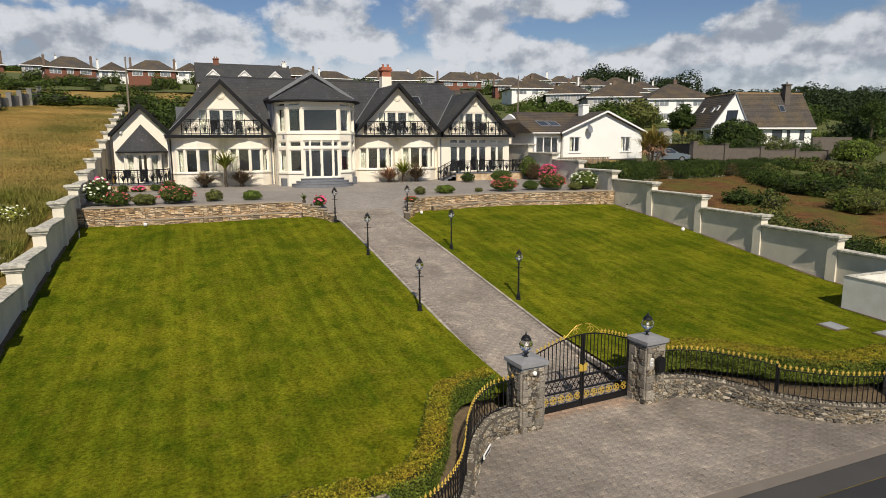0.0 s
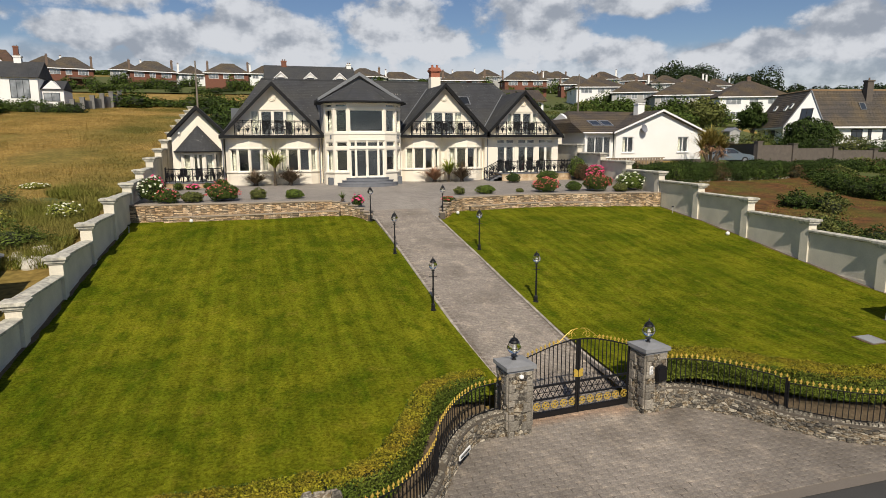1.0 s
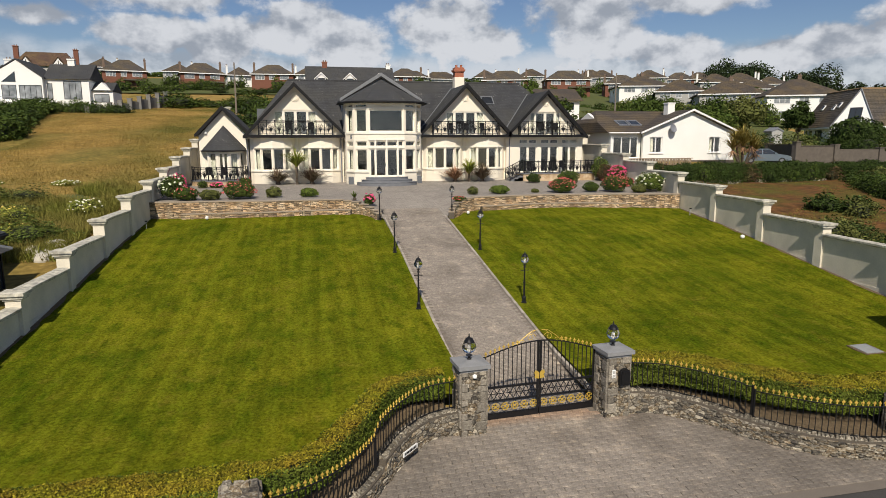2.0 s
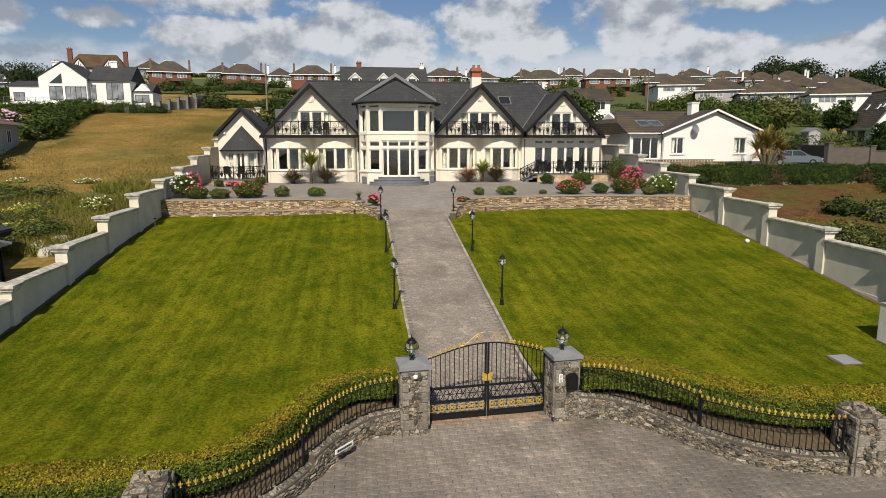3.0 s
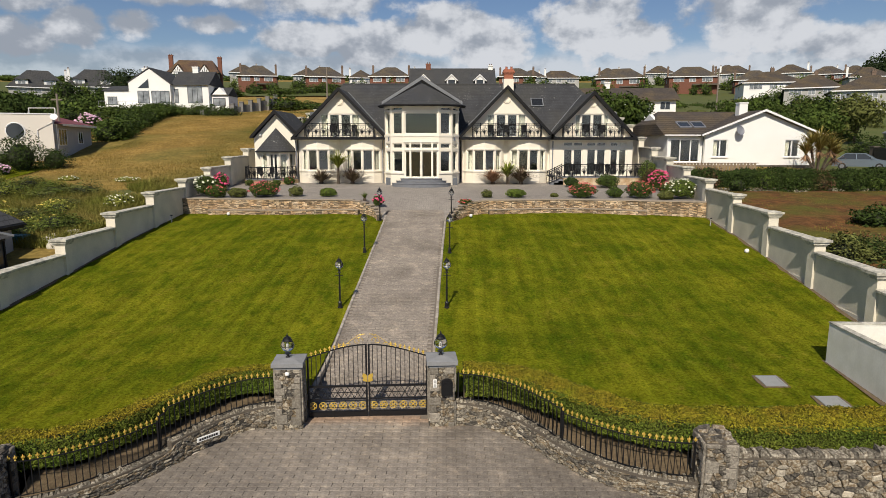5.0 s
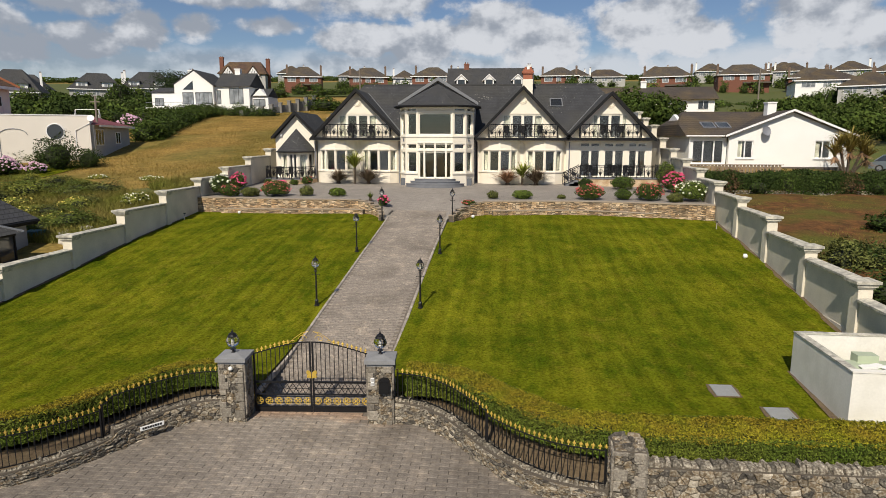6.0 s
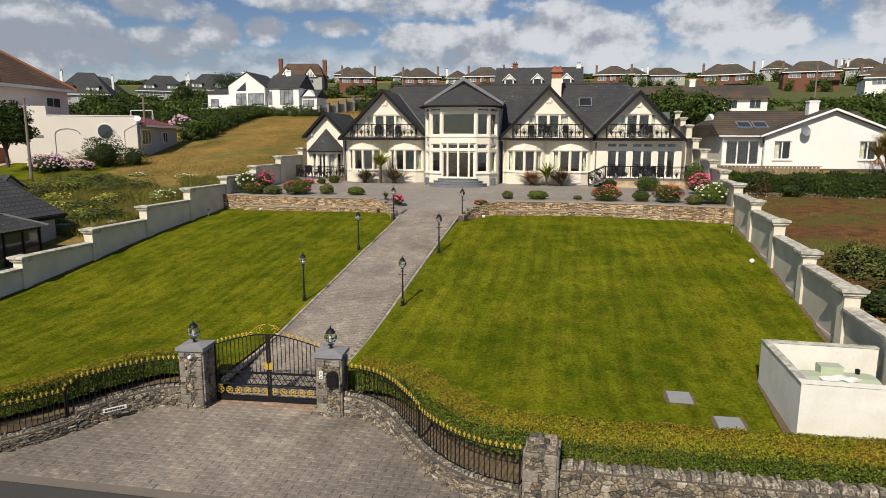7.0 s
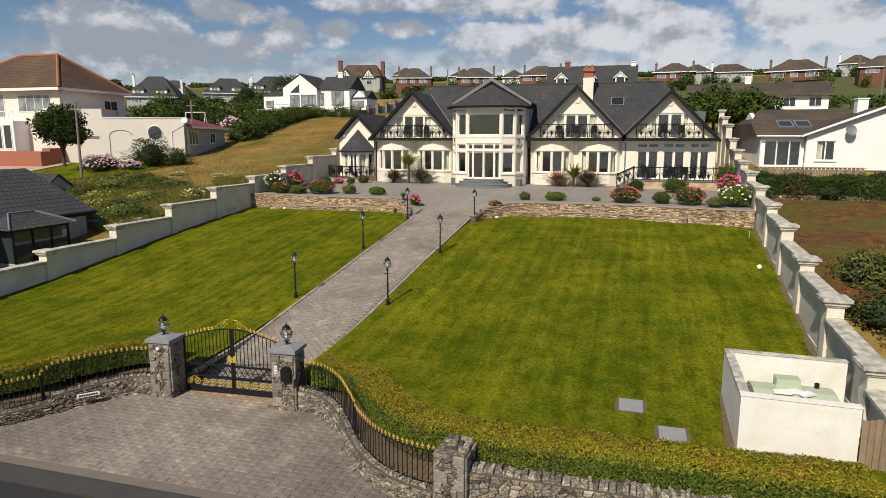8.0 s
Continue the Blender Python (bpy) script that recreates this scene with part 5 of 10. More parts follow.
tip.tube([(-0.008, 0, 0.045), (-0.03, 0, 0.06), (-0.035, 0, 0.085), (-0.024, 0, 0.095)], 0.007, 4).tube([(0.008, 0, 0.045), (0.03, 0, 0.06), (0.035, 0, 0.085), (0.024, 0, 0.095)], 0.007, 4)
tip_mesh = tip.mesh("finial_tip")
tip_mesh.materials.append(GOLD)
bar_mesh = Geo().box(-0.009, 0.009, -0.009, 0.009, 0, 1).mesh("bar")
bar_mesh.materials.append(IRON)


def gate_leaf(k):
    u0, u1 = (0.02, span / 2 - 0.012) if k < 0 else (span / 2 + 0.012, span - 0.02)
    leaf = thing("gate_leaf", Matrix.Translation(GATE_A) @ Matrix.Rotation(gate_turn, 4, "Z"), "closed black wrought-iron gate leaf with gold tips and rosettes", "gate", "entrance gates")
    inner, outer = (u1, u0) if k < 0 else (u0, u1)
    fr = Geo()
    fr.box(u0, u0 + 0.05, -0.025, 0.025, 0, arch_z(u0)).box(u1 - 0.05, u1, -0.025, 0.025, 0, arch_z(u1))
    for z0, z1 in ((0.0, 0.14), (0.5, 0.54), (0.86, 0.92), (0.15, 0.17)):
        fr.box(u0, u1, -0.02, 0.02, z0, z1)
    fr.tube([(u, 0, arch_z(u)) for u in steps(u0, u1, 0.12)], 0.02, 6)
    part("frame", fr, IRON, leaf)
    n = 13
    for i in range(1, n):
        u = u0 + (u1 - u0) * i / n
        part("bar", bar_mesh, None, leaf, at=Matrix.Translation((u, 0, 0.92)) @ Matrix.Diagonal((1, 1, arch_z(u) - 0.92, 1)))
        if (u < u0 + (u1 - u0) * 0.62) if k < 0 else (u > u0 + (u1 - u0) * 0.38):
            part("finial_tip", tip_mesh, None, leaf, at=Matrix.Translation((u, 0, arch_z(u) + 0.01)))
    lat = Geo()
    m = 9
    for i in range(-1, m + 1):
        for s in (-1, 1):
            a = u0 + (u1 - u0) * (i + (0 if s > 0 else 1)) / m
            b = a + s * (u1 - u0) / m * 1.0
            pa, pb = (a, 0.54), (b, 0.86)
            lo, hi = max(u0, min(pa[0], pb[0])), min(u1, max(pa[0], pb[0]))
            if hi - lo < 0.02:
                continue
            f = lambda u: pa[1] + (pb[1] - pa[1]) * (u - pa[0]) / (pb[0] - pa[0])
            lat.tube([(lo, 0, f(lo)), (hi, 0, f(hi))], 0.011, 4)
            mid = (lo + hi) / 2
    lat.box(u0, u1, -0.008, 0.008, 0.695, 0.71)
    part("lattice", lat, IRON, leaf)
    for i in range(6):
        part("rosette", rosette_mesh, None, leaf, at=Matrix.Translation((u0 + (u1 - u0) * (i + 0.5) / 6, -0.01, 0.33)))
    sc = Geo()
    q = -1 if k < 0 else 1
    base = inner - q * 0.0
    for pts in (spiral(0.24, 0.13, 0.14, 0.03, math.pi, -math.pi * 1.2), spiral(0.06, 0.2, 0.17, 0.15, -0.4, math.pi * 0.55, 10), spiral(0.52, 0.03, 0.09, 0.02, math.pi * 0.9, -math.pi * 1.3), [(0.06, 0, 0.36), (0.22, 0, 0.34), (0.42, 0, 0.2), (0.6, 0, 0.06), (0.72, 0, 0.04), (0.78, 0, 0.08), (0.75, 0, 0.13), (0.7, 0, 0.1)]):
        pts = [(base + q * x, 0, arch_z(base + q * x) + 0.0 + z * 0.85) for x, _, z in pts]
        sc.tube(pts, 0.0075, 5)
    part("scroll_crest", sc, GOLD, leaf, "gold scrollwork crest")
    lp = [(0.0, 0.0), (0.12, 0.02), (0.13, 0.07), (0.1, 0.1), (0.14, 0.16), (0.12, 0.24), (0.05, 0.22), (0.0, 0.17)]
    lp = [(inner + q * (0.0 + x), 1.02 + z) for x, z in lp]
    part("lock_plate", Geo().prism(lp if q < 0 else lp[::-1], -0.045, -0.025, "y"), GOLD, leaf)
    return leaf


gate_leaf(-1)
gate_leaf(1)

# ---- curved wing walls and railings ----
SOIL = soil_ring


def wing(front, seed, tops, sgn, label):
    """A low curved rubble wall with an iron railing on it; tops are heights of the wall's top by distance."""
    path = smooth_path(front, 5)
    total = length_of(path)
    w = thing("wing_wall", Matrix.Translation((*front[0], 0)), label, "stone wall", "wing walls")
    inv = w.matrix_basis.inverted()
    core = Geo()
    seg = along(path, 0.42)
    zt = lambda s: lerp_table(tops, s)
    joined = Geo()
    n = max(3, round(total / 0.42))
    pts = along(path, total / n)[:n] + [(*path[-1], 0)]
    cop = Geo()
    r = random.Random(seed)
    for i in range(n):
        (ax, ay, _), (bx, by, _) = pts[i], pts[i + 1]
        if sgn < 0:
            (ax, ay), (bx, by) = (bx, by), (ax, ay)
        ln, a = math.hypot(bx - ax, by - ay), math.atan2(by - ay, bx - ax)
        s = (i + 0.5) / n * total
        m = inv @ Matrix.Translation((ax, ay, 0)) @ Matrix.Rotation(a, 4, "Z")
        gz = 0.0
        core.box(-0.02, ln + 0.02, -0.12, 0.25, -0.2, zt(s) - 0.02, m)
        u = 0.0
        while u < ln - 0.03:
            d = min(r.uniform(0.06, 0.14), ln - u)
            g = STONES[r.randrange(10)]
            mm = m @ Matrix.Translation((u + d / 2, 0.06, zt(s) - 0.11)) @ Matrix.Rotation(-math.pi / 2, 4, "X") @ Matrix.Diagonal((d, r.uniform(0.11, 0.17), 0.3, 1)) @ Matrix.Translation((0, 0, -0.5))
            cop.add([mm @ Vector(p) for p in g.v], g.f)
            u += d
    fine_path = along(path, total / 500)

    def place(u, y, v):
        s = u if sgn > 0 else total - u
        x, yy, a = fine_path[max(0, min(len(fine_path) - 1, int(s / total * 500)))]
        if sgn < 0:
            a += math.pi
        out = y - 0.12
        return inv @ Vector((x - math.sin(a) * out, yy + math.cos(a) * out, v * (zt(s) - 0.06)))
    rubble(w, place, total, 1.0, seed, 0.024, 0.045, 0.005)
    part("core", core, MORTAR, w)
    tagged(part("coping_stones", cop, GREY_STONE_JOINED, w), kind="stuff")
    f = thing("iron_fence", Matrix.Translation((*front[0], 0)), "black iron railing with gold fleur tips on the low stone wall", "fence", "entrance railings")
    hts = [(0, 0.74), (total * 0.5, 0.84), (total, 0.92)]
    half = total * 0.5
    for part_no, (s0, s1, drop) in enumerate(((0.06, half - 0.03, 0.0), (half + 0.03, total - 0.05, -0.1))):
        rail_t, rail_b = [], []
        k = int((s1 - s0) / 0.135)
        fine = along(path, total / 400)
        for i in range(k + 1):
            s = s0 + (s1 - s0) * i / k
            x, y, a = fine[min(len(fine) - 1, int(s / total * 400))]
            ox, oy = -math.sin(a) * 0.06 * sgn, math.cos(a) * 0.06 * sgn
            p = inv @ Vector((x + ox, y + oy, 0))
            zb, z1 = zt(s) + 0.05, zt(s) + lerp_table(hts, s) + drop
            rail_t.append((p.x, p.y, z1))
            rail_b.append((p.x, p.y, zb))
            part("bar", bar_mesh, None, f, at=Matrix.Translation((p.x, p.y, zb)) @ Matrix.Rotation(a, 4, "Z") @ Matrix.Diagonal((1, 1, z1 - zb + 0.02, 1)))
            part("finial_tip", tip_mesh, None, f, at=Matrix.Translation((p.x, p.y, z1 + 0.02)) @ Matrix.Rotation(a, 4, "Z"))
        part("top_rail", Geo().tube(rail_t, 0.016, 4), IRON, f)
        part("bottom_rail", Geo().tube(rail_b, 0.016, 4), IRON, f)
        for q in (rail_t[0], rail_t[-1]):
            part("post", Geo().box(q[0] - 0.022, q[0] + 0.022, q[1] - 0.022, q[1] + 0.022, zt(s0 if q is rail_t[0] else s1) - 0.05, q[2] + 0.05), IRON, f)
    return w


wing(FRONT_R, 300, [(0, 0.80), (1.2, 0.72), (2.9, 0.58), (3.1, 0.52), (6.5, 0.46)], 1, "low curved rubble limestone wall beside the gates")
wing(FRONT_L, 500, [(0, 0.78), (1.2, 0.7), (2.9, 0.6), (3.1, 0.42), (6.5, 0.36)], -1, "low curved rubble limestone wall with a house sign")
sgn_at = Matrix.Translation((-3.93, -1.15, 0.42)) @ Matrix.Rotation(radians(48), 4, "Z")
sg = thing("house_sign", sgn_at, "small white house name plate on the stone wall", "sign")
part("plate", Geo().box(-0.3, 0.3, -0.22, -0.19, -0.04, 0.07), WHITE_RENDER, sg)
for k in range(8):
    part("lettering_bar", Geo().box(-0.25 + k * 0.063, -0.205 + k * 0.063, -0.226, -0.22, -0.01, 0.045), IRON, sg)


# stone end piers and the boundary walls beyond them
def end_pier(x, y, turn, label, seed):
    p = thing("end_pier", Matrix.Translation((x, y, 0.0)) @ Matrix.Rotation(radians(turn), 4, "Z"), label, "stone pier", "end piers")
    part("core", Geo().box(-0.33, 0.33, -0.38, 0.38, -0.3, 1.44), MORTAR, p)
    for k, (w, d) in enumerate(((0.33, 0.38), (0.38, 0.33), (0.33, 0.38), (0.38, 0.33))):
        m = Matrix.Rotation(k * math.pi / 2, 4, "Z") @ Matrix.Translation((-w, -d, 0))
        rubble(p, flat_place(m), 2 * w, 1.42, seed + k, 0.016, 0.045)
        quoins(p, m, 2 * w, 1.42, seed + k)
    m = Matrix.Translation((-0.33, 0.0, 1.4)) @ Matrix.Rotation(-math.pi / 2, 4, "X") @ Matrix.Translation((0, 0, -0.38))
    rubble(p, flat_place(m), 0.66, 0.76, seed + 9, 0.03, 0.1)
    return p


end_pier(8.12, -3.28, -4, "rubble stone pier at the end of the railings", 700)
end_pier(-7.3, -4.1, 3, "rubble stone pier at the end of the railings", 720)


def boundary_wall(x0, x1, y, h, seed, label):
    w = thing("boundary_wall", Matrix.Translation((x0, y, 0)), label, "stone wall", "boundary walls")
    ln = x1 - x0
    part("core", Geo().box(0, ln, -0.18, 0.22, -0.3, h), MORTAR, w)
    near = min(7.0, ln)
    rubble(w, flat_place(Matrix.Translation((0 if x0 > 0 else ln - near, -0.18, 0))), near, h - 0.02, seed, 0.025, 0.05, 0.006)
    j = Geo()
    if ln > near:
        rubble(w, flat_place(Matrix.Translation((near if x0 > 0 else 0, -0.18, 0))), ln - near, h - 0.02, seed + 1, 0.03, 0.06, joined=j)
    r = random.Random(seed)
    u = 0.0
    while u < ln:
        d = r.uniform(0.07, 0.19)
        g = STONES[r.randrange(10)]
        mm = Matrix.Translation((u + d / 2, 0.02, h - 0.03)) @ Matrix.Rotation(r.uniform(-0.2, 0.2), 4, "Z") @ Matrix.Rotation(-math.pi / 2, 4, "X") @ Matrix.Diagonal((d, r.uniform(0.08, 0.2), 0.36, 1)) @ Matrix.Translation((0, 0, -0.5))
        j.add([mm @ Vector(p) for p in g.v], g.f)
        u += d
    tagged(part("coping_stones", j, GREY_STONE_JOINED, w), kind="stuff")
    return w


boundary_wall(8.36, 24.0, -3.35, 1.02, 800, "rubble stone boundary wall with rough upright coping")
boundary_wall(-24.0, -7.63, -4.0, 0.95, 900, "rubble stone boundary wall with rough upright coping")

# ---- foliage ----
def leaf_material(name, color, second, rough=0.8, island=0.5):
    return material(name, color, rough, second=second, scale=1.3, amount=0.9, fine=9, fine_amount=0.2, island=island, spec=0.12)


HEDGE_GREEN = leaf_material("hedge_leaves", (0.062, 0.10, 0.013), (0.12, 0.14, 0.02), island=0.75)
HEDGE_GOLD = leaf_material("hedge_new_leaves", (0.19, 0.195, 0.012), (0.235, 0.165, 0.018), island=0.7)
WILD_GREEN = leaf_material("wild_leaves", (0.15, 0.185, 0.03), (0.22, 0.20, 0.045))
WILD_DARK = leaf_material("dark_wild_leaves", (0.075, 0.11, 0.02), (0.12, 0.14, 0.03))
SHRUB_GREEN = leaf_material("shrub_leaves", (0.044, 0.072, 0.014), (0.072, 0.10, 0.018))
SHRUB_DARK = leaf_material("dark_shrub_leaves", (0.026, 0.044, 0.010), (0.040, 0.062, 0.013))
SHRUB_LIGHT = leaf_material("light_shrub_leaves", (0.11, 0.15, 0.025), (0.075, 0.11, 0.02))
SHRUB_OLIVE = leaf_material("olive_shrub_leaves", (0.115, 0.125, 0.034), (0.08, 0.092, 0.026))
SHRUB_RED = leaf_material("bronze_leaves", (0.10, 0.045, 0.03), (0.06, 0.07, 0.02))
TREE_GREEN = leaf_material("tree_leaves", (0.036, 0.062, 0.012), (0.058, 0.082, 0.015))
PINE_GREEN = leaf_material("pine_needles", (0.020, 0.034, 0.014), (0.030, 0.045, 0.016))
# near-black green: the shade between the leaves is put into the core's colour
CORE_SHADE = material("inner_foliage", (0.014, 0.020, 0.006), 0.95, second=(0.022, 0.028, 0.008), scale=12, amount=0.8)
BARK = material("bark", (0.11, 0.085, 0.06), 0.95, second=(0.07, 0.055, 0.04), scale=6, amount=0.8, bump=0.7, bump_scale=14, stretch=(1, 1, 0.3))
PETALS = {"pink": material("crimson_petals", (0.62, 0.05, 0.16), 0.6, second=(0.75, 0.12, 0.25), scale=8, amount=0.7, island=0.3),
          "red": material("red_petals", (0.50, 0.06, 0.07), 0.6, second=(0.62, 0.16, 0.13), scale=8, amount=0.7, island=0.4),
          "white": material("cream_petals", (0.80, 0.80, 0.66), 0.6, second=(0.7, 0.72, 0.5), scale=8, amount=0.6, island=0.2),
          "lilac": material("lilac_petals", (0.62, 0.36, 0.50), 0.6, second=(0.7, 0.5, 0.6), scale=8, amount=0.7, island=0.3),
          "yellow": material("yellow_petals", (0.66, 0.50, 0.06), 0.6, second=(0.6, 0.55, 0.2), scale=8, amount=0.7, island=0.3)}


def leaf_geo(points, normals, size, seed, lift=0.6, thin=0.5):
    """Small diamond leaves at the points, turned at random about the surface."""
    rng = np.random.default_rng(seed)
    n = len(points)
    nrm = normals + rng.normal(0, lift, (n, 3))
    nrm /= np.linalg.norm(nrm, axis=1)[:, None] + 1e-9
    t = np.cross(nrm, rng.normal(0, 1, (n, 3)))
    t /= np.linalg.norm(t, axis=1)[:, None] + 1e-9
    b = np.cross(nrm, t)
    s = (size * rng.uniform(0.6, 1.4, n))[:, None]
    v = np.stack([points - t * s, points + b * s * thin, points + t * s, points - b * s * thin], 1).reshape(-1, 3)
    g = Geo()
    g.v = v.tolist()
    g.f = [(4 * i, 4 * i + 1, 4 * i + 2, 4 * i + 3) for i in range(n)]
    return g


def ellipsoid_points(n, seed, centre, radii, rough=0.18, low=-0.5, shell=0.25):
    """Points near the skin of a lumpy ellipsoid, and the outward normals."""
    rng = np.random.default_rng(seed)
    d = rng.normal(0, 1, (int(n * 1.6), 3))
    d /= np.linalg.norm(d, axis=1)[:, None]
    d = d[d[:, 2] > low][:n]
    ph = rng.uniform(0, 6.28, 6)
    lump = 1 + rough * (np.sin(d[:, 0] * 4 + ph[0]) * np.sin(d[:, 1] * 4.5 + ph[1]) + 0.7 * np.sin(d[:, 2] * 6 + ph[2] + d[:, 0] * 3)) + np.clip(rng.normal(0, rough * 0.2, len(d)), -0.1, rough * 0.35)
    k = lump * (1 - shell * rng.random(len(d)) ** 2)
    return np.array(centre) + d * k[:, None] * np.array(radii), d


def core_ball(radii, centre, k=0.78):
    g = Geo()
    x, y, z = centre
    prof = [(math.sin(t), -math.cos(t)) for t in [0.15 + i * (math.pi - 0.3) / 6 for i in range(7)]]
    for r, h in prof:
        g.v += [(x + r * k * radii[0] * math.cos(2 * math.pi * j / 10), y + r * k * radii[1] * math.sin(2 * math.pi * j / 10), z + h * k * radii[2]) for j in range(10)]
    g.f = [(i * 10 + j, i * 10 + (j + 1) % 10, (i + 1) * 10 + (j + 1) % 10, (i + 1) * 10 + j) for i in range(6) for j in range(10)] + [tuple(range(10))[::-1], tuple(range(60, 70))]
    return g


def bush(x, y, z, w, h, mat, label, seed, leaf=0.05, n=1500, flowers="", n_flowers=60, flower_size=0.06, category="bush", group="", rough=0.12, name="bush", low=-0.75):
    o = thing(name, Matrix.Translation((x, y, z)), label, category, group)
    c, r = (0, 0, h * 0.5), (w / 2, w / 2, h * 0.5)
    part("inner_foliage", core_ball(r, c), CORE_SHADE, o)
    p, d = ellipsoid_points(n, seed, c, r, rough, low)
    tagged(part("foliage", leaf_geo(p, d, leaf, seed), mat, o), kind="stuff")
    if flowers:
        p, d = ellipsoid_points(n_flowers, seed + 7, c, (r[0] * 1.02, r[1] * 1.02, r[2] * 1.03), rough, -0.25, 0.05)
        g = Geo()
        for q, e in zip(p, d):
            s = flower_size * random.uniform(0.7, 1.3)
            g.lathe([(0.3 * s, -0.5 * s), (s, -0.1 * s), (0.85 * s, 0.45 * s), (0.25 * s, 0.75 * s)], 6, tuple(q))
        tagged(part("blossom", g, PETALS[flowers], o), kind="stuff")
    return o


def blades(n, seed, length, width, spread, mat_name):
    """Sword-shaped leaves that rise from one root and arch outwards."""
    r = random.Random(seed)
    g = Geo()
    for _ in range(n):
        a, ln, lean = r.uniform(0, 2 * math.pi), length * r.uniform(0.6, 1.1), spread * r.uniform(0.15, 1.0)
        c, s = math.cos(a), math.sin(a)
        pts = []
        for i in range(5):
            t = i / 4
            out = lean * ln * t ** 1.5
            pts.append((c * out, s * out, ln * (t * (1 - 0.45 * lean * t * t))))
        k = len(g.v)
        for i, p in enumerate(pts):
            w = width * (1 - (i / 4) ** 2 * 0.95) / 2
            g.v += [(p[0] - s * w, p[1] + c * w, p[2]), (p[0] + s * w, p[1] - c * w, p[2])]
        g.f += [(k + 2 * i, k + 2 * i + 1, k + 2 * i + 3, k + 2 * i + 2) for i in range(4)]
    return g


def tree(x, y, z, h, spread, mat, label, seed, leaf=0.14, n=2600, lean=0.0, trunk=0.3, clumps=9, category="tree", group="", flat=0.8):
    """A tapered trunk with limbs, and a crown of leaf clumps with gaps."""
    r = random.Random(seed)
    o = thing("tree", Matrix.Translation((x, y, z)), label, category, group)
    g = Geo().tube([(0, 0, -0.4), (lean * 0.3, 0, h * 0.25), (lean, 0.1, h * 0.6)], [0.05 * h ** 0.75, 0.04 * h ** 0.75, 0.02 * h ** 0.75], 8)
    P, D = [], []
    for k in range(clumps):
        a, rr = k * 2.4 + r.uniform(-0.4, 0.4), spread * r.uniform(0.2, 0.62) * (0 if k == 0 else 1)
        cz = h * (trunk + (1 - trunk) * (0.78 if k == 0 else r.uniform(0.3, 0.75)))
        c = (lean + rr * math.cos(a), rr * math.sin(a), cz)
        g.tube([(lean * 0.6, 0, h * trunk * 0.9), (c[0] * 0.6, c[1] * 0.6, cz * 0.85), c], [0.018 * h ** 0.75, 0.011 * h ** 0.75, 0.004 * h ** 0.75], 5)
        cr = spread * r.uniform(0.36, 0.5)
        p, d = ellipsoid_points(n // clumps, seed * 31 + k, c, (cr, cr, min(cr * flat, h * 0.3)), 0.22, -0.8, 0.5)
        P.append(p)
        D.append(d)
    part("trunk", g, BARK, o)
    tagged(part("crown", leaf_geo(np.concatenate(P), np.concatenate(D), leaf, seed), mat, o), kind="stuff")
    return o


CLUMP = {}


def clump(name, x, y, z, w, h, kind_mat, label, seed, category="bush", group="", n=420):
    n = int(n * 1.5)
    """A shrub from a small set of shared leaf clumps, for the wild and far greenery."""
    key = (kind_mat.name, seed % 4, n)
    if key not in CLUMP:
        p, d = ellipsoid_points(n, 40 + seed % 4, (0, 0, 0.42), (0.5, 0.5, 0.55), 0.26, -0.8, 0.4)
        a = leaf_geo(p, d, 1.45 / math.sqrt(n), seed % 4, 0.7).mesh("foliage")
        a.materials.append(kind_mat)
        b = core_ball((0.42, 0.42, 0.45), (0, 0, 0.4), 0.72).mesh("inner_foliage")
        b.materials.append(CORE_SHADE)
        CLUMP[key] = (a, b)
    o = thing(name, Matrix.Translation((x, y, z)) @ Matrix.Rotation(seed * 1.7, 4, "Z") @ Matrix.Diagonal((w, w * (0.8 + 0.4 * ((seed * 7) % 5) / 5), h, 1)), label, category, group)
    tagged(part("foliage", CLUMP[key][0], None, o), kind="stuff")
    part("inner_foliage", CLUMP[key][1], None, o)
    return o

def thicket(name, spots, label, seed, n=430):
    """Far shrubs too many to count, as one mesh of leaf clumps for each kind of leaf."""
    kinds = {}
    for k, (x, y, z, w, h, mat) in enumerate(spots):
        kinds.setdefault(mat, []).append(ellipsoid_points(n, seed + k, (x, y, z + h * 0.42), (w * 0.5, w * 0.5, h * 0.55), 0.26, -0.8, 0.4) + (1.7 * math.sqrt(w * h / n),))
    for j, (mat, lots) in enumerate(kinds.items()):
        size = np.concatenate([np.full(len(p), q) for p, _, q in lots])[:, None]
        g = leaf_geo(np.concatenate([p for p, _, _ in lots]), np.concatenate([d for _, d, _ in lots]), size[:, 0], seed + j, 0.7)
        tagged(part(name, g, mat), label, "shrubs", "", "stuff")

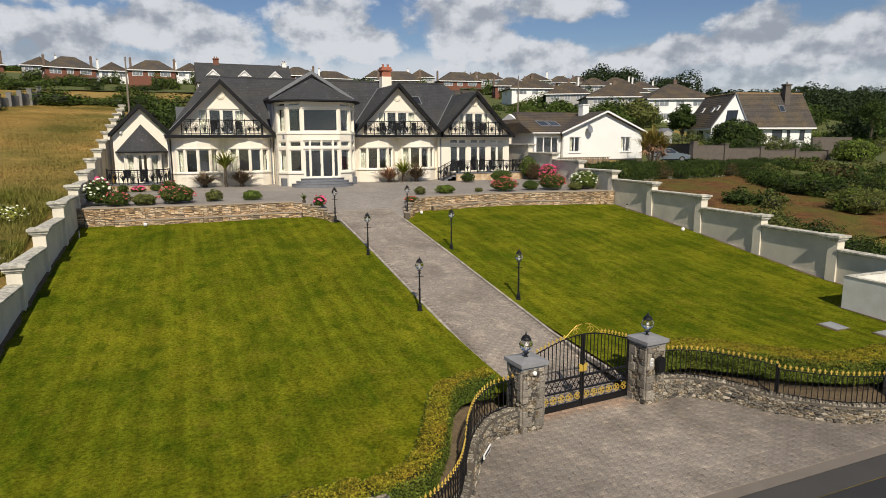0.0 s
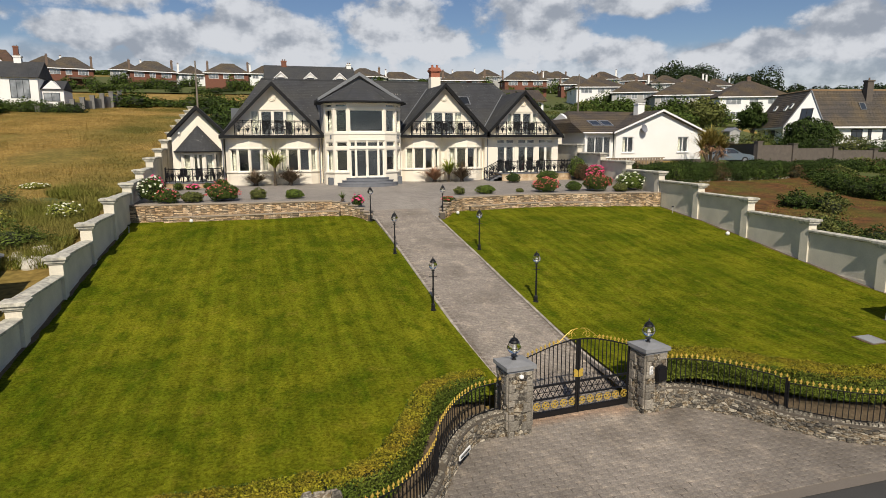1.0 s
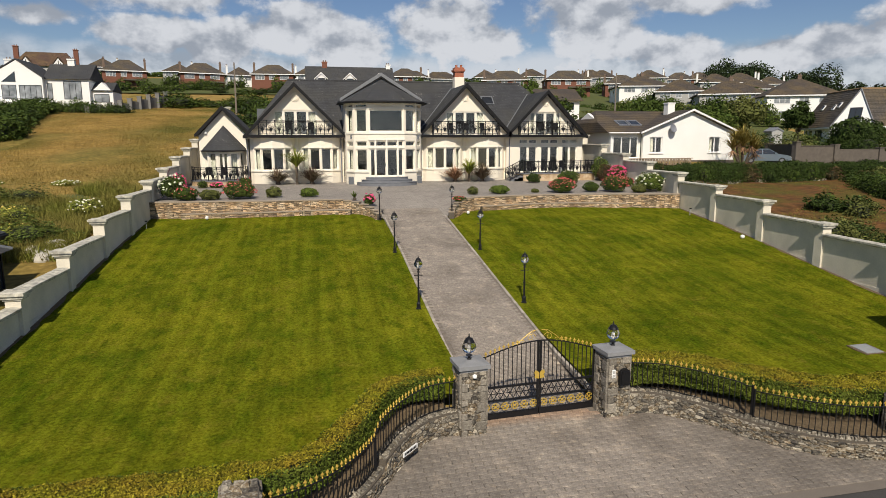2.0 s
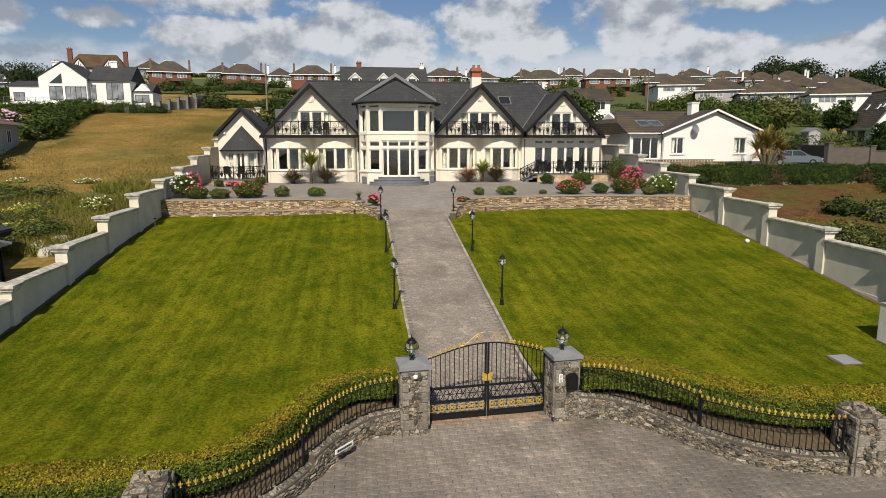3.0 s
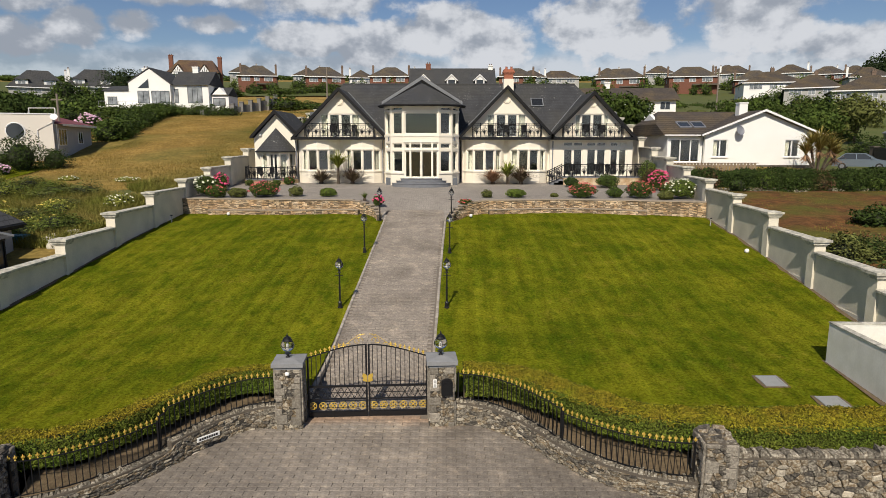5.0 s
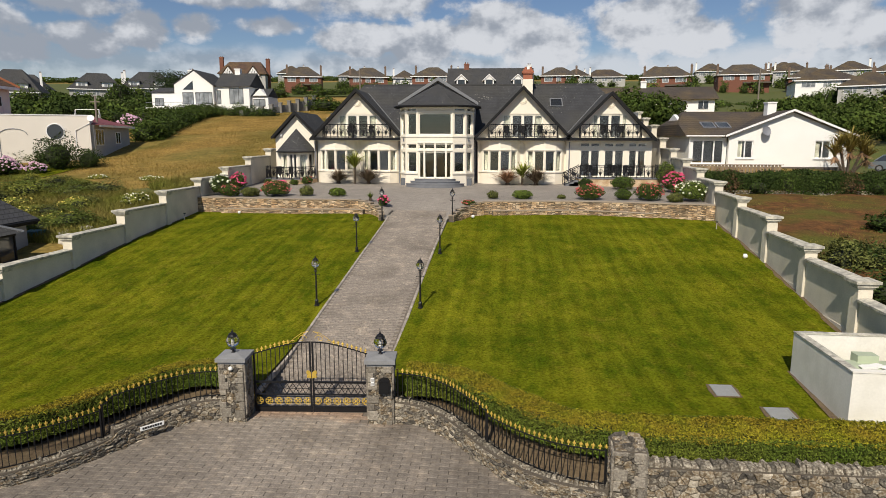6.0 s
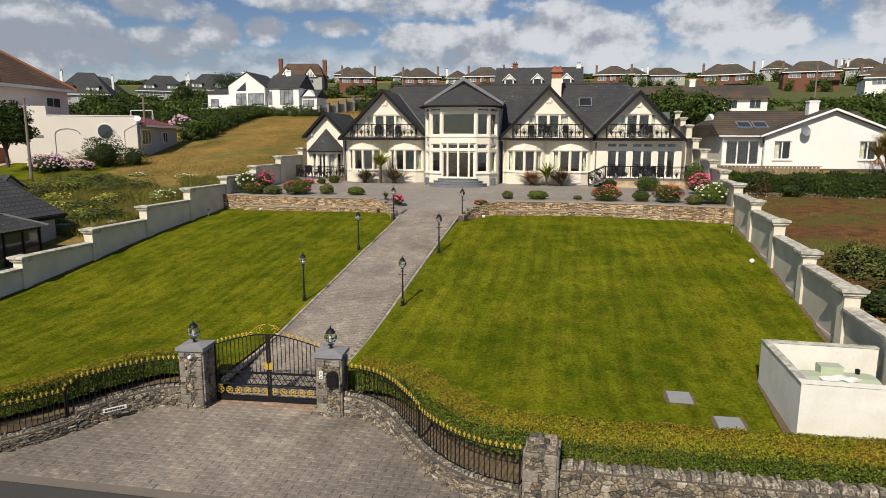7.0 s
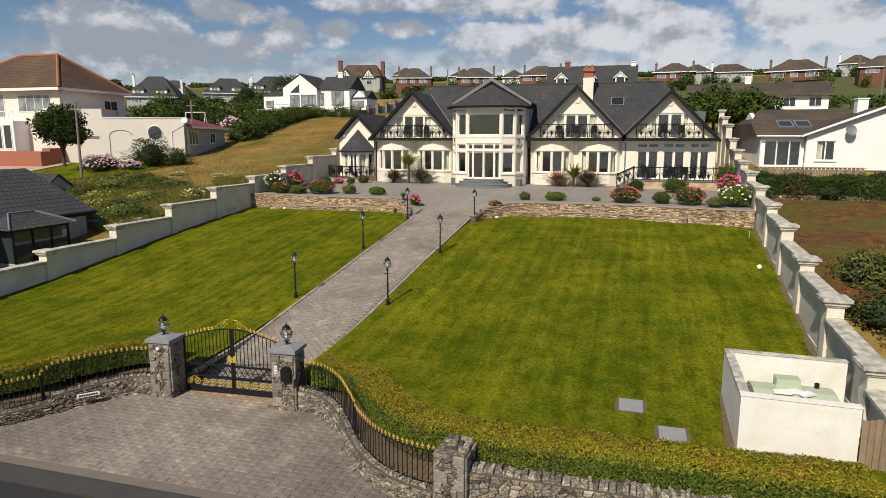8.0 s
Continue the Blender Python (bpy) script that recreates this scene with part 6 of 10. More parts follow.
# ---- clipped hedges ----
def hedge(path, width, base, top, label, seed, density=3000, leaf=0.026, mats=None, rough=1.0, foot=-0.3):
    o = thing("hedge", Matrix.Translation((*path[0], base)), label, "hedge", "clipped hedges")
    inv = o.matrix_basis.inverted()
    path = smooth_path(path, 6)
    total = length_of(path)
    rng = np.random.default_rng(seed)
    fine = along(path, total / 600)
    core = Geo()
    k = 60
    pts = [fine[min(len(fine) - 1, round(i * (len(fine) - 1) / k))] for i in range(k + 1)]
    hgt = top - base
    for i, (x, y, a) in enumerate(pts):
        nx, ny = -math.sin(a), math.cos(a)
        for u, v in ((-0.36, foot), (-0.43, hgt * 0.8), (-0.34, hgt * 0.9), (0.34, hgt * 0.9), (0.43, hgt * 0.8), (0.36, foot)):
            core.v.append(tuple(inv @ Vector((x + nx * u * width, y + ny * u * width, base + v))))
    core.f = [(6 * i + j, 6 * i + (j + 1) % 6, 6 * i + 6 + (j + 1) % 6, 6 * i + 6 + j) for i in range(k) for j in range(6)] + [(0, 1, 2, 3, 4, 5), tuple(range(6 * k, 6 * k + 6))[::-1]]
    part("inner_foliage", core, CORE_SHADE, o)
    for name, mat, share in (("side_foliage", mats[0] if mats else HEDGE_GREEN, hgt * 2), ("new_growth", mats[1] if mats else HEDGE_GOLD, width * 1.15)):
        n = int(total * share * density)
        idx = rng.integers(0, len(fine), n)
        F = np.array(fine)[idx]
        F[:, :2] += rng.uniform(-0.05, 0.05, (n, 2))
        nx, ny = -np.sin(F[:, 2]), np.cos(F[:, 2])
        wob = rough * (0.03 * np.sin(idx * 0.11) + 0.03 * np.sin(idx * 0.037 + 1))
        if name == "side_foliage":
            sd = rng.choice([-1, 1], n)
            off = sd * (width / 2 + wob * 0.6 + rng.normal(0, 0.025 * rough, n))
            z = base + rng.uniform(0.1, 0.98, n) * hgt
            N = np.stack([nx * sd, ny * sd, np.full(n, 0.3)], 1)
        else:
            off = rng.uniform(-0.54, 0.54, n) * width
            edge = np.maximum(0, np.abs(off) / width - 0.4) * 1.0
            z = top + wob * 0.7 - edge * 0.6 + rng.normal(0, 0.022 * rough, n)
            N = np.stack([nx * off * 0.6, ny * off * 0.6, np.ones(n)], 1)
        P = np.stack([F[:, 0] + nx * off, F[:, 1] + ny * off, z], 1) - np.array(o.matrix_basis.translation)
        g = leaf_geo(P, N, leaf, seed, 0.55)
        tagged(part(name, g, mat, o), kind="stuff")
    return o


railing_hedges = [hedge(HEDGE_R, 0.9, 0.74, 1.49, "clipped hedge with golden new growth along the railings", 41, foot=0.05),
                  hedge(HEDGE_L, 0.5, 0.68, 1.42, "clipped hedge with golden new growth along the railings", 42, foot=0.05)]
for o, line in zip(railing_hedges, (HEDGE_R, HEDGE_L)):
    inv = o.matrix_basis.inverted()
    for j, (x, y, _) in enumerate(along(smooth_path(line, 6), 0.55)):
        path = [(0, 0, -0.1), (0.03 * math.sin(j), 0.03 * math.cos(j * 2.0), 0.2), (0.06 * math.sin(j * 1.7), 0.05, 0.5)]
        part("stem", Geo().tube(path, [0.028, 0.02, 0.014], 5), BARK, o, at=inv @ Matrix.Translation((x, y, 0.5)))
hedge([(8.5, -2.34), (11, -2.34), (14, -2.32), (16.35, -2.3)], 1.16, 0.7, 1.47, "clipped hedge with golden new growth behind the stone wall", 43)
hedge([(-7.25, -3.25), (-10, -3.3), (-13, -3.3), (-16, -3.3)], 1.0, 0.6, 1.34, "clipped hedge with golden new growth behind the stone wall", 44)


def bed(front, hedge_line, z, label):
    """Bare soil between the railings and the hedge."""
    a, b = smooth_path(front, 4), smooth_path(hedge_line, 4)
    n = 30
    A, B = along(a, length_of(a) / n), along(b, length_of(b) / n)
    g = Geo()
    m = min(len(A), len(B), n)
    for i in range(m):
        for k in range(5):
            s = k / 4
            x, y = A[i][0] + (B[i][0] - A[i][0]) * s, A[i][1] + (B[i][1] - A[i][1]) * s
            g.v.append((x, y, z + 0.16 * s + 0.04 * noise.noise((x * 3, y * 3, 0))))
    g.f = [(5 * i + k, 5 * i + k + 1, 5 * i + 6 + k, 5 * i + 5 + k) for i in range(m - 1) for k in range(4)]
    setting("soil_bed", g, SOIL, label, "flower bed", True)


bed(FRONT_R, HEDGE_R, 0.46, "bare brown soil between the railings and the hedge")
bed(FRONT_L, HEDGE_L, 0.4, "bare brown soil between the railings and the hedge")

# ---- terrace walls of thin warm stone ----
SLIP = WARM_STONE[0]
COPING = material("terrace_coping", (0.36, 0.30, 0.23), 0.9, second=(0.25, 0.20, 0.145), scale=5, amount=0.7, fine_amount=0.2)


def terrace_wall(line, end_s, label, seed, ledge):
    """line: from the drive outwards; the wall's top falls over the first metres."""
    w = thing("terrace_wall", Matrix.Translation((*line[-1], 3.3)), label, "stone wall", "terrace walls")
    inv = w.matrix_basis.inverted()
    path = smooth_path(line, 6)
    total = length_of(path)
    n = round(total / 0.5)
    pts = along(path, total / n)[:n] + [(*path[-1], 0)]
    core, slips, cop, led = Geo(), Geo(), Geo(), Geo()
    r = random.Random(seed)
    outward = line[-1][0] > line[0][0]
    for i in range(n):
        (ax, ay, _), (bx, by, _) = pts[i], pts[i + 1]
        if not outward:
            (ax, ay), (bx, by) = (bx, by), (ax, ay)
        ln, a = math.hypot(bx - ax, by - ay), math.atan2(by - ay, bx - ax)
        s = (i + 0.5) / n * total
        top = lerp_table([(0, 3.38), (2.4, 4.02), (3.2, 4.1), (40, 4.1)], s)
        base = lawn_z((ax + bx) / 2, (ay + by) / 2 - 0.3) - 0.1
        m = inv @ Matrix.Translation((ax, ay, 0)) @ Matrix.Rotation(a, 4, "Z")
        core.box(-0.02, ln + 0.02, 0.0, 0.3, base - 0.3, top - 0.05, m)
        cop.box(-0.01, ln + 0.01, -0.06, 0.34, top - 0.05, top + r.uniform(-0.004, 0.012), m)
        faces = [(0.0, base, top - 0.06)]
        if ledge[0] < s < ledge[1]:
            led.box(-0.02, ln + 0.02, -0.28, 0.0, base - 0.3, base + 0.36, m)
            cop.box(-0.01, ln + 0.01, -0.34, 0.0, base + 0.36, base + 0.41, m)
            faces = [(-0.28, base, base + 0.36), (0.0, base + 0.41, top - 0.06)]
        for yf, z0, z1 in faces:
            stone_courses(w, m @ Matrix.Translation((0, yf, z0)), ln, z1 - z0, seed * 100 + i, (0.045, 0.085), (0.12, 0.4), 0.03, joined=slips)
    part("core", core, MORTAR, w)
    if led.v:
        part("ledge", led, MORTAR, w)
    part("coping", cop, COPING, w, "thin dark coping slabs")
    tagged(part("stone_slips", slips, SLIP, w, "thin warm brown and buff stone courses"), kind="stuff")


terrace_wall(RET_R, 0, "dry-laid warm brown stone terrace wall above the lawn", 51, (3.6, 13.5))
terrace_wall(RET_L, 0, "dry-laid warm brown stone terrace wall above the lawn", 52, (2.6, 12.5))

def wall_strip(name, x_at, w0, w1, label):
    """Bare soil (east) or painted wall shade (west) along a garden wall's foot, with a ragged inner edge."""
    g = Geo()
    rows = steps(2.0, 22.6, 0.22)
    for i, y in enumerate(rows):
        a, b = x_at(y) + w0, x_at(y) + w1 * (1 + 0.5 * noise.noise((y * 1.3, w1, 0)))
        g.v += [(a, y, lawn_z(a, y) + 0.022), (b, y, lawn_z(b, y) + 0.02)]
    g.f = [(2 * i, 2 * i + 1, 2 * i + 3, 2 * i + 2)[::1 if w1 > w0 else -1] for i in range(len(rows) - 1)]
    return setting(name, g, SOIL, label, "soil")


wall_strip("soil_strip_east", right_wall_x, -0.1, -0.3, "soil-brown strip at the foot of the garden wall")
# soil-coloured strip laid where the west wall's shadow darkens the lawn
wall_strip("soil_strip_west", left_wall_x, 0.1, 0.3, "soil-brown strip at the foot of the garden wall")
g = Geo().add([(13.95, -0.6, lawn_z(13.95, -0.6) + 0.02), (14.26, -0.6, lawn_z(14.2, -0.6) + 0.02), (14.5, 3.1, lawn_z(14.4, 3.1) + 0.02), (14.27, 3.1, lawn_z(14.2, 3.1) + 0.02)], [(0, 1, 2, 3)])
setting("soil_strip_store", g, SOIL, "bare brown soil beside the store's wall", "soil")

# ---- things on the lawn ----
COVER = material("grey_concrete_cover", (0.27, 0.28, 0.28), 0.85, scale=4, amount=0.5, fine_amount=0.15)
for x, y, sx, sy in ((11.83, 1.5, 1.05, 0.82), (12.82, 0.1, 1.08, 0.84)):
    o = thing("access_cover", Matrix.Translation((x, y, lawn_z(x, y))) @ Matrix.Rotation(radians(4), 4, "X") @ Matrix.Diagonal((sx, sy, 1, 1)), "square grey access cover set in the lawn", "access cover", "access covers")
    part("soil_edge", Geo().prism([(-0.38, -0.5), (0.36, -0.48), (0.4, 0.1), (0.35, 0.5), (-0.1, 0.46), (-0.36, 0.5), (-0.41, 0.0)], -0.04, 0.024, "z"), SOIL, o)
    part("frame", Geo().box(-0.3, 0.3, -0.42, -0.37, 0, 0.045).box(-0.3, 0.3, 0.37, 0.42, 0, 0.045).box(-0.3, -0.25, -0.37, 0.37, 0, 0.045).box(0.25, 0.3, -0.37, 0.37, 0, 0.045), COVER, o)
    part("plate", Geo().box(-0.25, 0.25, -0.37, 0.37, -0.02, 0.035), COVER, o)
o = thing("garden_ball_light", Matrix.Translation((17.4, 15.0, lawn_z(17.4, 15.0))), "white ball on the lawn beside the wall", "garden light")
part("globe", Geo().lathe([(0.04, 0.0), (0.10, 0.05), (0.115, 0.115), (0.095, 0.185), (0.03, 0.225)], 12), WHITE_RENDER, o, "", True)
for x, y in ((-11.6, 24.5), (3.9, 23.1)):
    o = thing("garden_spotlight", Matrix.Translation((x, y - 0.35, lawn_z(x, y))), "small white spotlight at the foot of the stone wall", "garden light", "wall spotlights")
    part("head", Geo().lathe([(0.05, 0.02), (0.1, 0.07), (0.1, 0.16), (0.04, 0.2)], 8), WHITE_RENDER, o)
    part("spike", Geo().tube([(0, 0, -0.1), (0, 0, 0.05)], 0.02, 5), IRON, o)
for x, y in ((-14.6, 22.6), (17.9, 20.7)):
    o = thing("stand_pipe", Matrix.Translation((x, y, lawn_z(x, y) - 0.02)), "small grey plastic pipe standing by the garden wall", "pipe", "stand pipes")
    part("pipe", Geo().tube([(0, 0, 0), (0.02, 0, 0.45)], 0.02, 6), GREY_RENDER, o)
    part("tap", Geo().box(-0.04, 0.08, -0.03, 0.03, 0.42, 0.48), IRON, o)

# ---- oil tank store ----
STORE_WHITE = material("stained_white_render", (0.80, 0.785, 0.73), 0.92, second=(0.70, 0.675, 0.60), scale=1.2, amount=0.6, fine=15, fine_amount=0.05, bump=0.2, bump_scale=45, third=(0.55, 0.54, 0.47), third_scale=1.8, third_amount=0.3)
lean = Matrix.Identity(4)
lean[0][1] = 0.068
st = thing("tank_store", Matrix.Translation((14.2, -0.45, 0.5)) @ lean, "open-topped white rendered store for an oil tank", "store")
zt = 1.665
for b in ((0, 2.44, 0, 0.18), (0, 0.18, 0.18, 3.25), (0, 3.0, 3.25, 3.43)):
    part("wall", Geo().box(*b, -0.6, zt), STORE_WHITE, st)
part("coping", Geo().box(-0.02, 2.46, -0.02, 0.2, zt, zt + 0.035), STORE_WHITE, st)
for b in ((-0.02, 0.2, 0.2, 3.23), (-0.02, 3.0, 3.23, 3.45)):
    part("coping", Geo().box(*b, zt, zt + 0.035), CAP_CREAM, st, "grey lichened coping")
tank = thing("oil_tank", Matrix.Translation((15.7, 1.35, 0.5)), "pale green plastic oil tank inside the store", "oil tank")
TANK = material("pale_green_plastic", (0.44, 0.50, 0.36), 0.5, second=(0.38, 0.44, 0.32), scale=3, amount=0.5, fine_amount=0.04)
prof = [(-0.55, 0.0), (0.55, 0.0), (0.6, 0.15), (0.6, 1.05), (0.5, 1.22), (0.2, 1.3), (-0.2, 1.3), (-0.5, 1.22), (-0.6, 1.05), (-0.6, 0.15)]
part("body", Geo().prism(prof, -0.95, 0.95, "x"), TANK, tank)
part("cap", Geo().lathe([(0.05, 1.26), (0.06, 1.32), (0.06, 1.42), (0.02, 1.44)], 10, (0.6, 0.2, 0)), IRON, tank)
part("box_housing", Geo().box(-0.36, 0.2, 0.05, 0.42, 1.26, 1.5), TANK, tank)
part("feed_pipe", Geo().tube([(-0.95, 0.2, 1.2), (-1.15, 0.25, 1.28), (-1.15, 0.3, 0.6)], 0.03, 6), PLASTIC_GREY, tank)
for i in range(3):
    o = thing("paper_sack", Matrix.Translation((15.4 + i * 0.28, 1.0 + 0.1 * (i % 2), 1.79)) @ Matrix.Rotation(0.3 * i, 4, "Z"), "white sack lying on the tank", "sack", "sacks on the tank")
    part("sack", Geo().prism([(-0.2, 0), (0.2, 0), (0.22, 0.04), (0.1, 0.07), (-0.12, 0.06), (-0.21, 0.03)], -0.1, 0.1, "y"), WHITE_RENDER, o)
WEATHERED = material("weathered_timber", (0.27, 0.20, 0.13), 0.9, second=(0.17, 0.13, 0.09), scale=4, amount=0.8, fine=30, fine_amount=0.2, stretch=(1, 1, 0.15), obj=0.25)
tf = thing("timber_fence", Matrix.Translation((16.72, -0.4, 0.4)), "weathered vertical-board timber fence beside the store", "fence")
for i in range(5):
    part("board", Geo().box(i * 0.135, i * 0.135 + 0.125, 0, 0.022, 0, 1.45 + 0.03 * ((i * 7) % 3)), WEATHERED, tf)
for z in (0.35, 1.15):
    part("rail", Geo().box(0, 0.67, 0.022, 0.07, z, z + 0.09), WEATHERED, tf)

# ---- terrace planting ----
TZ = lambda x, y: terrace_z(x, y)
for i, (x, y, w, h, mat, lab, fl, nf) in enumerate([
        (5.1, 26.1, 0.75, 0.55, SHRUB_OLIVE, "rounded clipped olive-green bush on the terrace edge", "", 0),
        (7.1, 26.4, 1.3, 0.6, SHRUB_LIGHT, "low rounded green bush on the terrace edge", "", 0),
        (9.7, 26.6, 0.55, 0.3, SHRUB_OLIVE, "small olive-green cushion plant on the terrace edge", "", 0),
        (11.5, 26.2, 1.75, 1.0, SHRUB_GREEN, "rounded rose bush with red flowers on the terrace", "red", 150),
        (13.7, 26.2, 1.05, 0.75, SHRUB_GREEN, "clipped dark green box ball on the terrace", "", 0),
        (15.3, 25.9, 1.75, 1.15, SHRUB_GREEN, "rounded rose bush with red flowers on the terrace", "red", 150),
        (12.3, 33.9, 1.1, 0.8, SHRUB_DARK, "clipped dark green bush before the patio", "", 0),
        (15.0, 33.2, 1.7, 1.05, SHRUB_GREEN, "broad clipped green dome before the patio", "", 0),
        (17.9, 25.6, 1.9, 1.35, SHRUB_LIGHT, "large hydrangea with cream flower heads by the wall", "white", 90),
        (16.7, 25.0, 1.0, 0.6, SHRUB_OLIVE, "low green cushion beside the hydrangea", "", 0),
        (18.3, 31.2, 1.4, 1.5, SHRUB_GREEN, "crimson hydrangea in full flower on the terrace", "pink", 170),
        (18.1, 29.2, 0.9, 0.75, SHRUB_GREEN, "small hydrangea with pink flowers by the wall", "red", 60),
        (18.75, 35.1, 1.5, 2.1, SHRUB_LIGHT, "tall golden-green shrub beside the patio", "", 0),
        (18.8, 34.2, 1.4, 1.5, SHRUB_RED, "dark red leaved shrub beside the patio", "", 0),
        (-14.0, 27.0, 1.5, 1.45, SHRUB_GREEN, "large hydrangea with cream flower heads by the wall", "white", 70),
        (-14.3, 30.8, 1.2, 1.3, SHRUB_GREEN, "crimson hydrangea in full flower on the terrace", "pink", 130),
        (-13.0, 26.2, 1.35, 0.85, SHRUB_GREEN, "rounded bush with red flowers on the terrace edge", "red", 70),
        (-11.65, 26.3, 1.25, 0.65, SHRUB_OLIVE, "rounded clipped olive-green bush on the terrace edge", "", 0),
        (-9.9, 26.6, 1.9, 1.05, SHRUB_GREEN, "rounded rose bush with red flowers on the terrace", "red", 170),
        (-7.85, 27.0, 1.0, 0.7, SHRUB_OLIVE, "rounded clipped olive-green bush on the terrace edge", "", 0),
        (-5.65, 26.9, 1.15, 0.6, SHRUB_LIGHT, "low rounded green bush on the terrace edge", "", 0),
        (-13.2, 34.3, 0.7, 0.55, SHRUB_GREEN, "small round green bush before the patio", "", 0),
        (-12.3, 34.6, 0.9, 0.4, SHRUB_GREEN, "low red-flowered bedding before the patio", "pink", 60),
        (-11.2, 34.7, 0.7, 0.5, SHRUB_GREEN, "small round green bush before the patio", "", 0),
        (-10.3, 35.4, 0.9, 0.7, SHRUB_GREEN, "small green bush with red flowers beside the patio", "red", 25),
        (3.6, 23.75, 0.8, 0.35, SHRUB_GREEN, "low red-flowered plant on the wall's end", "red", 40),
        (-2.0, 24.5, 0.7, 0.75, SHRUB_GREEN, "fuchsia with crimson flowers beside the drive", "pink", 45)]):
    bush(x, y, TZ(x, y) - 0.03, w, h, mat, lab, 100 + i, 0.05 if w > 0.8 else 0.04, int(700 * w * w + 500), fl, int(nf * 0.65), 0.075 if fl in ("white", "pink") else 0.05, group="terrace bushes" if not fl else "flowering terrace bushes")
PHORM_BROWN = leaf_material("bronze_flax_leaves", (0.30, 0.16, 0.10), (0.36, 0.24, 0.13))
PHORM_DARK = leaf_material("dark_flax_leaves", (0.13, 0.085, 0.065), (0.20, 0.17, 0.09))
PALM_GREEN = leaf_material("palm_leaves", (0.17, 0.22, 0.03), (0.27, 0.27, 0.05))
for i, (x, y, mat, s, lab) in enumerate([(6.3, 36.2, PHORM_BROWN, 1.0, "bronze spiky flax plant against the house wall"), (8.6, 36.1, PHORM_DARK, 1.15, "dark spiky flax plant against the house wall"),
                                         (-7.9, 36.4, PHORM_DARK, 0.95, "dark spiky flax plant against the house wall"), (-5.3, 36.3, PHORM_DARK, 1.1, "dark spiky flax plant against the house wall")]):
    o = thing("flax_plant", Matrix.Translation((x, y, TZ(x, y))), lab, "plant", "flax plants")
    tagged(part("leaves", blades(320, 60 + i, 1.5 * s, 0.085, 1.35, ""), mat, o), kind="stuff")
    part("root", Geo().lathe([(0.18, -0.05), (0.2, 0.1), (0.08, 0.25)], 8), BARK, o)


def palm(x, y, z, trunk_h, frond, n, label, seed, heads=((0, 0, 0),), name="palm", dead=0, mat=None):
    o = thing(name, Matrix.Translation((x, y, z)), label, "palm")
    r = random.Random(seed)
    for k, (hx, hy, hz) in enumerate(heads):
        top = Vector((hx, hy, trunk_h + hz))
        part("trunk", Geo().tube([(0, 0, -0.2), (hx * 0.4, hy * 0.4, trunk_h * 0.5), top], [0.13, 0.1, 0.1], 8), BARK, o)
        g = blades(n, seed + k, frond, 0.085, 1.2, "")
        g.v = [(a + top.x, b + top.y, c * 0.9 + top.z - 0.1) for a, b, c in g.v]
        tagged(part("fronds", g, mat or PALM_GREEN, o), kind="stuff")
        if dead:
            g = blades(dead, seed + k + 50, frond * 0.9, 0.05, 1.0, "")
            g.v = [(a * 1.1 + top.x, b * 1.1 + top.y, -c * 0.55 + top.z) for a, b, c in g.v]
            tagged(part("dry_fronds", g, PHORM_BROWN, o), kind="stuff")
    return o


palm(-6.45, 36.2, 4.32, 1.35, 2.0, 170, "small green palm against the house wall", 71)
palm(7.5, 36.2, 4.32, 0.6, 1.8, 140, "low green palm against the house wall", 72)
bl = blades(60, 75, 0.6, 0.05, 0.9, "")
o = thing("yucca", Matrix.Translation((-2.9, 24.7, 4.05)), "yellow-green spiky plant on the terrace wall", "plant")
tagged(part("leaves", bl, SHRUB_LIGHT, o), kind="stuff")
part("root", Geo().lathe([(0.1, -0.05), (0.12, 0.05), (0.05, 0.15)], 8), BARK, o)
# balcony and patio chairs
def chair(x, y, z, turn):
    o = thing("garden_chair", Matrix.Translation((x, y, z)) @ Matrix.Rotation(turn, 4, "Z"), "dark garden chair beside the iron railing", "chair", "dark garden chairs")
    part("seat", Geo().box(-0.25, 0.25, -0.24, 0.24, 0.42, 0.46), BLACK_PAINT, o)
    part("backrest", Geo().prism([(-0.24, 0.46), (0.24, 0.46), (0.26, 0.95), (0.15, 1.02), (-0.15, 1.02), (-0.26, 0.95)], 0.22, 0.26, "y"), BLACK_PAINT, o)
    for sx in (-0.22, 0.22):
        for sy in (-0.2, 0.22):
            part("leg", Geo().tube([(sx, sy, 0), (sx * 0.9, sy * 0.95, 0.43)], 0.018, 5), BLACK_PAINT, o)
        part("armrest", Geo().tube([(sx * 1.1, -0.2, 0.46), (sx * 1.15, -0.22, 0.66), (sx * 1.12, 0.22, 0.68)], 0.018, 5), BLACK_PAINT, o)
    return o


for x, y, z, a in ((-6.9, 37.12, 8.14, 0.3), (-5.3, 37.12, 8.14, -0.4), (6.2, 37.12, 8.14, 0.3), (7.4, 37.12, 8.14, -0.2), (9.0, 37.12, 8.14, 0.4), (14.2, 37.12, 8.14, 0.1), (15.4, 37.12, 8.14, -0.3),
                   (-12.9, 36.3, 4.71, 0.4), (-12.0, 36.0, 4.71, -0.5), (-11.2, 36.5, 4.71, -1.2), (13.0, 36.6, 4.94, 0.2), (14.8, 36.4, 4.94, -0.6), (16.0, 36.6, 4.94, 0.5)):
    chair(x, y, z, a)

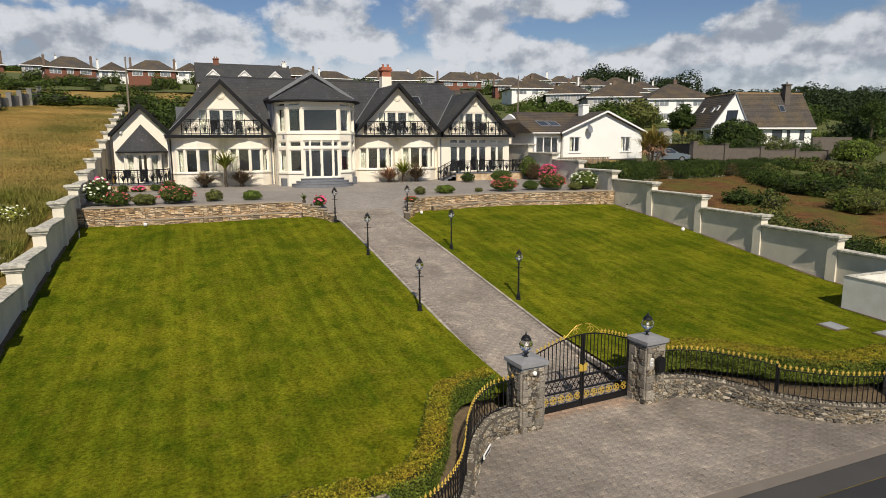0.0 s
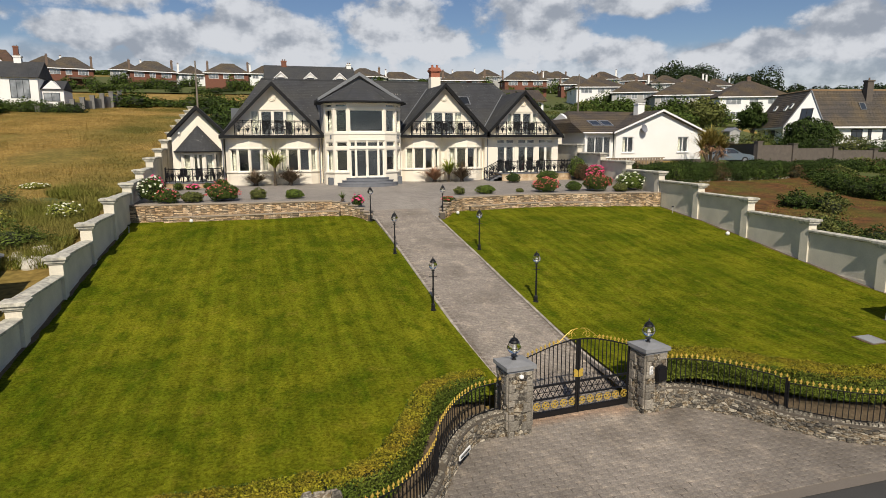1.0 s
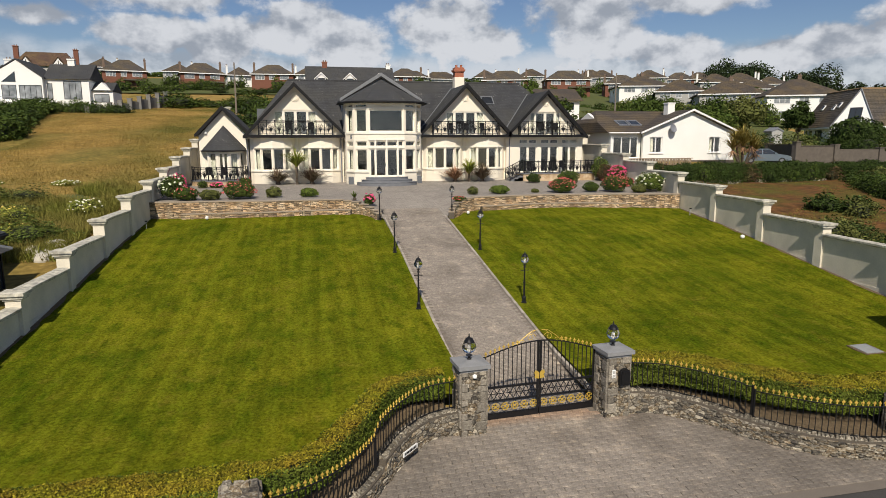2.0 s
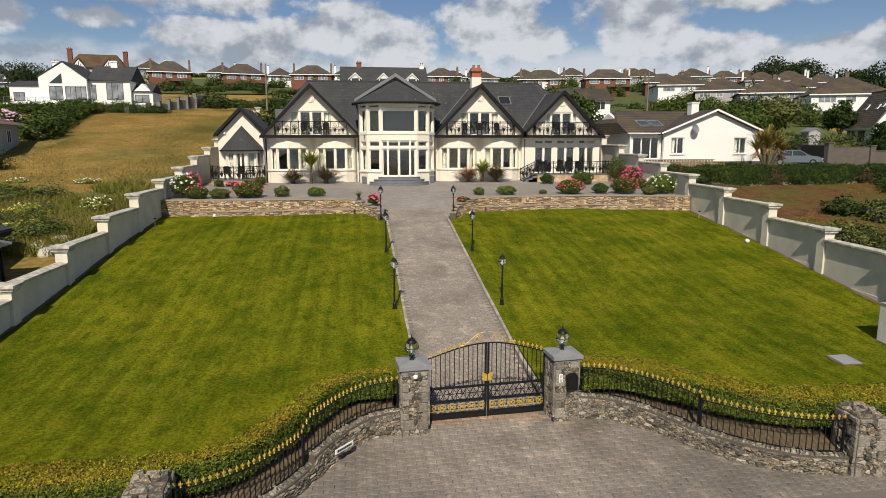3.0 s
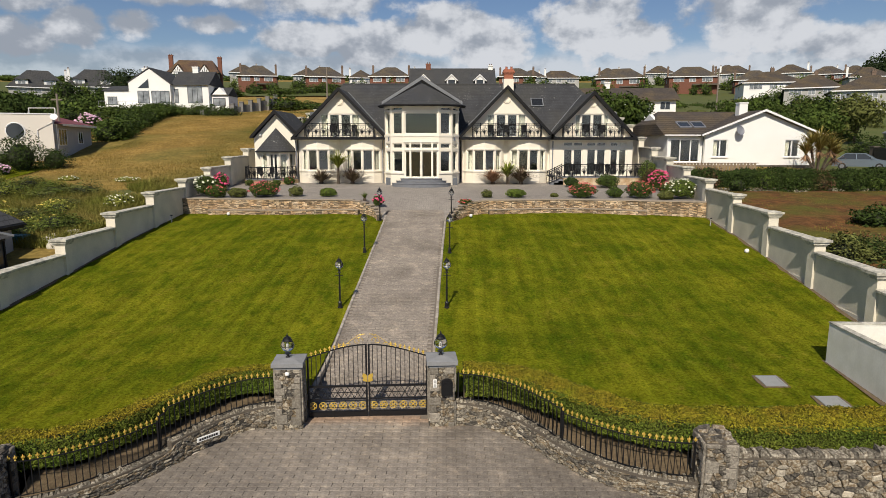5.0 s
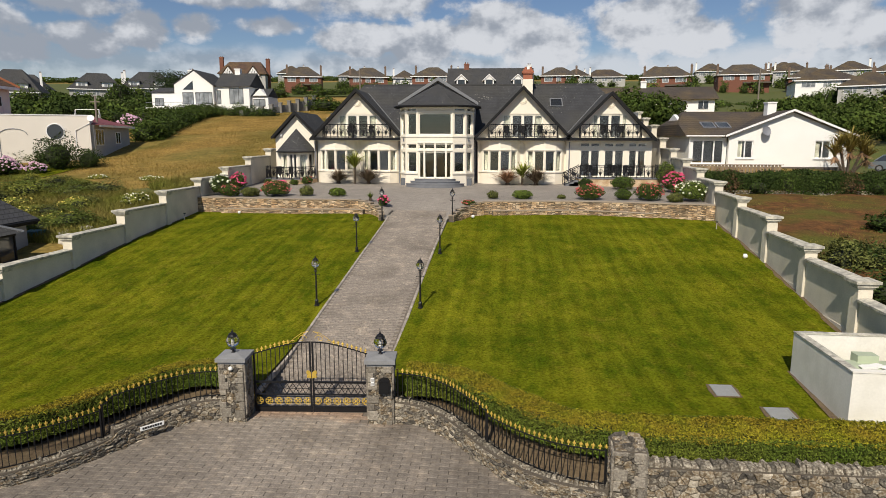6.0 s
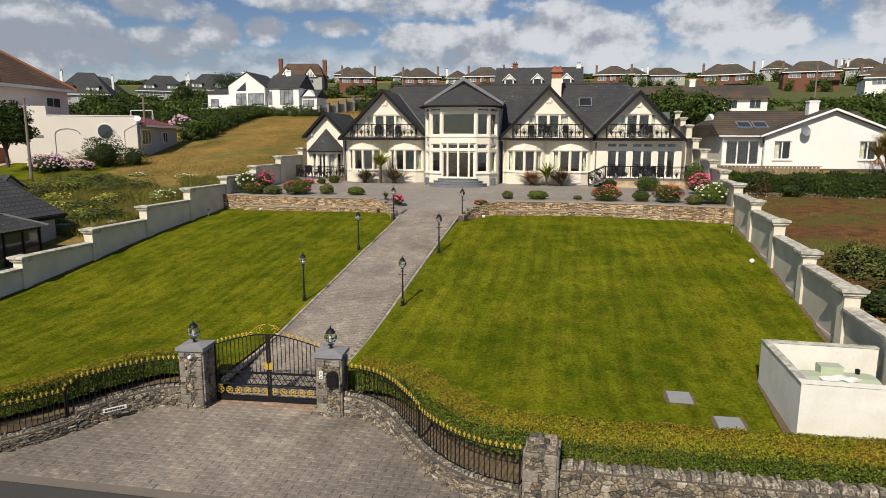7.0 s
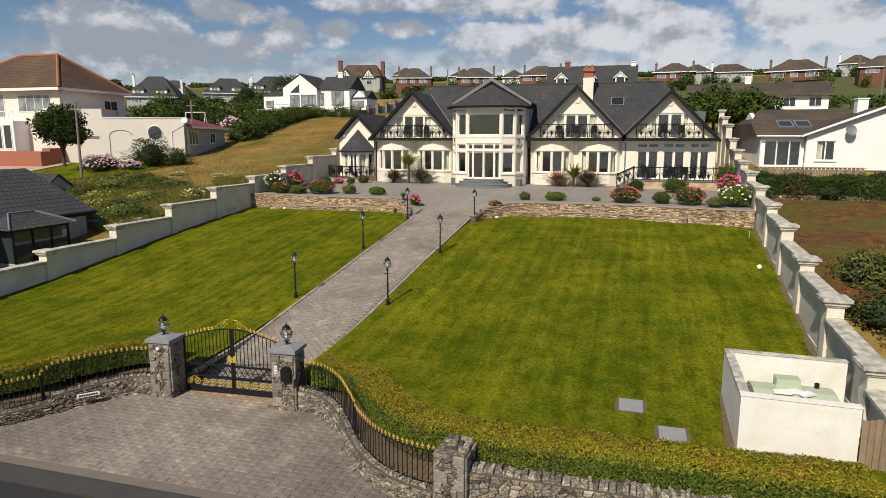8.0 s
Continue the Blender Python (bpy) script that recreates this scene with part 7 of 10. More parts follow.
# ---- paving ----
def weather(mt, worn=False):
    """Broad stains and pale worn patches that run across the pavers, and rust below the gates."""
    nt = mt.node_tree
    N, L = nt.nodes.new, nt.links.new
    b = nt.nodes["Principled BSDF"]
    geo = N("ShaderNodeNewGeometry")
    col = b.inputs["Base Color"].links[0].from_socket
    for scale, detail, lo, hi, tint, k in ((0.55, 5, 0.48, 0.72, (0.42, 0.40, 0.38, 1), 0.6), (1.6, 6, 0.52, 0.75, (1.55, 1.5, 1.42, 1), 0.75), (5.0, 5, 0.58, 0.7, (1.7, 1.66, 1.55, 1), 0.6)):
        n, rng, mx = N("ShaderNodeTexNoise"), N("ShaderNodeMapRange"), N("ShaderNodeMix")
        n.inputs["Scale"].default_value, n.inputs["Detail"].default_value = scale, detail
        L(geo.outputs["Position"], n.inputs["Vector"])
        for key, v in zip(("From Min", "From Max", "To Min", "To Max"), (lo, hi, 0, k)):
            rng.inputs[key].default_value = v
        L(n.outputs["Fac"], rng.inputs["Value"])
        mx.data_type, mx.blend_type = "RGBA", "MULTIPLY"
        L(rng.outputs["Result"], mx.inputs["Factor"])
        L(col, mx.inputs["A"])
        mx.inputs["B"].default_value = tint
        col = mx.outputs["Result"]
    if worn:
        # cleaner where wheels pass the gates, grimy towards the walls, rust under the leaves
        sub, ln, nz, add, rng, mx = N("ShaderNodeVectorMath"), N("ShaderNodeVectorMath"), N("ShaderNodeTexNoise"), N("ShaderNodeMath"), N("ShaderNodeMapRange"), N("ShaderNodeMix")
        sub.operation, ln.operation, add.operation = "MULTIPLY_ADD", "LENGTH", "MULTIPLY_ADD"
        L(geo.outputs["Position"], sub.inputs[0])
        sub.inputs[1].default_value, sub.inputs[2].default_value = (1, 0.62, 0), (-0.6, 0.5, 0)
        L(sub.outputs[0], ln.inputs[0])
        nz.inputs["Scale"].default_value, nz.inputs["Detail"].default_value = 0.7, 6
        L(geo.outputs["Position"], nz.inputs["Vector"])
        L(nz.outputs["Fac"], add.inputs[0])
        add.inputs[1].default_value = 3.0
        L(ln.outputs["Value"], add.inputs[2])
        for key, v in zip(("From Min", "From Max", "To Min", "To Max"), (2.6, 5.6, 0, 1)):
            rng.inputs[key].default_value = v
        L(add.outputs[0], rng.inputs["Value"])
        mx.data_type, mx.blend_type = "RGBA", "MULTIPLY"
        L(rng.outputs["Result"], mx.inputs["Factor"])
        L(col, mx.inputs["A"])
        mx.inputs["B"].default_value = (0.70, 0.70, 0.70, 1)
        col = mx.outputs["Result"]
        sep, dist, rng, mx = N("ShaderNodeSeparateXYZ"), N("ShaderNodeMath"), N("ShaderNodeMapRange"), N("ShaderNodeMix")
        L(geo.outputs["Position"], sep.inputs[0])
        dist.operation = "MULTIPLY_ADD"
        L(nz.outputs["Fac"], dist.inputs[0])
        dist.inputs[1].default_value = 0.9
        L(sep.outputs[1], dist.inputs[2])
        for key, v in zip(("From Min", "From Max", "To Min", "To Max"), (0.32, 0.72, 0, 0.55)):
            rng.inputs[key].default_value = v
        L(dist.outputs[0], rng.inputs["Value"])
        mx.data_type, mx.blend_type = "RGBA", "MULTIPLY"
        L(rng.outputs["Result"], mx.inputs["Factor"])
        L(col, mx.inputs["A"])
        mx.inputs["B"].default_value = (1.25, 0.86, 0.6, 1)
        col = mx.outputs["Result"]
    L(col, b.inputs["Base Color"])
    return mt


PAVER = weather(material("grey_paver", (0.235, 0.203, 0.172), 0.88, second=(0.16, 0.138, 0.115), scale=6, amount=0.7, fine=40, fine_amount=0.3, obj=0.07, bump=0.3, bump_scale=50, third=(0.40, 0.355, 0.30), third_scale=14, third_amount=0.45))
FORE_PAVER = weather(material("forecourt_paver", (0.235, 0.203, 0.172), 0.88, second=(0.16, 0.138, 0.115), scale=6, amount=0.7, fine=40, fine_amount=0.3, obj=0.07, bump=0.3, bump_scale=50, third=(0.40, 0.355, 0.30), third_scale=14, third_amount=0.45), True)
PAVER_JOINED = weather(material("grey_paver_joined", (0.235, 0.203, 0.172), 0.88, second=(0.16, 0.138, 0.115), scale=6, amount=0.7, fine=40, fine_amount=0.3, island=0.07, bump=0.3, bump_scale=50, third=(0.40, 0.355, 0.30), third_scale=14, third_amount=0.45))
FORE_JOINED = weather(material("forecourt_paver_joined", (0.235, 0.203, 0.172), 0.88, second=(0.16, 0.138, 0.115), scale=6, amount=0.7, fine=40, fine_amount=0.3, island=0.07, bump=0.3, bump_scale=50, third=(0.40, 0.355, 0.30), third_scale=14, third_amount=0.45), True)


def paver(w, d):
    g = Geo()
    a, b, c = w / 2 - 0.004, d / 2 - 0.004, 0.012
    g.v = [(-a, -b, -0.02), (a, -b, -0.02), (a, b, -0.02), (-a, b, -0.02)] + [(sx * a, sy * b, 0.012) for sx, sy in ((-1, -1), (1, -1), (1, 1), (-1, 1))] + [(sx * (a - c), sy * (b - c), 0.02) for sx, sy in ((-1, -1), (1, -1), (1, 1), (-1, 1))]
    g.f = [(k, (k + 1) % 4, 4 + (k + 1) % 4, 4 + k) for k in range(4)] + [(4 + k, 4 + (k + 1) % 4, 8 + (k + 1) % 4, 8 + k) for k in range(4)] + [(8, 9, 10, 11)]
    return g


PW, PD = 0.48, 0.18
one = paver(PW, PD)
one_mesh = one.mesh("paver")
one_mesh.materials.append(FORE_PAVER)
rest = Geo()
r = random.Random(5)
count = 0
spots = []
y = -4.1
row = 0
while y < 0.55:
    x = -7.6 + (row % 2) * PW / 2
    while x < 8.4:
        if y + 0.0 < front_y(x) - 0.1 and y < 0.42:
            spots.append((x, y))
        elif abs(x) < 1.75 and y < 0.55:
            spots.append((x, y))
        x += PW
    y += PD
    row += 1
spots.sort(key=lambda p: (abs(p[0] - 0.3) + 0.5 * abs(p[1] + 1.5)))
for i, (x, y) in enumerate(spots):
    m = Matrix.Translation((x, y, max(0.0, (y + 2) * 0.07) + 0.008 + r.uniform(-0.003, 0.003))) @ Euler((r.gauss(0, 0.006), r.gauss(0, 0.006), r.gauss(0, 0.006))).to_matrix().to_4x4()
    if i < 900:
        part("paver", one_mesh, None, forecourt, at=m)
    else:
        rest.add([m @ Vector(p) for p in one.v], one.f)
if rest.v:
    tagged(part("outer_pavers", rest, FORE_JOINED, forecourt), kind="stuff")
g = Geo()
small = paver(0.3, 0.15)
small_mesh = small.mesh("sett")
small_mesh.materials.append(PAVER)
near = 0
y, row = 0.62, 0
while y < 24.0:
    z0, z1 = lerp_table(DRIVE_Z, y), lerp_table(DRIVE_Z, y + 0.15)
    tilt = math.atan2(z1 - z0, 0.15)
    xl, xr = drive_left(y), drive_right(y)
    x = xl + 0.15 + (row % 2) * 0.15
    while x < xr - 0.1:
        m = Matrix.Translation((x, y, z0 + 0.006 + r.uniform(-0.003, 0.003))) @ Euler((tilt + r.gauss(0, 0.008), r.gauss(0, 0.008), r.gauss(0, 0.006))).to_matrix().to_4x4()
        if near < 300:
            part("sett", small_mesh, None, driveway, at=m)
            near += 1
        else:
            g.add([m @ Vector(p) for p in small.v], small.f)
        x += 0.3
    y += 0.15
    row += 1
tagged(part("setts", g, PAVER_JOINED, driveway), kind="stuff")
KERB = material("pale_kerb_stone", (0.37, 0.33, 0.28), 0.9, second=(0.27, 0.24, 0.2), scale=6, amount=0.7, fine_amount=0.2, obj=0.25)
kerb_mesh = Geo().prism([(-0.055, -0.1), (0.055, -0.1), (0.055, 0.035), (0.035, 0.05), (-0.035, 0.05), (-0.055, 0.035)], -0.115, 0.115, "y").mesh("kerb_stone")
kerb_mesh.materials.append(KERB)
for edge, sgn in ((drive_left, -1), (drive_right, 1)):
    ends = [(edge(y) + sgn * 0.06, y) for y in steps(0.9, 21.6, 1.0)] + ([(-1.35, 22.4), (-1.75, 23.3), (-2.45, 24.2)] if sgn < 0 else [(2.35, 22.4), (2.75, 23.2), (3.3, 23.9)])[:1]
    for x, y, a in along(ends, 0.235):
        sl = math.atan2(lerp_table(DRIVE_Z, y + 0.1) - lerp_table(DRIVE_Z, y - 0.1), 0.2)
        z = max(lerp_table(DRIVE_Z, y), lawn_z(x + sgn * 0.1, y) - 0.12) + 0.0
        part("kerb_stone", kerb_mesh, None, driveway, at=Matrix.Translation((x, y, z)) @ Matrix.Rotation(a - math.pi / 2, 4, "Z") @ Matrix.Rotation(sl, 4, "X"))


def paving_pattern(mt, w, h):
    """Joint relief and block-to-block tone for paving that lies far off."""
    nt = mt.node_tree
    N, L = nt.nodes.new, nt.links.new
    b = nt.nodes["Principled BSDF"]
    tc, br, mx = N("ShaderNodeTexCoord"), N("ShaderNodeTexBrick"), N("ShaderNodeMix")
    L(tc.outputs["Object"], br.inputs["Vector"])
    br.inputs["Scale"].default_value, br.inputs["Brick Width"].default_value, br.inputs["Row Height"].default_value, br.inputs["Mortar Size"].default_value = 1.0, w, h, 0.012
    br.inputs["Color1"].default_value, br.inputs["Color2"].default_value, br.inputs["Mortar"].default_value = (1, 1, 1, 1), (0.78, 0.78, 0.78, 1), (0.55, 0.55, 0.55, 1)
    old = b.inputs["Base Color"].links[0].from_socket
    mx.data_type, mx.blend_type = "RGBA", "MULTIPLY"
    mx.inputs["Factor"].default_value = 1.0
    L(old, mx.inputs["A"])
    L(br.outputs["Color"], mx.inputs["B"])
    L(mx.outputs["Result"], b.inputs["Base Color"])
    return mt


terrace.data.materials.clear()
terrace.data.materials.append(paving_pattern(material("terrace_paving", (0.30, 0.27, 0.24), 0.88, second=(0.23, 0.205, 0.18), scale=4, amount=0.6, fine=30, fine_amount=0.15, third=(0.38, 0.345, 0.30), third_scale=0.5, third_amount=0.5), 0.3, 0.15))

# ---- neighbouring houses ----
TILE_BROWN = tile_material("brown_concrete_tiles", (0.080, 0.064, 0.052), (0.055, 0.045, 0.038))
TILE_GREY = tile_material("grey_concrete_tiles", (0.088, 0.076, 0.066), (0.06, 0.052, 0.046))
TILE_RED = tile_material("red_brown_tiles", (0.125, 0.068, 0.042), (0.065, 0.042, 0.032))
TILE_DARK = tile_material("dark_grey_slates", (0.055, 0.057, 0.062), (0.04, 0.042, 0.046), moss=(0.09, 0.085, 0.07))
MAROON = material("maroon_sheet_roof", (0.20, 0.055, 0.06), 0.7, scale=2, amount=0.5)
DARK_GLASS = material("far_window_glass", (0.035, 0.042, 0.05), 0.07, fine_amount=0.0, amount=0.2, spec=0.8)
# pale pane colour: net curtains, and the sky's reflection painted in
NET_SKY_GLASS = material("curtain_sky_reflection_glass", (0.34, 0.36, 0.38), 0.12, second=(0.10, 0.11, 0.12), scale=0.9, amount=1.0, fine_amount=0.0, spec=0.8)
STACK = material("brown_brick_stack", (0.17, 0.12, 0.09), 0.9, scale=4, amount=0.6)
UPVC = material("white_window_frame", (0.82, 0.82, 0.82), 0.4, fine_amount=0.02)
BLOCK_GREY = material("grey_block_wall", (0.125, 0.105, 0.088), 0.95, second=(0.085, 0.072, 0.062), scale=3, amount=0.7, fine=20, fine_amount=0.2, bump=0.4, bump_scale=12)
BRICK_WALL = paving_pattern(material("red_brick_wall", (0.33, 0.135, 0.085), 0.9, second=(0.25, 0.10, 0.065), scale=2.5, amount=0.7, fine=20, fine_amount=0.15), 0.23, 0.08)


def flat_window(parent, m, u, z, w, h, bars=1, mat=None, glass=None):
    """A window on a far wall: a proud frame with glass in it. m: x along the wall, face towards -y."""
    f = 0.07
    g = Geo().box(u, u + w, -0.05, 0.02, z, z + f, m).box(u, u + w, -0.05, 0.02, z + h - f, z + h, m).box(u, u + f, -0.05, 0.02, z + f, z + h - f, m).box(u + w - f, u + w, -0.05, 0.02, z + f, z + h - f, m)
    for k in range(1, bars + 1):
        g.box(u + w * k / (bars + 1) - 0.03, u + w * k / (bars + 1) + 0.03, -0.045, 0.02, z + f, z + h - f, m)
    o = part("window", g, mat or UPVC, parent)
    part("pane", Geo().box(u + 0.03, u + w - 0.03, -0.02, 0.01, z + 0.03, z + h - 0.03, m), glass or DARK_GLASS, o)
    return o


def roof_hip(w, d, ze, zr, over=0.45, run=None):
    """A hipped roof with eaves' thickness; the ridge runs along the longer side."""
    a, b = w / 2 + over, d / 2 + over
    k = min(a, b) if run is None else run
    g = Geo()
    if a >= b:
        top = [(-a + k, 0, zr), (a - k, 0, zr)]
        f = [(0, 1, 5, 4), (1, 2, 5), (2, 3, 4, 5), (3, 0, 4)]
    else:
        top = [(0, -b + k, zr), (0, b - k, zr)]
        f = [(0, 1, 4), (1, 2, 5, 4), (2, 3, 5), (3, 0, 4, 5)]
    g.v = [(-a, -b, ze), (a, -b, ze), (a, b, ze), (-a, b, ze)] + top + [(-a, -b, ze - 0.18), (a, -b, ze - 0.18), (a, b, ze - 0.18), (-a, b, ze - 0.18)]
    g.f = f + [(6, 7, 1, 0), (7, 8, 2, 1), (8, 9, 3, 2), (9, 6, 0, 3), (9, 8, 7, 6)]
    return g


def chimney(parent, x, y, z0, z1, mat, s=0.4):
    c = part("chimney", Geo().box(x - s, x + s, y - s * 0.8, y + s * 0.8, z0, z1 - 0.2).box(x - s * 1.15, x + s * 1.15, y - s, y + s, z1 - 0.2, z1), mat, parent)
    for k in (-0.45, 0.45):
        part("chimney_pot", Geo().lathe([(0.11, z1), (0.09, z1 + 0.28), (0.11, z1 + 0.33)], 8, (x + k * s, y, 0)), STACK, c)


def town_house(x, y, z, w, h, style, turn, seed, d=8.0, ridge=0.44):
    """A two-storey hip-roofed house of the estate on the hill."""
    r = random.Random(seed)
    wall, roof, lab = {"brick": (BRICK_WALL, TILE_GREY, "two-storey red brick house with a hipped tiled roof"), "white": (WHITE_RENDER, TILE_BROWN, "two-storey white rendered house with a hipped tiled roof"),
                       "grey": (GREY_PEBBLE, TILE_BROWN, "two-storey grey rendered house with a hipped tiled roof"),
                       "slate": (GREY_PEBBLE, TILE_DARK, "pale dormer house with a tall dark slate roof")}[style]
    if style == "slate":
        z -= 1.3
    elif style != "brick" and x > 60:
        d = max(8.0, 0.85 * w)
    o = thing("town_house", Matrix.Translation((x, y, z)) @ Matrix.Rotation(turn, 4, "Z"), lab, "house", "houses on the hill")
    ze = h * (1 - ridge) if style != "slate" else h * 0.38
    part("wall", Geo().box(-w / 2, w / 2, -d / 2, d / 2, -3.5, ze), wall, o)
    part("roof", roof_hip(w, d, ze + 0.05, h), roof, o)
    part("fascia", Geo().box(-w / 2 - 0.47, w / 2 + 0.47, -d / 2 - 0.5, -d / 2 - 0.44, ze - 0.14, ze + 0.07), UPVC, o)
    front = Matrix.Translation((-w / 2, -d / 2, 0))
    up, low = ze - 1.45, ze - 4.1
    for u0 in (0.09, 0.42, 0.68):
        ww = w * (0.22 if u0 != 0.42 else 0.13)
        flat_window(o, front, w * u0, up, ww, 1.15, 2 if ww > 2 else 1, None, NET_SKY_GLASS)
        if low > 0.2 and u0 != 0.42:
            flat_window(o, front, w * u0, low, ww, 1.25, 2, None, NET_SKY_GLASS)
    side = Matrix.Translation((-w / 2, d / 2, 0)) @ Matrix.Rotation(-math.pi / 2, 4, "Z")
    flat_window(o, side, d * 0.4, up, 1.0, 1.1)
    if style == "brick":
        part("porch_roof", Geo().prism([(-d / 2 - 1.3, low + 1.65), (-d / 2, low + 1.65), (-d / 2, low + 2.15)], -w * 0.02, w / 2 + 0.3, "x"), roof, o)
    if style == "slate":
        for u in (-0.27, 0.2):
            dw = 2.6
            dm = part("dormer", Geo().box(u * w - dw / 2, u * w + dw / 2, -d / 2 + 0.3, 0.2, ze - 0.2, ze + 1.9), WHITE_RENDER, o)
            part("dormer_roof", Geo().add([(u * w - dw / 2 - 0.35, -d / 2 - 0.1, ze + 1.9), (u * w + dw / 2 + 0.35, -d / 2 - 0.1, ze + 1.9), (u * w + dw / 2 + 0.35, 0.4, ze + 1.9), (u * w - dw / 2 - 0.35, 0.4, ze + 1.9), (u * w, -d / 2 + 1.4, ze + 3.1), (u * w, 0.4, ze + 3.1)],
                                            [(0, 1, 4), (1, 2, 5, 4), (2, 3, 5), (3, 0, 4, 5), (3, 2, 1, 0)]), roof, dm)
            flat_window(o, Matrix.Translation((u * w - 0.8, -d / 2 + 0.3, 0)), 0, ze + 0.4, 1.6, 1.2, 1, None, NET_SKY_GLASS)
    if x > 75 and y < 140:
        chimney(o, 0.5, 0.2, h - 0.6, h + 0.75, STACK, 0.35)
        return o
    for sx in ((-1, 1) if style == "brick" else (1 if seed % 2 else -1,)):
        chimney(o, sx * (w / 2 - 0.3), 0.8, ze, h + r.uniform(0, 0.4), STACK if style == "brick" else WHITE_RENDER, 0.27)
    return o


GREY_PEBBLE = material("grey_pebble_dash", (0.40, 0.395, 0.375), 0.95, second=(0.33, 0.325, 0.31), scale=1.5, amount=0.6, fine=30, fine_amount=0.12)
TOWN = [("brick", -51.2, 173, 22.0, 10.7, 7.4), ("brick", -32.2, 174, 22.0, 11.3, 7.1), ("brick", -13.0, 175.5, 22.4, 11.2, 6.8), ("brick", 22.8, 165, 21.8, 9.8, 6.0), ("grey", 41.3, 205, 25.0, 13.0, 6.4),
        ("brick", 50.5, 160, 20.6, 13.0, 6.6), ("grey", 83.7, 230, 28.6, 10.5, 7.3), ("brick", 73.8, 172, 22.0, 13.2, 7.0), ("grey", 111.9, 236, 29.6, 11.5, 7.3), ("brick", 90.2, 168, 20.9, 11.0, 6.7),
        ("white", 78.0, 135, 17.2, 13.0, 6.6), ("grey", 81.4, 123, 15.0, 12.0, 6.9), ("grey", 84.4, 109, 13.2, 14.5, 7.2), ("white", 89.3, 95, 11.6, 14.5, 7.9), ("grey", 99.3, 200, 25.6, 11.0, 7.0),
        ("grey", 111.9, 190, 24.8, 11.5, 7.0), ("grey", 123.4, 170, 21.8, 11.0, 7.0), ("white", 131.3, 165, 21.6, 9.4, 6.8), ("slate", -86.0, 150, 19.6, 14.0, 7.4), ("slate", -99.5, 148, 19.4, 14.4, 7.2),
        ("slate", -101.0, 120, 16.2, 12.5, 8.4), ("slate", -116.0, 140, 18.6, 13.0, 7.6), ("white", -23.6, 190, 23.6, 7.5, 6.4), ("grey", -41.5, 196, 24.8, 8.0, 6.6), ("white", -3.0, 198, 24.8, 8.5, 6.6), ("grey", 60.5, 215, 26.6, 9.0, 6.8),
        ("brick", 129.8, 200, 25.8, 12.0, 6.6), ("grey", 140.0, 180, 23.2, 12.5, 7.2), ("white", 122.0, 150, 18.0, 12.0, 7.2), ("grey", 31.0, 195, 24.5, 9.5, 6.0), ("grey", 148.0, 215, 27.0, 12.0, 7.4), ("white", 160.0, 190, 23.5, 12.0, 7.0), ("slate", -132.0, 165, 21.0, 13.0, 7.2),
        ("grey", -65.0, 205, 26.5, 9.0, 6.8), ("brick", 105.0, 215, 27.3, 12.0, 6.6)]
for i, (style, x, y, z, w, h) in enumerate(TOWN):
    turn = -0.75 * math.atan2(x - 1, y + 15) + 0.12 * math.sin(i * 2.1)
    town_house(x, y, z, w * math.cos(turn), h, style, turn, i)

# long dark-roofed house with three dormers behind the garden
o = thing("dormer_house", Matrix.Translation((4.2, 121, 14.6)), "long house with a dark slate roof and three white gabled dormers", "house")
w = 17.5
part("wall", Geo().box(-w / 2, w / 2, -4, 4, -2, 4.3), WHITE_RENDER, o)
g = Geo()
g.prism([(-4.5, 4.2), (4.5, 4.2), (0, 8.3)], -w / 2 - 0.2, w / 2 + 0.2, "x")
part("roof", g, TILE_DARK, o)
part("timber_band", Geo().box(-w / 2, -w / 2 + 3.4, -4.12, -4.0, 0.5, 4.3), UPVC, o)
for u in (0.15, 0.95, 1.75, 2.5, 3.1):
    part("timber_stud", Geo().box(-w / 2 + u, -w / 2 + u + 0.14, -4.2, -4.12, 0.5, 4.3), BLACK_PAINT, o)
for x in (-5.9, -0.2, 5.6):
    dm = part("dormer", Geo().prism([(x - 0.95, 4.6), (x + 0.95, 4.6), (x + 0.95, 5.6), (x, 6.5), (x - 0.95, 5.6)], -4.0, -1.0, "y"), UPVC, o)
    for k in (-1, 1):
        out = [(x, 6.75), (x + k * 1.35, 5.5), (x + k * 1.35, 5.3), (x, 6.5)]
        part("dormer_roof", Geo().prism(out if k < 0 else out[::-1], -4.2, -0.8, "y"), UPVC, dm)
    flat_window(o, Matrix.Translation((x - 0.7, -4.0, 0)), 0, 4.7, 1.4, 0.9, 1, BLACK_PAINT)
chimney(o, -5.0, 0, 7.5, 9.2, BRICK_WALL, 0.5)
chimney(o, 8.0, 0, 7.5, 8.9, WHITE_RENDER, 0.45)

# white modern house on the slope
o = thing("modern_house", Matrix.Translation((-44.7, 95.5, 13.05)) @ Matrix.Diagonal((0.885, 0.885, 0.885, 1)), "white modern house with dark slate roofs and wide black windows", "house")
part("wall", Geo().box(-6.0, 1.8, -4, 5, -2, 4.0).prism([(-6.0, 4.0), (1.8, 4.0), (1.8, 4.6), (-1.9, 7.4), (-6.0, 4.9)], -4, 5, "y"), WHITE_RENDER, o)
part("wall", Geo().box(1.8, 8.6, -3, 5, -2, 4.6), WHITE_RENDER, o)
part("wall", Geo().box(-11.2, -6.0, -3, 4, -2, 3.4), WHITE_RENDER, o)
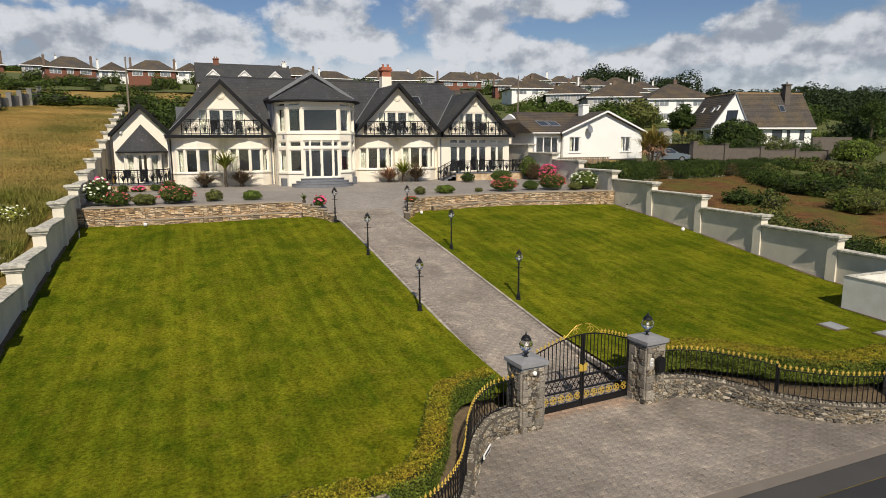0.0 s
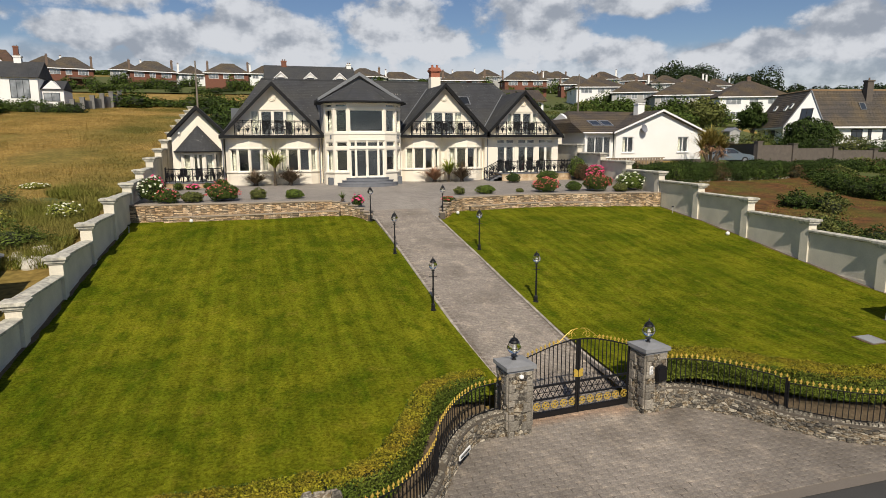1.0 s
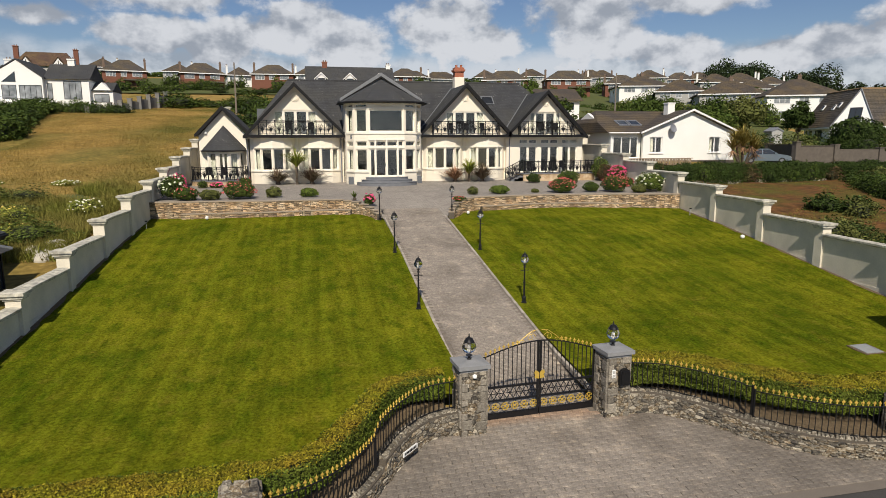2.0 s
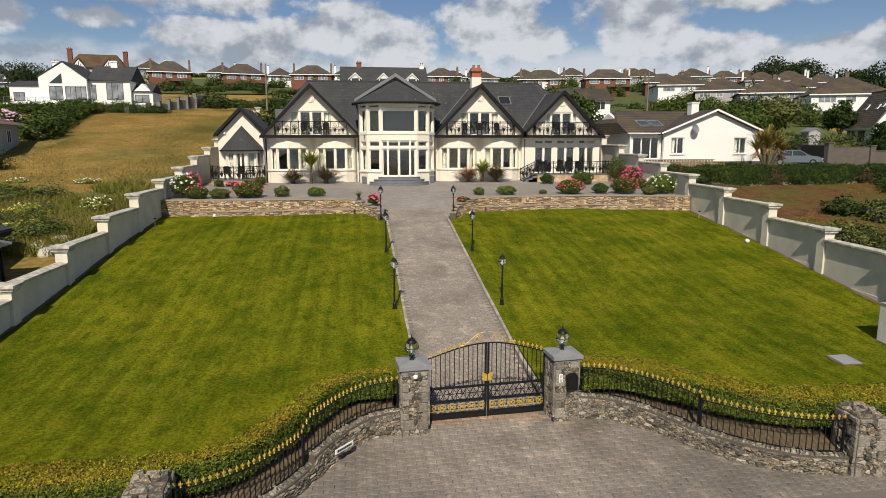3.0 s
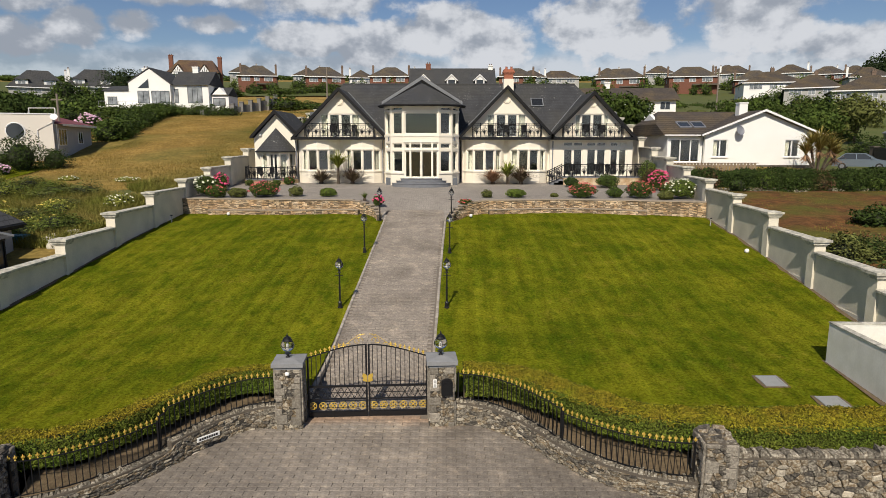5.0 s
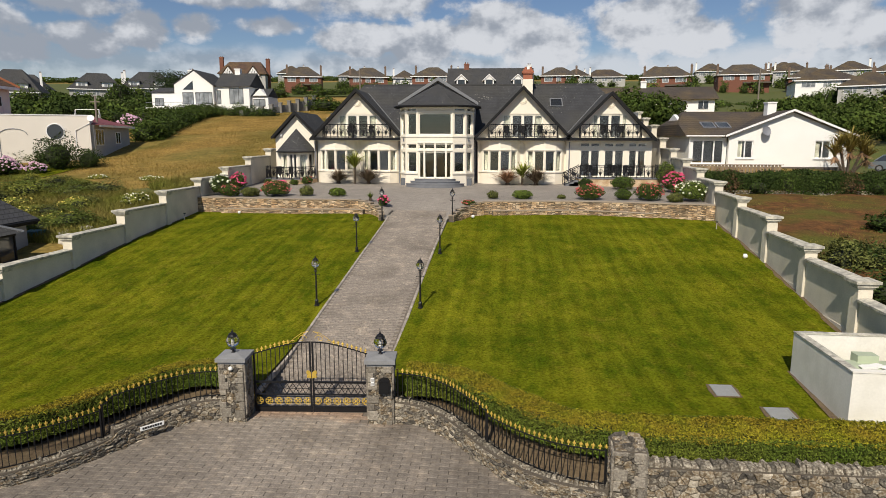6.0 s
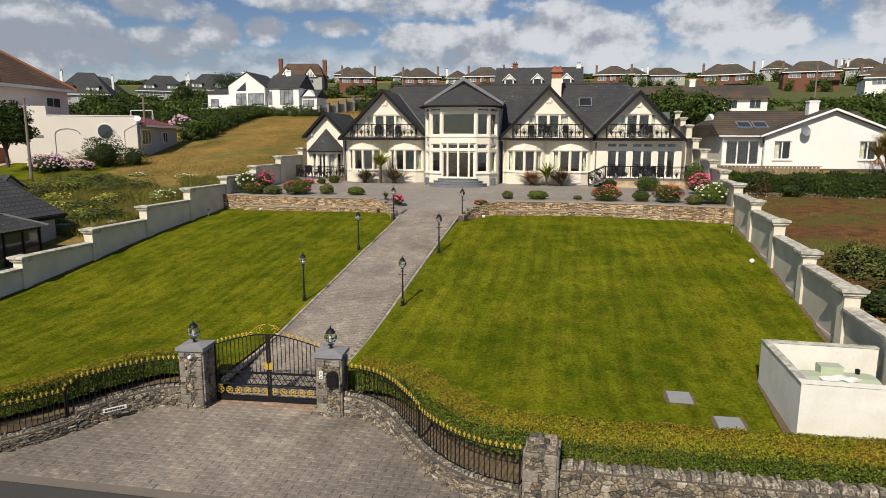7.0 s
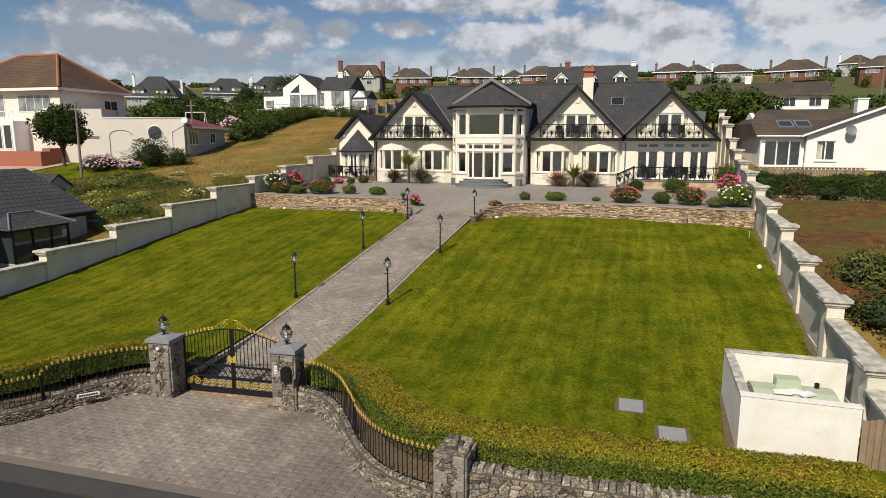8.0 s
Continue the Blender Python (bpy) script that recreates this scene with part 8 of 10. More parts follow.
part("wall", Geo().box(8.6, 12.0, -2, 3.5, -2, 2.6).prism([(8.6, 2.6), (12.0, 2.6), (10.3, 4.2)], -2, 3.5, "y"), WHITE_RENDER, o)
part("roof", Geo().prism([(-3.4, 4.5), (5.4, 4.5), (1.0, 7.4)], 1.6, 8.9, "x"), TILE_DARK, o)
g = Geo()
for a, b, c, d in ((-6.2, 4.8, -1.9, 7.5), (2.1, 4.5, -1.9, 7.5)):
    out = [(a, b), (c, d), (c, d + 0.2), (a, b + 0.2)]
    g.prism(out if a > c else out[::-1], -4.1, 5.2, "y")
part("roof", g, TILE_DARK, o)
part("roof", Geo().box(-11.5, -6.0, -3.2, 4.2, 3.4, 3.6).prism([(-3.2, 3.6), (4.2, 3.6), (1.0, 4.7)], -11.4, -6.0, "x"), TILE_DARK, o)
part("roof", Geo().prism([(-2.3, 2.7), (3.8, 2.7), (0.8, 4.4)], 8.6, 12.1, "x"), TILE_DARK, o)
m = Matrix.Translation((0, -4.0, 0))
# the pale glass paints bright sky reflections on these windows
flat_window(o, m, -4.4, 1.1, 2.2, 2.3, 1, BLACK_PAINT, NET_SKY_GLASS)
flat_window(o, m, -1.8, 1.1, 3.4, 2.3, 3, BLACK_PAINT, NET_SKY_GLASS)
part("gable_window", Geo().prism([(-4.3, 3.9), (-2.2, 3.9), (-2.2, 5.6)], -4.06, -4.0, "y"), DARK_GLASS, o)
m = Matrix.Translation((0, -3.0, 0))
flat_window(o, m, 4.6, 1.2, 2.8, 3.0, 2, BLACK_PAINT, NET_SKY_GLASS)
flat_window(o, m, 2.1, 1.2, 0.8, 2.6, 0, BLACK_PAINT, NET_SKY_GLASS)
flat_window(o, m, -10.6, 0.9, 1.8, 1.5, 1, BLACK_PAINT, NET_SKY_GLASS)
flat_window(o, Matrix.Translation((0, -2, 0)), 9.0, 0.8, 2.4, 1.4, 1, BLACK_PAINT, NET_SKY_GLASS)
part("terrace_slab", Geo().box(-11.0, 1.4, -6.0, -4.0, 0.2, 0.5), WHITE_RENDER, o)
rail = part("glass_railing", Geo().tube([(-10.9, -5.9, 1.4), (-2.0, -5.9, 1.4)], 0.04, 5), PLASTIC_GREY, o)
for i in range(8):
    part("baluster", Geo().tube([(-10.9 + i * 1.25, -5.9, 0.5), (-10.9 + i * 1.25, -5.9, 1.4)], 0.03, 4), PLASTIC_GREY, rail)
chimney(o, -5.2, 2.0, 4.0, 8.2, WHITE_RENDER, 0.55)
chimney(o, 5.0, 1.0, 6.0, 8.3, WHITE_RENDER, 0.55)

# half-timbered house on the crest
o = thing("tudor_house", Matrix.Translation((-73.6, 185, 23.1)) @ Matrix.Rotation(0.15, 4, "Z"), "brown-roofed house with half-timbered gables and tall chimneys", "house")
part("wall", Geo().box(-7, 7, -4.5, 4.5, -2, 5.2), GREY_PEBBLE, o)
part("roof", roof_hip(14, 9, 5.2, 9.2, 0.5, 2.6), TILE_RED, o)
for x in (-4.2, 3.4):
    gb = part("gable", Geo().prism([(x - 1.9, 4.6), (x + 1.9, 4.6), (x, 7.2)], -5.0, -4.0, "y"), UPVC, o)
    for k in range(-2, 3):
        part("timber_stud", Geo().box(x + k * 0.55 - 0.08, x + k * 0.55 + 0.08, -5.06, -5.0, 4.65, 4.7 + 1.9 * (1 - abs(k) / 3)), BLACK_PAINT, gb)
    part("gable_roof", gable_roof(x, 2.3, 7.6, 4.6, -5.2, -2.0), TILE_RED, o)
m = Matrix.Translation((0, -4.5, 0))
for u in (-5.2, -1.2, 2.6):
    flat_window(o, m, u, 2.6, 1.8, 1.3, 1)
chimney(o, -7.2, 0, 0, 10.6, BRICK_WALL, 0.6)
chimney(o, 7.1, 0, 0, 10.2, BRICK_WALL, 0.6)

# white bungalow behind the house
o = thing("bungalow", Matrix.Translation((28.5, 84, 11.4)) @ Matrix.Rotation(-0.1, 4, "Z"), "long white bungalow with a brown tiled roof on the slope", "bungalow", "bungalows")
part("wall", Geo().box(-8.5, 8.5, -4, 4, -2, 2.5), WHITE_RENDER, o)
part("roof", Geo().prism([(-4.6, 2.4), (4.6, 2.4), (0, 4.5)], -9, 9, "x"), TILE_BROWN, o)
m = Matrix.Translation((0, -4, 0))
for u in (-6.5, -1, 3.2, 6.2):
    flat_window(o, m, u, 1.0, 1.5, 1.2, 1)
chimney(o, -1, 0, 3, 5.4, WHITE_RENDER)

# white bungalow beside the garden
BUNG = Matrix.Translation((29.4, 38.6, 5.95)) @ Matrix.Rotation(radians(2.5), 4, "Z")
o = thing("bungalow", BUNG, "white rendered bungalow with a brown tiled roof and satellite dish", "bungalow", "bungalows")
zf, za = 2.5, 4.42
wl = panel(Geo(), at(0, 0), -4.9, 4.9, -1.5, zf, [(-4.2, -2.9, 0.55, 2.0), (2.1, 3.4, 0.55, 2.0)], 0.3)
wl.prism([(-4.9, zf), (4.9, zf), (0, za - 0.1)], 0, 0.3, "y")
part("wall", wl, WHITE_RENDER, o)
part("wall", panel(Geo(), at(0, 0.45), -8.0, -4.9, -1.5, zf, [(-7.7, -5.1, 0.1, 2.05)], 0.3), WHITE_RENDER, o)
part("wall", Geo().box(-8.0, -7.7, 0.75, 9.5, -1.5, zf).prism([(0.5, zf), (9.5, zf), (5.0, 4.3)], -8.0, -7.7, "x"), WHITE_RENDER, o)
part("wall", Geo().box(4.6, 4.9, 0.3, 9.5, -1.5, zf), WHITE_RENDER, o)
part("plinth", Geo().box(-4.95, 4.95, -0.04, 0.0, -1.5, -0.15), BLOCK_GREY, o)
# unseen box added to stop light behind the windows, coloured as a dim room
part("partition", Geo().box(-7.6, 4.5, 3.2, 3.4, -0.5, 2.4).box(-7.6, 4.5, 0.5, 3.2, -0.5, -0.1).box(-7.6, 4.5, 0.5, 3.2, 2.35, 2.45), ROOM_SHADE, o)
window(o, at(0, 0), -4.2, -2.9, 0.55, 2.0, [(-3.55, 0.07)], (), 0.07, UPVC)
window(o, at(0, 0), 2.1, 3.4, 0.55, 2.0, [(2.75, 0.07)], (), 0.07, UPVC)
window(o, at(0, 0.45), -7.7, -5.1, 0.1, 2.05, [(-6.8, 0.09), (-5.9, 0.09)], (), 0.08, UPVC, name="patio_door")
for k in (-4.2, 2.1):
    curtain(o, at(0, 0), k + 0.1, k + 0.5, 0.6, 2.0)
    part("window_sill", Geo().box(k - 0.1, k + 1.4, -0.1, 0.0, 0.47, 0.55), UPVC, o)
g = Geo()
for k in (-1, 1):
    out = [(0, za + 0.08), (k * 5.3, zf - 0.1), (k * 5.3, zf - 0.26), (0, za - 0.1)]
    g.prism(out if k < 0 else out[::-1], -0.35, 5.2, "y")
part("gable_roof", g, TILE_BROWN, o)
for k in (-1, 1):
    out = [(0, za + 0.12), (k * 5.35, zf - 0.06), (k * 5.35, zf - 0.22), (0, za - 0.06)]
    part("barge_board", Geo().prism(out if k < 0 else out[::-1], -0.42, -0.35, "y"), UPVC, o)
g = Geo()
g.v = [(-8.4, 0.1, zf - 0.12), (4.0, 0.1, zf - 0.12), (4.0, 9.9, zf - 0.12), (-8.4, 9.9, zf - 0.12), (-7.2, 5.0, 4.55), (4.0, 5.0, 4.55), (-8.4, 2.2, 3.35), (-8.4, 7.8, 3.35)]
g.f = [(0, 1, 5, 4, 6), (2, 3, 7, 4, 5), (6, 4, 7), (1, 2, 5), (0, 6, 7, 3), (3, 2, 1, 0)]
part("main_roof", g, TILE_BROWN, o)
part("gutter", Geo().tube([(-8.4, 0.02, zf - 0.14), (-5.2, 0.02, zf - 0.14)], 0.06, 6).tube([(-8.0, 0.3, zf - 0.2), (-8.0, 0.36, -0.5)], 0.04, 6), UPVC, o)
sl = math.atan2(4.55 - zf + 0.12, 4.9)
for x in (-6.0, -4.75):
    m = Matrix.Translation((x, 2.0, zf - 0.12 + 1.9 * math.tan(sl) + 0.04)) @ Matrix.Rotation(sl, 4, "X")
    rw = part("roof_window", Geo().box(-0.55, 0.55, -0.6, -0.5, 0, 0.1, m).box(-0.55, 0.55, 0.5, 0.6, 0, 0.1, m).box(-0.55, -0.47, -0.5, 0.5, 0, 0.1, m).box(0.47, 0.55, -0.5, 0.5, 0, 0.1, m), PLASTIC_GREY, o)
    part("pane", Geo().box(-0.48, 0.48, -0.5, 0.5, 0.03, 0.06, m), DARK_GLASS, rw)
ch = part("chimney", Geo().box(-0.95, -0.2, 2.3, 3.0, 3.2, 5.15).box(-1.0, -0.15, 2.25, 3.05, 5.15, 5.25), WHITE_RENDER, o)
dish = Geo()
rings = [(0.0, 0.0), (0.2, 0.02), (0.34, 0.07), (0.42, 0.12)]
md = Matrix.Translation((-2.15, -0.35, 2.75)) @ Matrix.Rotation(radians(70), 4, "X") @ Matrix.Rotation(radians(15), 4, "Y")
for rr, hh in rings[1:]:
    dish.v += [tuple(md @ Vector((rr * math.cos(t), rr * math.sin(t), hh))) for t in [i * math.pi / 8 for i in range(16)]]
dish.v.append(tuple(md @ Vector((0, 0, 0))))
dish.f = [(i, (i + 1) % 16, 48) for i in range(16)] + [(16 * k + i, 16 * k + 16 + i, 16 * k + 16 + (i + 1) % 16, 16 * k + (i + 1) % 16) for k in range(2) for i in range(16)]
sd = part("satellite_dish", dish, PLASTIC_GREY, o)
part("dish_arm", Geo().tube([(-2.15, 0.0, 2.65), (-2.15, -0.3, 2.7)], 0.03, 5).tube([(-2.15, -0.4, 2.4), (-2.3, -0.75, 2.6)], 0.015, 4), PLASTIC_GREY, sd)
o = thing("timber_fence", Matrix.Translation((20.6, 35.4, 5.0)), "low weathered timber deck fence before the bungalow", "fence")
for i in range(26):
    part("board", Geo().box(i * 0.27, i * 0.27 + 0.2, 0, 0.03, 0, 1.05), WEATHERED, o)
part("rail", Geo().box(0, 7.0, 0.03, 0.08, 0.8, 0.9), WEATHERED, o)
part("top_rail", Geo().box(-0.05, 7.1, -0.06, 0.09, 1.05, 1.1), WEATHERED, o)

HIP_ORANGE = material("lichened_ridge_tiles", (0.26, 0.17, 0.09), 0.9, scale=4, amount=0.6)
# steep-roofed house beyond the grey wall: two wings that meet at a white gable
o = thing("steep_roof_house", Matrix.Translation((67.2, 57.7, 7.0)), "white house with steep grey tiled roofs and a gable", "house")
feet = {}
for side, turn, run in ((1, -13, 11.0), (-1, 71, 9.5)):
    m = Matrix.Rotation(radians(turn), 4, "Z")
    slope = math.atan2(5.0, 3.5)
    part("wall", Geo().box(0.4, run - 0.35, -2.95, 2.95, -3, 2.6, m), WHITE_RENDER, o)
    part("gable_wall", Geo().prism([(-2.95, 2.6), (2.95, 2.6), (0, 6.9)], run - 0.7, run - 0.36, "x", m), WHITE_RENDER, o)
    for k in (-1, 1):
        # courses of tiles, each lapping over the one below
        face = m @ Matrix.Translation((0, 0, 7.4)) @ Matrix.Scale(k, 4, (0, 1, 0))
        g = Geo()
        for c in range(17):
            a, b = c / 17, (c + 1) / 17 + 0.006
            lift = 0.05
            g.prism([(3.5 * a, -5.0 * a), (3.5 * a, -5.0 * a - 0.2), (3.5 * b, -5.0 * b - 0.2 + lift), (3.5 * b, -5.0 * b + lift)], 0.0 if k == -side else 1.6, run, "x", face)
        part("roof", g, TILE_GREY, o)
        part("fascia", Geo().box(0.2, run, -3.56, -3.46, 2.14, 2.36, m @ Matrix.Scale(-k, 4, (0, 1, 0))), UPVC, o)
    part("ridge_tiles", Geo().tube([m @ Vector((0, 0, 7.4)), m @ Vector((run, 0, 7.4))], 0.14, 6), HIP_ORANGE, o)
    feet[side] = m @ Vector((0, -3.5 * side, 2.4))
    front = m @ Matrix.Translation((0, -2.95 * side, 0)) @ (Matrix.Identity(4) if side > 0 else Matrix.Rotation(math.pi, 4, "Z"))
    for u, w in (((4.2, 1.6), (6.6, 0.5), (8.7, 0.8)) if side > 0 else ((-8.9, 0.8), (-7.3, 0.7), (-5.4, 1.9))):
        flat_window(o, front, u, 0.5, w, 1.5, 1 if w > 1 else 0, BLACK_PAINT)
    tilt = front @ Matrix.Translation((0, -0.55, 2.4)) @ Matrix.Rotation(slope - math.pi / 2, 4, "X")
    for u, v, w, h in (((6.0, 2.7, 0.85, 1.15),) if side > 0 else ((-7.0, 3.0, 0.6, 0.8), (-3.7, 2.9, 0.55, 0.8), (-2.5, 3.2, 0.6, 0.8))):
        part("roof_window", Geo().box(u, u + w, -0.14, 0.1, v, v + h, tilt), LEAD if side > 0 else UPVC, o)
        part("pane", Geo().box(u + 0.08, u + w - 0.08, -0.155, -0.141, v + 0.08, v + h - 0.08, tilt), DARK_GLASS, o)
apex = Vector((0, 0, 7.35))
left, right = feet[-1], feet[1]
low = Vector((0, 0, -5.4))
back = Vector((0.9, 0.5, 0))
part("gable", Geo().add([apex, left, right, left + low, right + low, apex + back, left + back, right + back, left + low + back, right + low + back],
                        [(0, 1, 2), (1, 3, 4, 2), (0, 5, 6, 1), (0, 2, 7, 5), (1, 6, 8, 3), (2, 4, 9, 7), (5, 7, 6), (6, 7, 9, 8)]), WHITE_RENDER, o)
ax = (right - left).normalized()
az = (apex - (left + right) / 2).normalized()
ay = az.cross(ax)
mid = (left + right) / 2
lean = Matrix(((ax.x, ay.x, az.x, mid.x), (ax.y, ay.y, az.y, mid.y), (ax.z, ay.z, az.z, mid.z), (0, 0, 0, 1)))
flat_window(o, lean, -0.75, 1.0, 1.5, 1.75, 1, BLACK_PAINT)
for a in (left, right):
    part("barge_board", Geo().tube([apex + Vector((-0.08, -0.05, 0.03)), a + Vector((-0.08, -0.05, 0.03))], 0.09, 4), LEAD, o)
m = Matrix.Rotation(radians(-13), 4, "Z")
c = part("chimney", Geo().box(7.2, 8.1, -1.2, -0.4, 5.0, 8.5, m).box(7.1, 8.2, -1.3, -0.3, 8.5, 8.72, m), BLOCK_GREY, o)
part("chimney_pot", Geo().lathe([(0.12, 8.7), (0.1, 9.0), (0.12, 9.05)], 8, tuple(m @ Vector((7.65, -0.8, 0)))), STACK, c)

# grey block wall with piers, and the parked car before it
o = thing("block_wall", Matrix.Translation((42.4, 40.1, 5.0)), "grey-brown block garden wall with piers along the lane", "garden wall")
line = [(2.5, 7.0, 2.35), (0, 0, 2.5), (4.5, -0.1, 2.22), (10.0, -0.1, 1.86), (15.6, -0.2, 1.6), (21.0, -0.3, 1.35)]
for (ax, ay, az), (bx, by, bz) in zip(line, line[1:]):
    d = math.hypot(bx - ax, by - ay)
    m = Matrix.Translation((ax, ay, 0)) @ Matrix.Rotation(math.atan2(by - ay, bx - ax), 4, "Z")
    part("wall_panel", Geo().box(0.28, d - 0.28, -0.11, 0.11, -1.5, min(az, bz) - 0.22, m), BLOCK_GREY, o)
    part("coping", Geo().box(0.28, d - 0.28, -0.15, 0.15, min(az, bz) - 0.22, min(az, bz) - 0.15, m), BLOCK_GREY, o)
for ax, ay, az in line:
    part("pier", Geo().box(ax - 0.28, ax + 0.28, ay - 0.28, ay + 0.28, -1.5, az - 0.08).box(ax - 0.34, ax + 0.34, ay - 0.34, ay + 0.34, az - 0.08, az), BLOCK_GREY, o)
car = thing("car", Matrix.Translation((39.9, 41.2, 5.3)) @ Matrix.Rotation(radians(-38), 4, "Z"), "silver-blue saloon car parked on the lane", "car")
CAR = material("silver_blue_paint", (0.23, 0.28, 0.33), 0.3, metal=0.55, fine_amount=0.02, amount=0.1)
TYRE = material("tyre_rubber", (0.02, 0.02, 0.02), 0.85)
prof = [(-2.2, 0.28), (-2.25, 0.6), (-2.1, 0.82), (-1.35, 0.92), (1.0, 0.95), (1.95, 0.82), (2.2, 0.65), (2.25, 0.3)]
part("body", Geo().prism(prof, -0.86, 0.86, "y"), CAR, car)
g = Geo()
bot, topo = [(-1.85, -0.8), (1.1, -0.8), (1.1, 0.8), (-1.85, 0.8)], [(-1.25, -0.64), (0.25, -0.64), (0.25, 0.64), (-1.25, 0.64)]
g.v = [(x, y, 0.9) for x, y in bot] + [(x, y, 1.42) for x, y in topo]
g.f = [(0, 1, 5, 4), (1, 2, 6, 5), (2, 3, 7, 6), (3, 0, 4, 7), (4, 5, 6, 7)]
part("cabin_glass", g, DARK_GLASS, car)
part("roof", Geo().box(-1.28, 0.28, -0.66, 0.66, 1.4, 1.47), CAR, car)
for y in (-0.73, 0.73):
    part("pillar", Geo().tube([(-0.35, y * 1.07, 0.92), (-0.4, y * 0.9, 1.42)], 0.045, 4), CAR, car)
    part("pillar", Geo().tube([(1.08, y * 1.08, 0.92), (0.26, y * 0.9, 1.42)], 0.04, 4), CAR, car)
    part("pillar", Geo().tube([(-1.84, y * 1.08, 0.92), (-1.26, y * 0.9, 1.42)], 0.05, 4), CAR, car)
    part("wing_mirror", Geo().box(0.75, 0.9, y * 1.15 - 0.08, y * 1.15 + 0.08, 0.95, 1.08), CAR, car)
part("grille", Geo().box(2.2, 2.27, -0.35, 0.35, 0.45, 0.62), BLACK_PAINT, car)
part("number_plate", Geo().box(2.24, 2.28, -0.26, 0.26, 0.34, 0.44), UPVC, car)
for x in (-1.4, 1.4):
    for y in (-0.8, 0.8):
        wh = part("wheel", Geo().tube([(x, y - 0.1, 0.31), (x, y + 0.1, 0.31)], 0.31, 14), TYRE, car)
        part("rim", Geo().tube([(x, y - 0.105, 0.31), (x, y + 0.105, 0.31)], 0.19, 10), LEAD, wh)
for y in (-0.6, 0.6):
    part("headlight", Geo().box(2.1, 2.22, y - 0.2, y + 0.2, 0.58, 0.7), UPVC, car)

# ---- houses beside the meadow ----
o = thing("pink_house", Matrix.Translation((-50.85, 42.5, 7.0)), "large pale pink house with a hipped red-brown tiled roof", "house")
part("wall", Geo().box(-7.5, 7.9, -6.5, 2.1, -2, 6.0), PINK_RENDER, o)
part("roof", Geo().add([(-8.3, -7.2, 6.0), (8.6, -7.2, 6.0), (8.6, 2.7, 6.0), (-8.3, 2.7, 6.0), (-1.4, -2.1, 9.85), (3.5, -2.1, 9.85)], [(0, 1, 5, 4), (1, 2, 5), (2, 3, 4, 5), (3, 0, 4), (3, 2, 1, 0)]), TILE_RED, o)
HIP_TILE = material("orange_hip_tiles", (0.36, 0.13, 0.06), 0.85, scale=4, amount=0.6)
for a, b in (((8.6, -7.2, 6.02), (3.5, -2.1, 9.87)), ((-8.3, -7.2, 6.02), (-1.4, -2.1, 9.87)), ((8.6, 2.7, 6.02), (3.5, -2.1, 9.87)), ((-1.4, -2.1, 9.87), (3.5, -2.1, 9.87))):
    part("hip_tiles", Geo().tube([a, b], 0.14, 6), HIP_TILE, o)
part("fascia", Geo().box(-8.3, 8.6, -7.25, -7.15, 5.75, 6.02).box(8.52, 8.62, -7.2, 2.7, 5.75, 6.02), UPVC, o)
m = Matrix.Translation((0, -6.5, 0))
flat_window(o, m, 2.6, 3.7, 4.2, 1.7, 3, None, NET_SKY_GLASS)
flat_window(o, m, -1.2, 3.2, 2.0, 2.3, 1, None, NET_SKY_GLASS)
flat_window(o, m, -6.5, 3.5, 3.5, 2.0, 2, None, NET_SKY_GLASS)
flat_window(o, m, -6.5, 0.4, 3.5, 2.3, 2, None, NET_SKY_GLASS)
flat_window(o, Matrix.Translation((7.9, -6.5, 0)) @ Matrix.Rotation(math.pi / 2, 4, "Z"), 5.6, 3.5, 1.9, 1.6, 1)
part("bay_front", Geo().box(-3.0, 3.6, -8.2, -6.5, -1.5, 2.8), UPVC, o)
part("brick_plinth", Geo().box(-6.0, 8.0, -9.4, -8.3, -3.0, -0.2).box(7.0, 8.0, -8.3, -6.55, -3.0, 0.1), BRICK_RED, o)
for k in range(5):
    flat_window(o, Matrix.Translation((0, -8.2, 0)), -2.7 + k * 1.25, 0.0, 1.0, 2.4, 0)
part("balcony_rail", Geo().tube([(-3.0, -8.1, 3.7), (3.6, -8.1, 3.7)], 0.04, 5), UPVC, o)
for k in range(12):
    part("baluster", Geo().tube([(-3.0 + k * 0.6, -8.1, 2.8), (-3.0 + k * 0.6, -8.1, 3.7)], 0.02, 4), UPVC, o)
chimney(o, -5.0, -3.0, 7.5, 10.6, PINK_RENDER, 0.5)
ANNEX_A, ANNEX_B = Vector((-43.1, 35.9)), Vector((-32.1, 40.4))
ANNEX_WHITE = material("cream_white_render", (0.70, 0.655, 0.59), 0.9, second=(0.63, 0.59, 0.53), scale=0.6, amount=0.5, fine_amount=0.04)
o = thing("annex", Matrix.Translation((*ANNEX_A, 6.85)) @ Matrix.Rotation(math.atan2(4.5, 11.0), 4, "Z"), "white flat-roofed annex with a round porthole window", "annex")
ln = (ANNEX_B - ANNEX_A).length
part("wall", Geo().box(0, ln, 0, 0.3, -2.0, 3.25), ANNEX_WHITE, o)
part("wall", Geo().box(ln - 0.3, ln, 0.3, 1.6, -2.0, 3.25), ANNEX_WHITE, o)
part("upper_wall", Geo().box(-1.5, 4.0, 0.02, 4.0, -2, 4.15), ANNEX_WHITE, o)
part("coping", Geo().box(4.0, ln + 0.05, -0.05, 0.35, 3.25, 3.33), UPVC, o)
part("roof", Geo().prism([(4.0, 0.3), (ln - 0.3, 0.3), (ln - 2.5, 4.0), (4.0, 4.0)], 3.1, 3.24, "z"), MAROON, o)
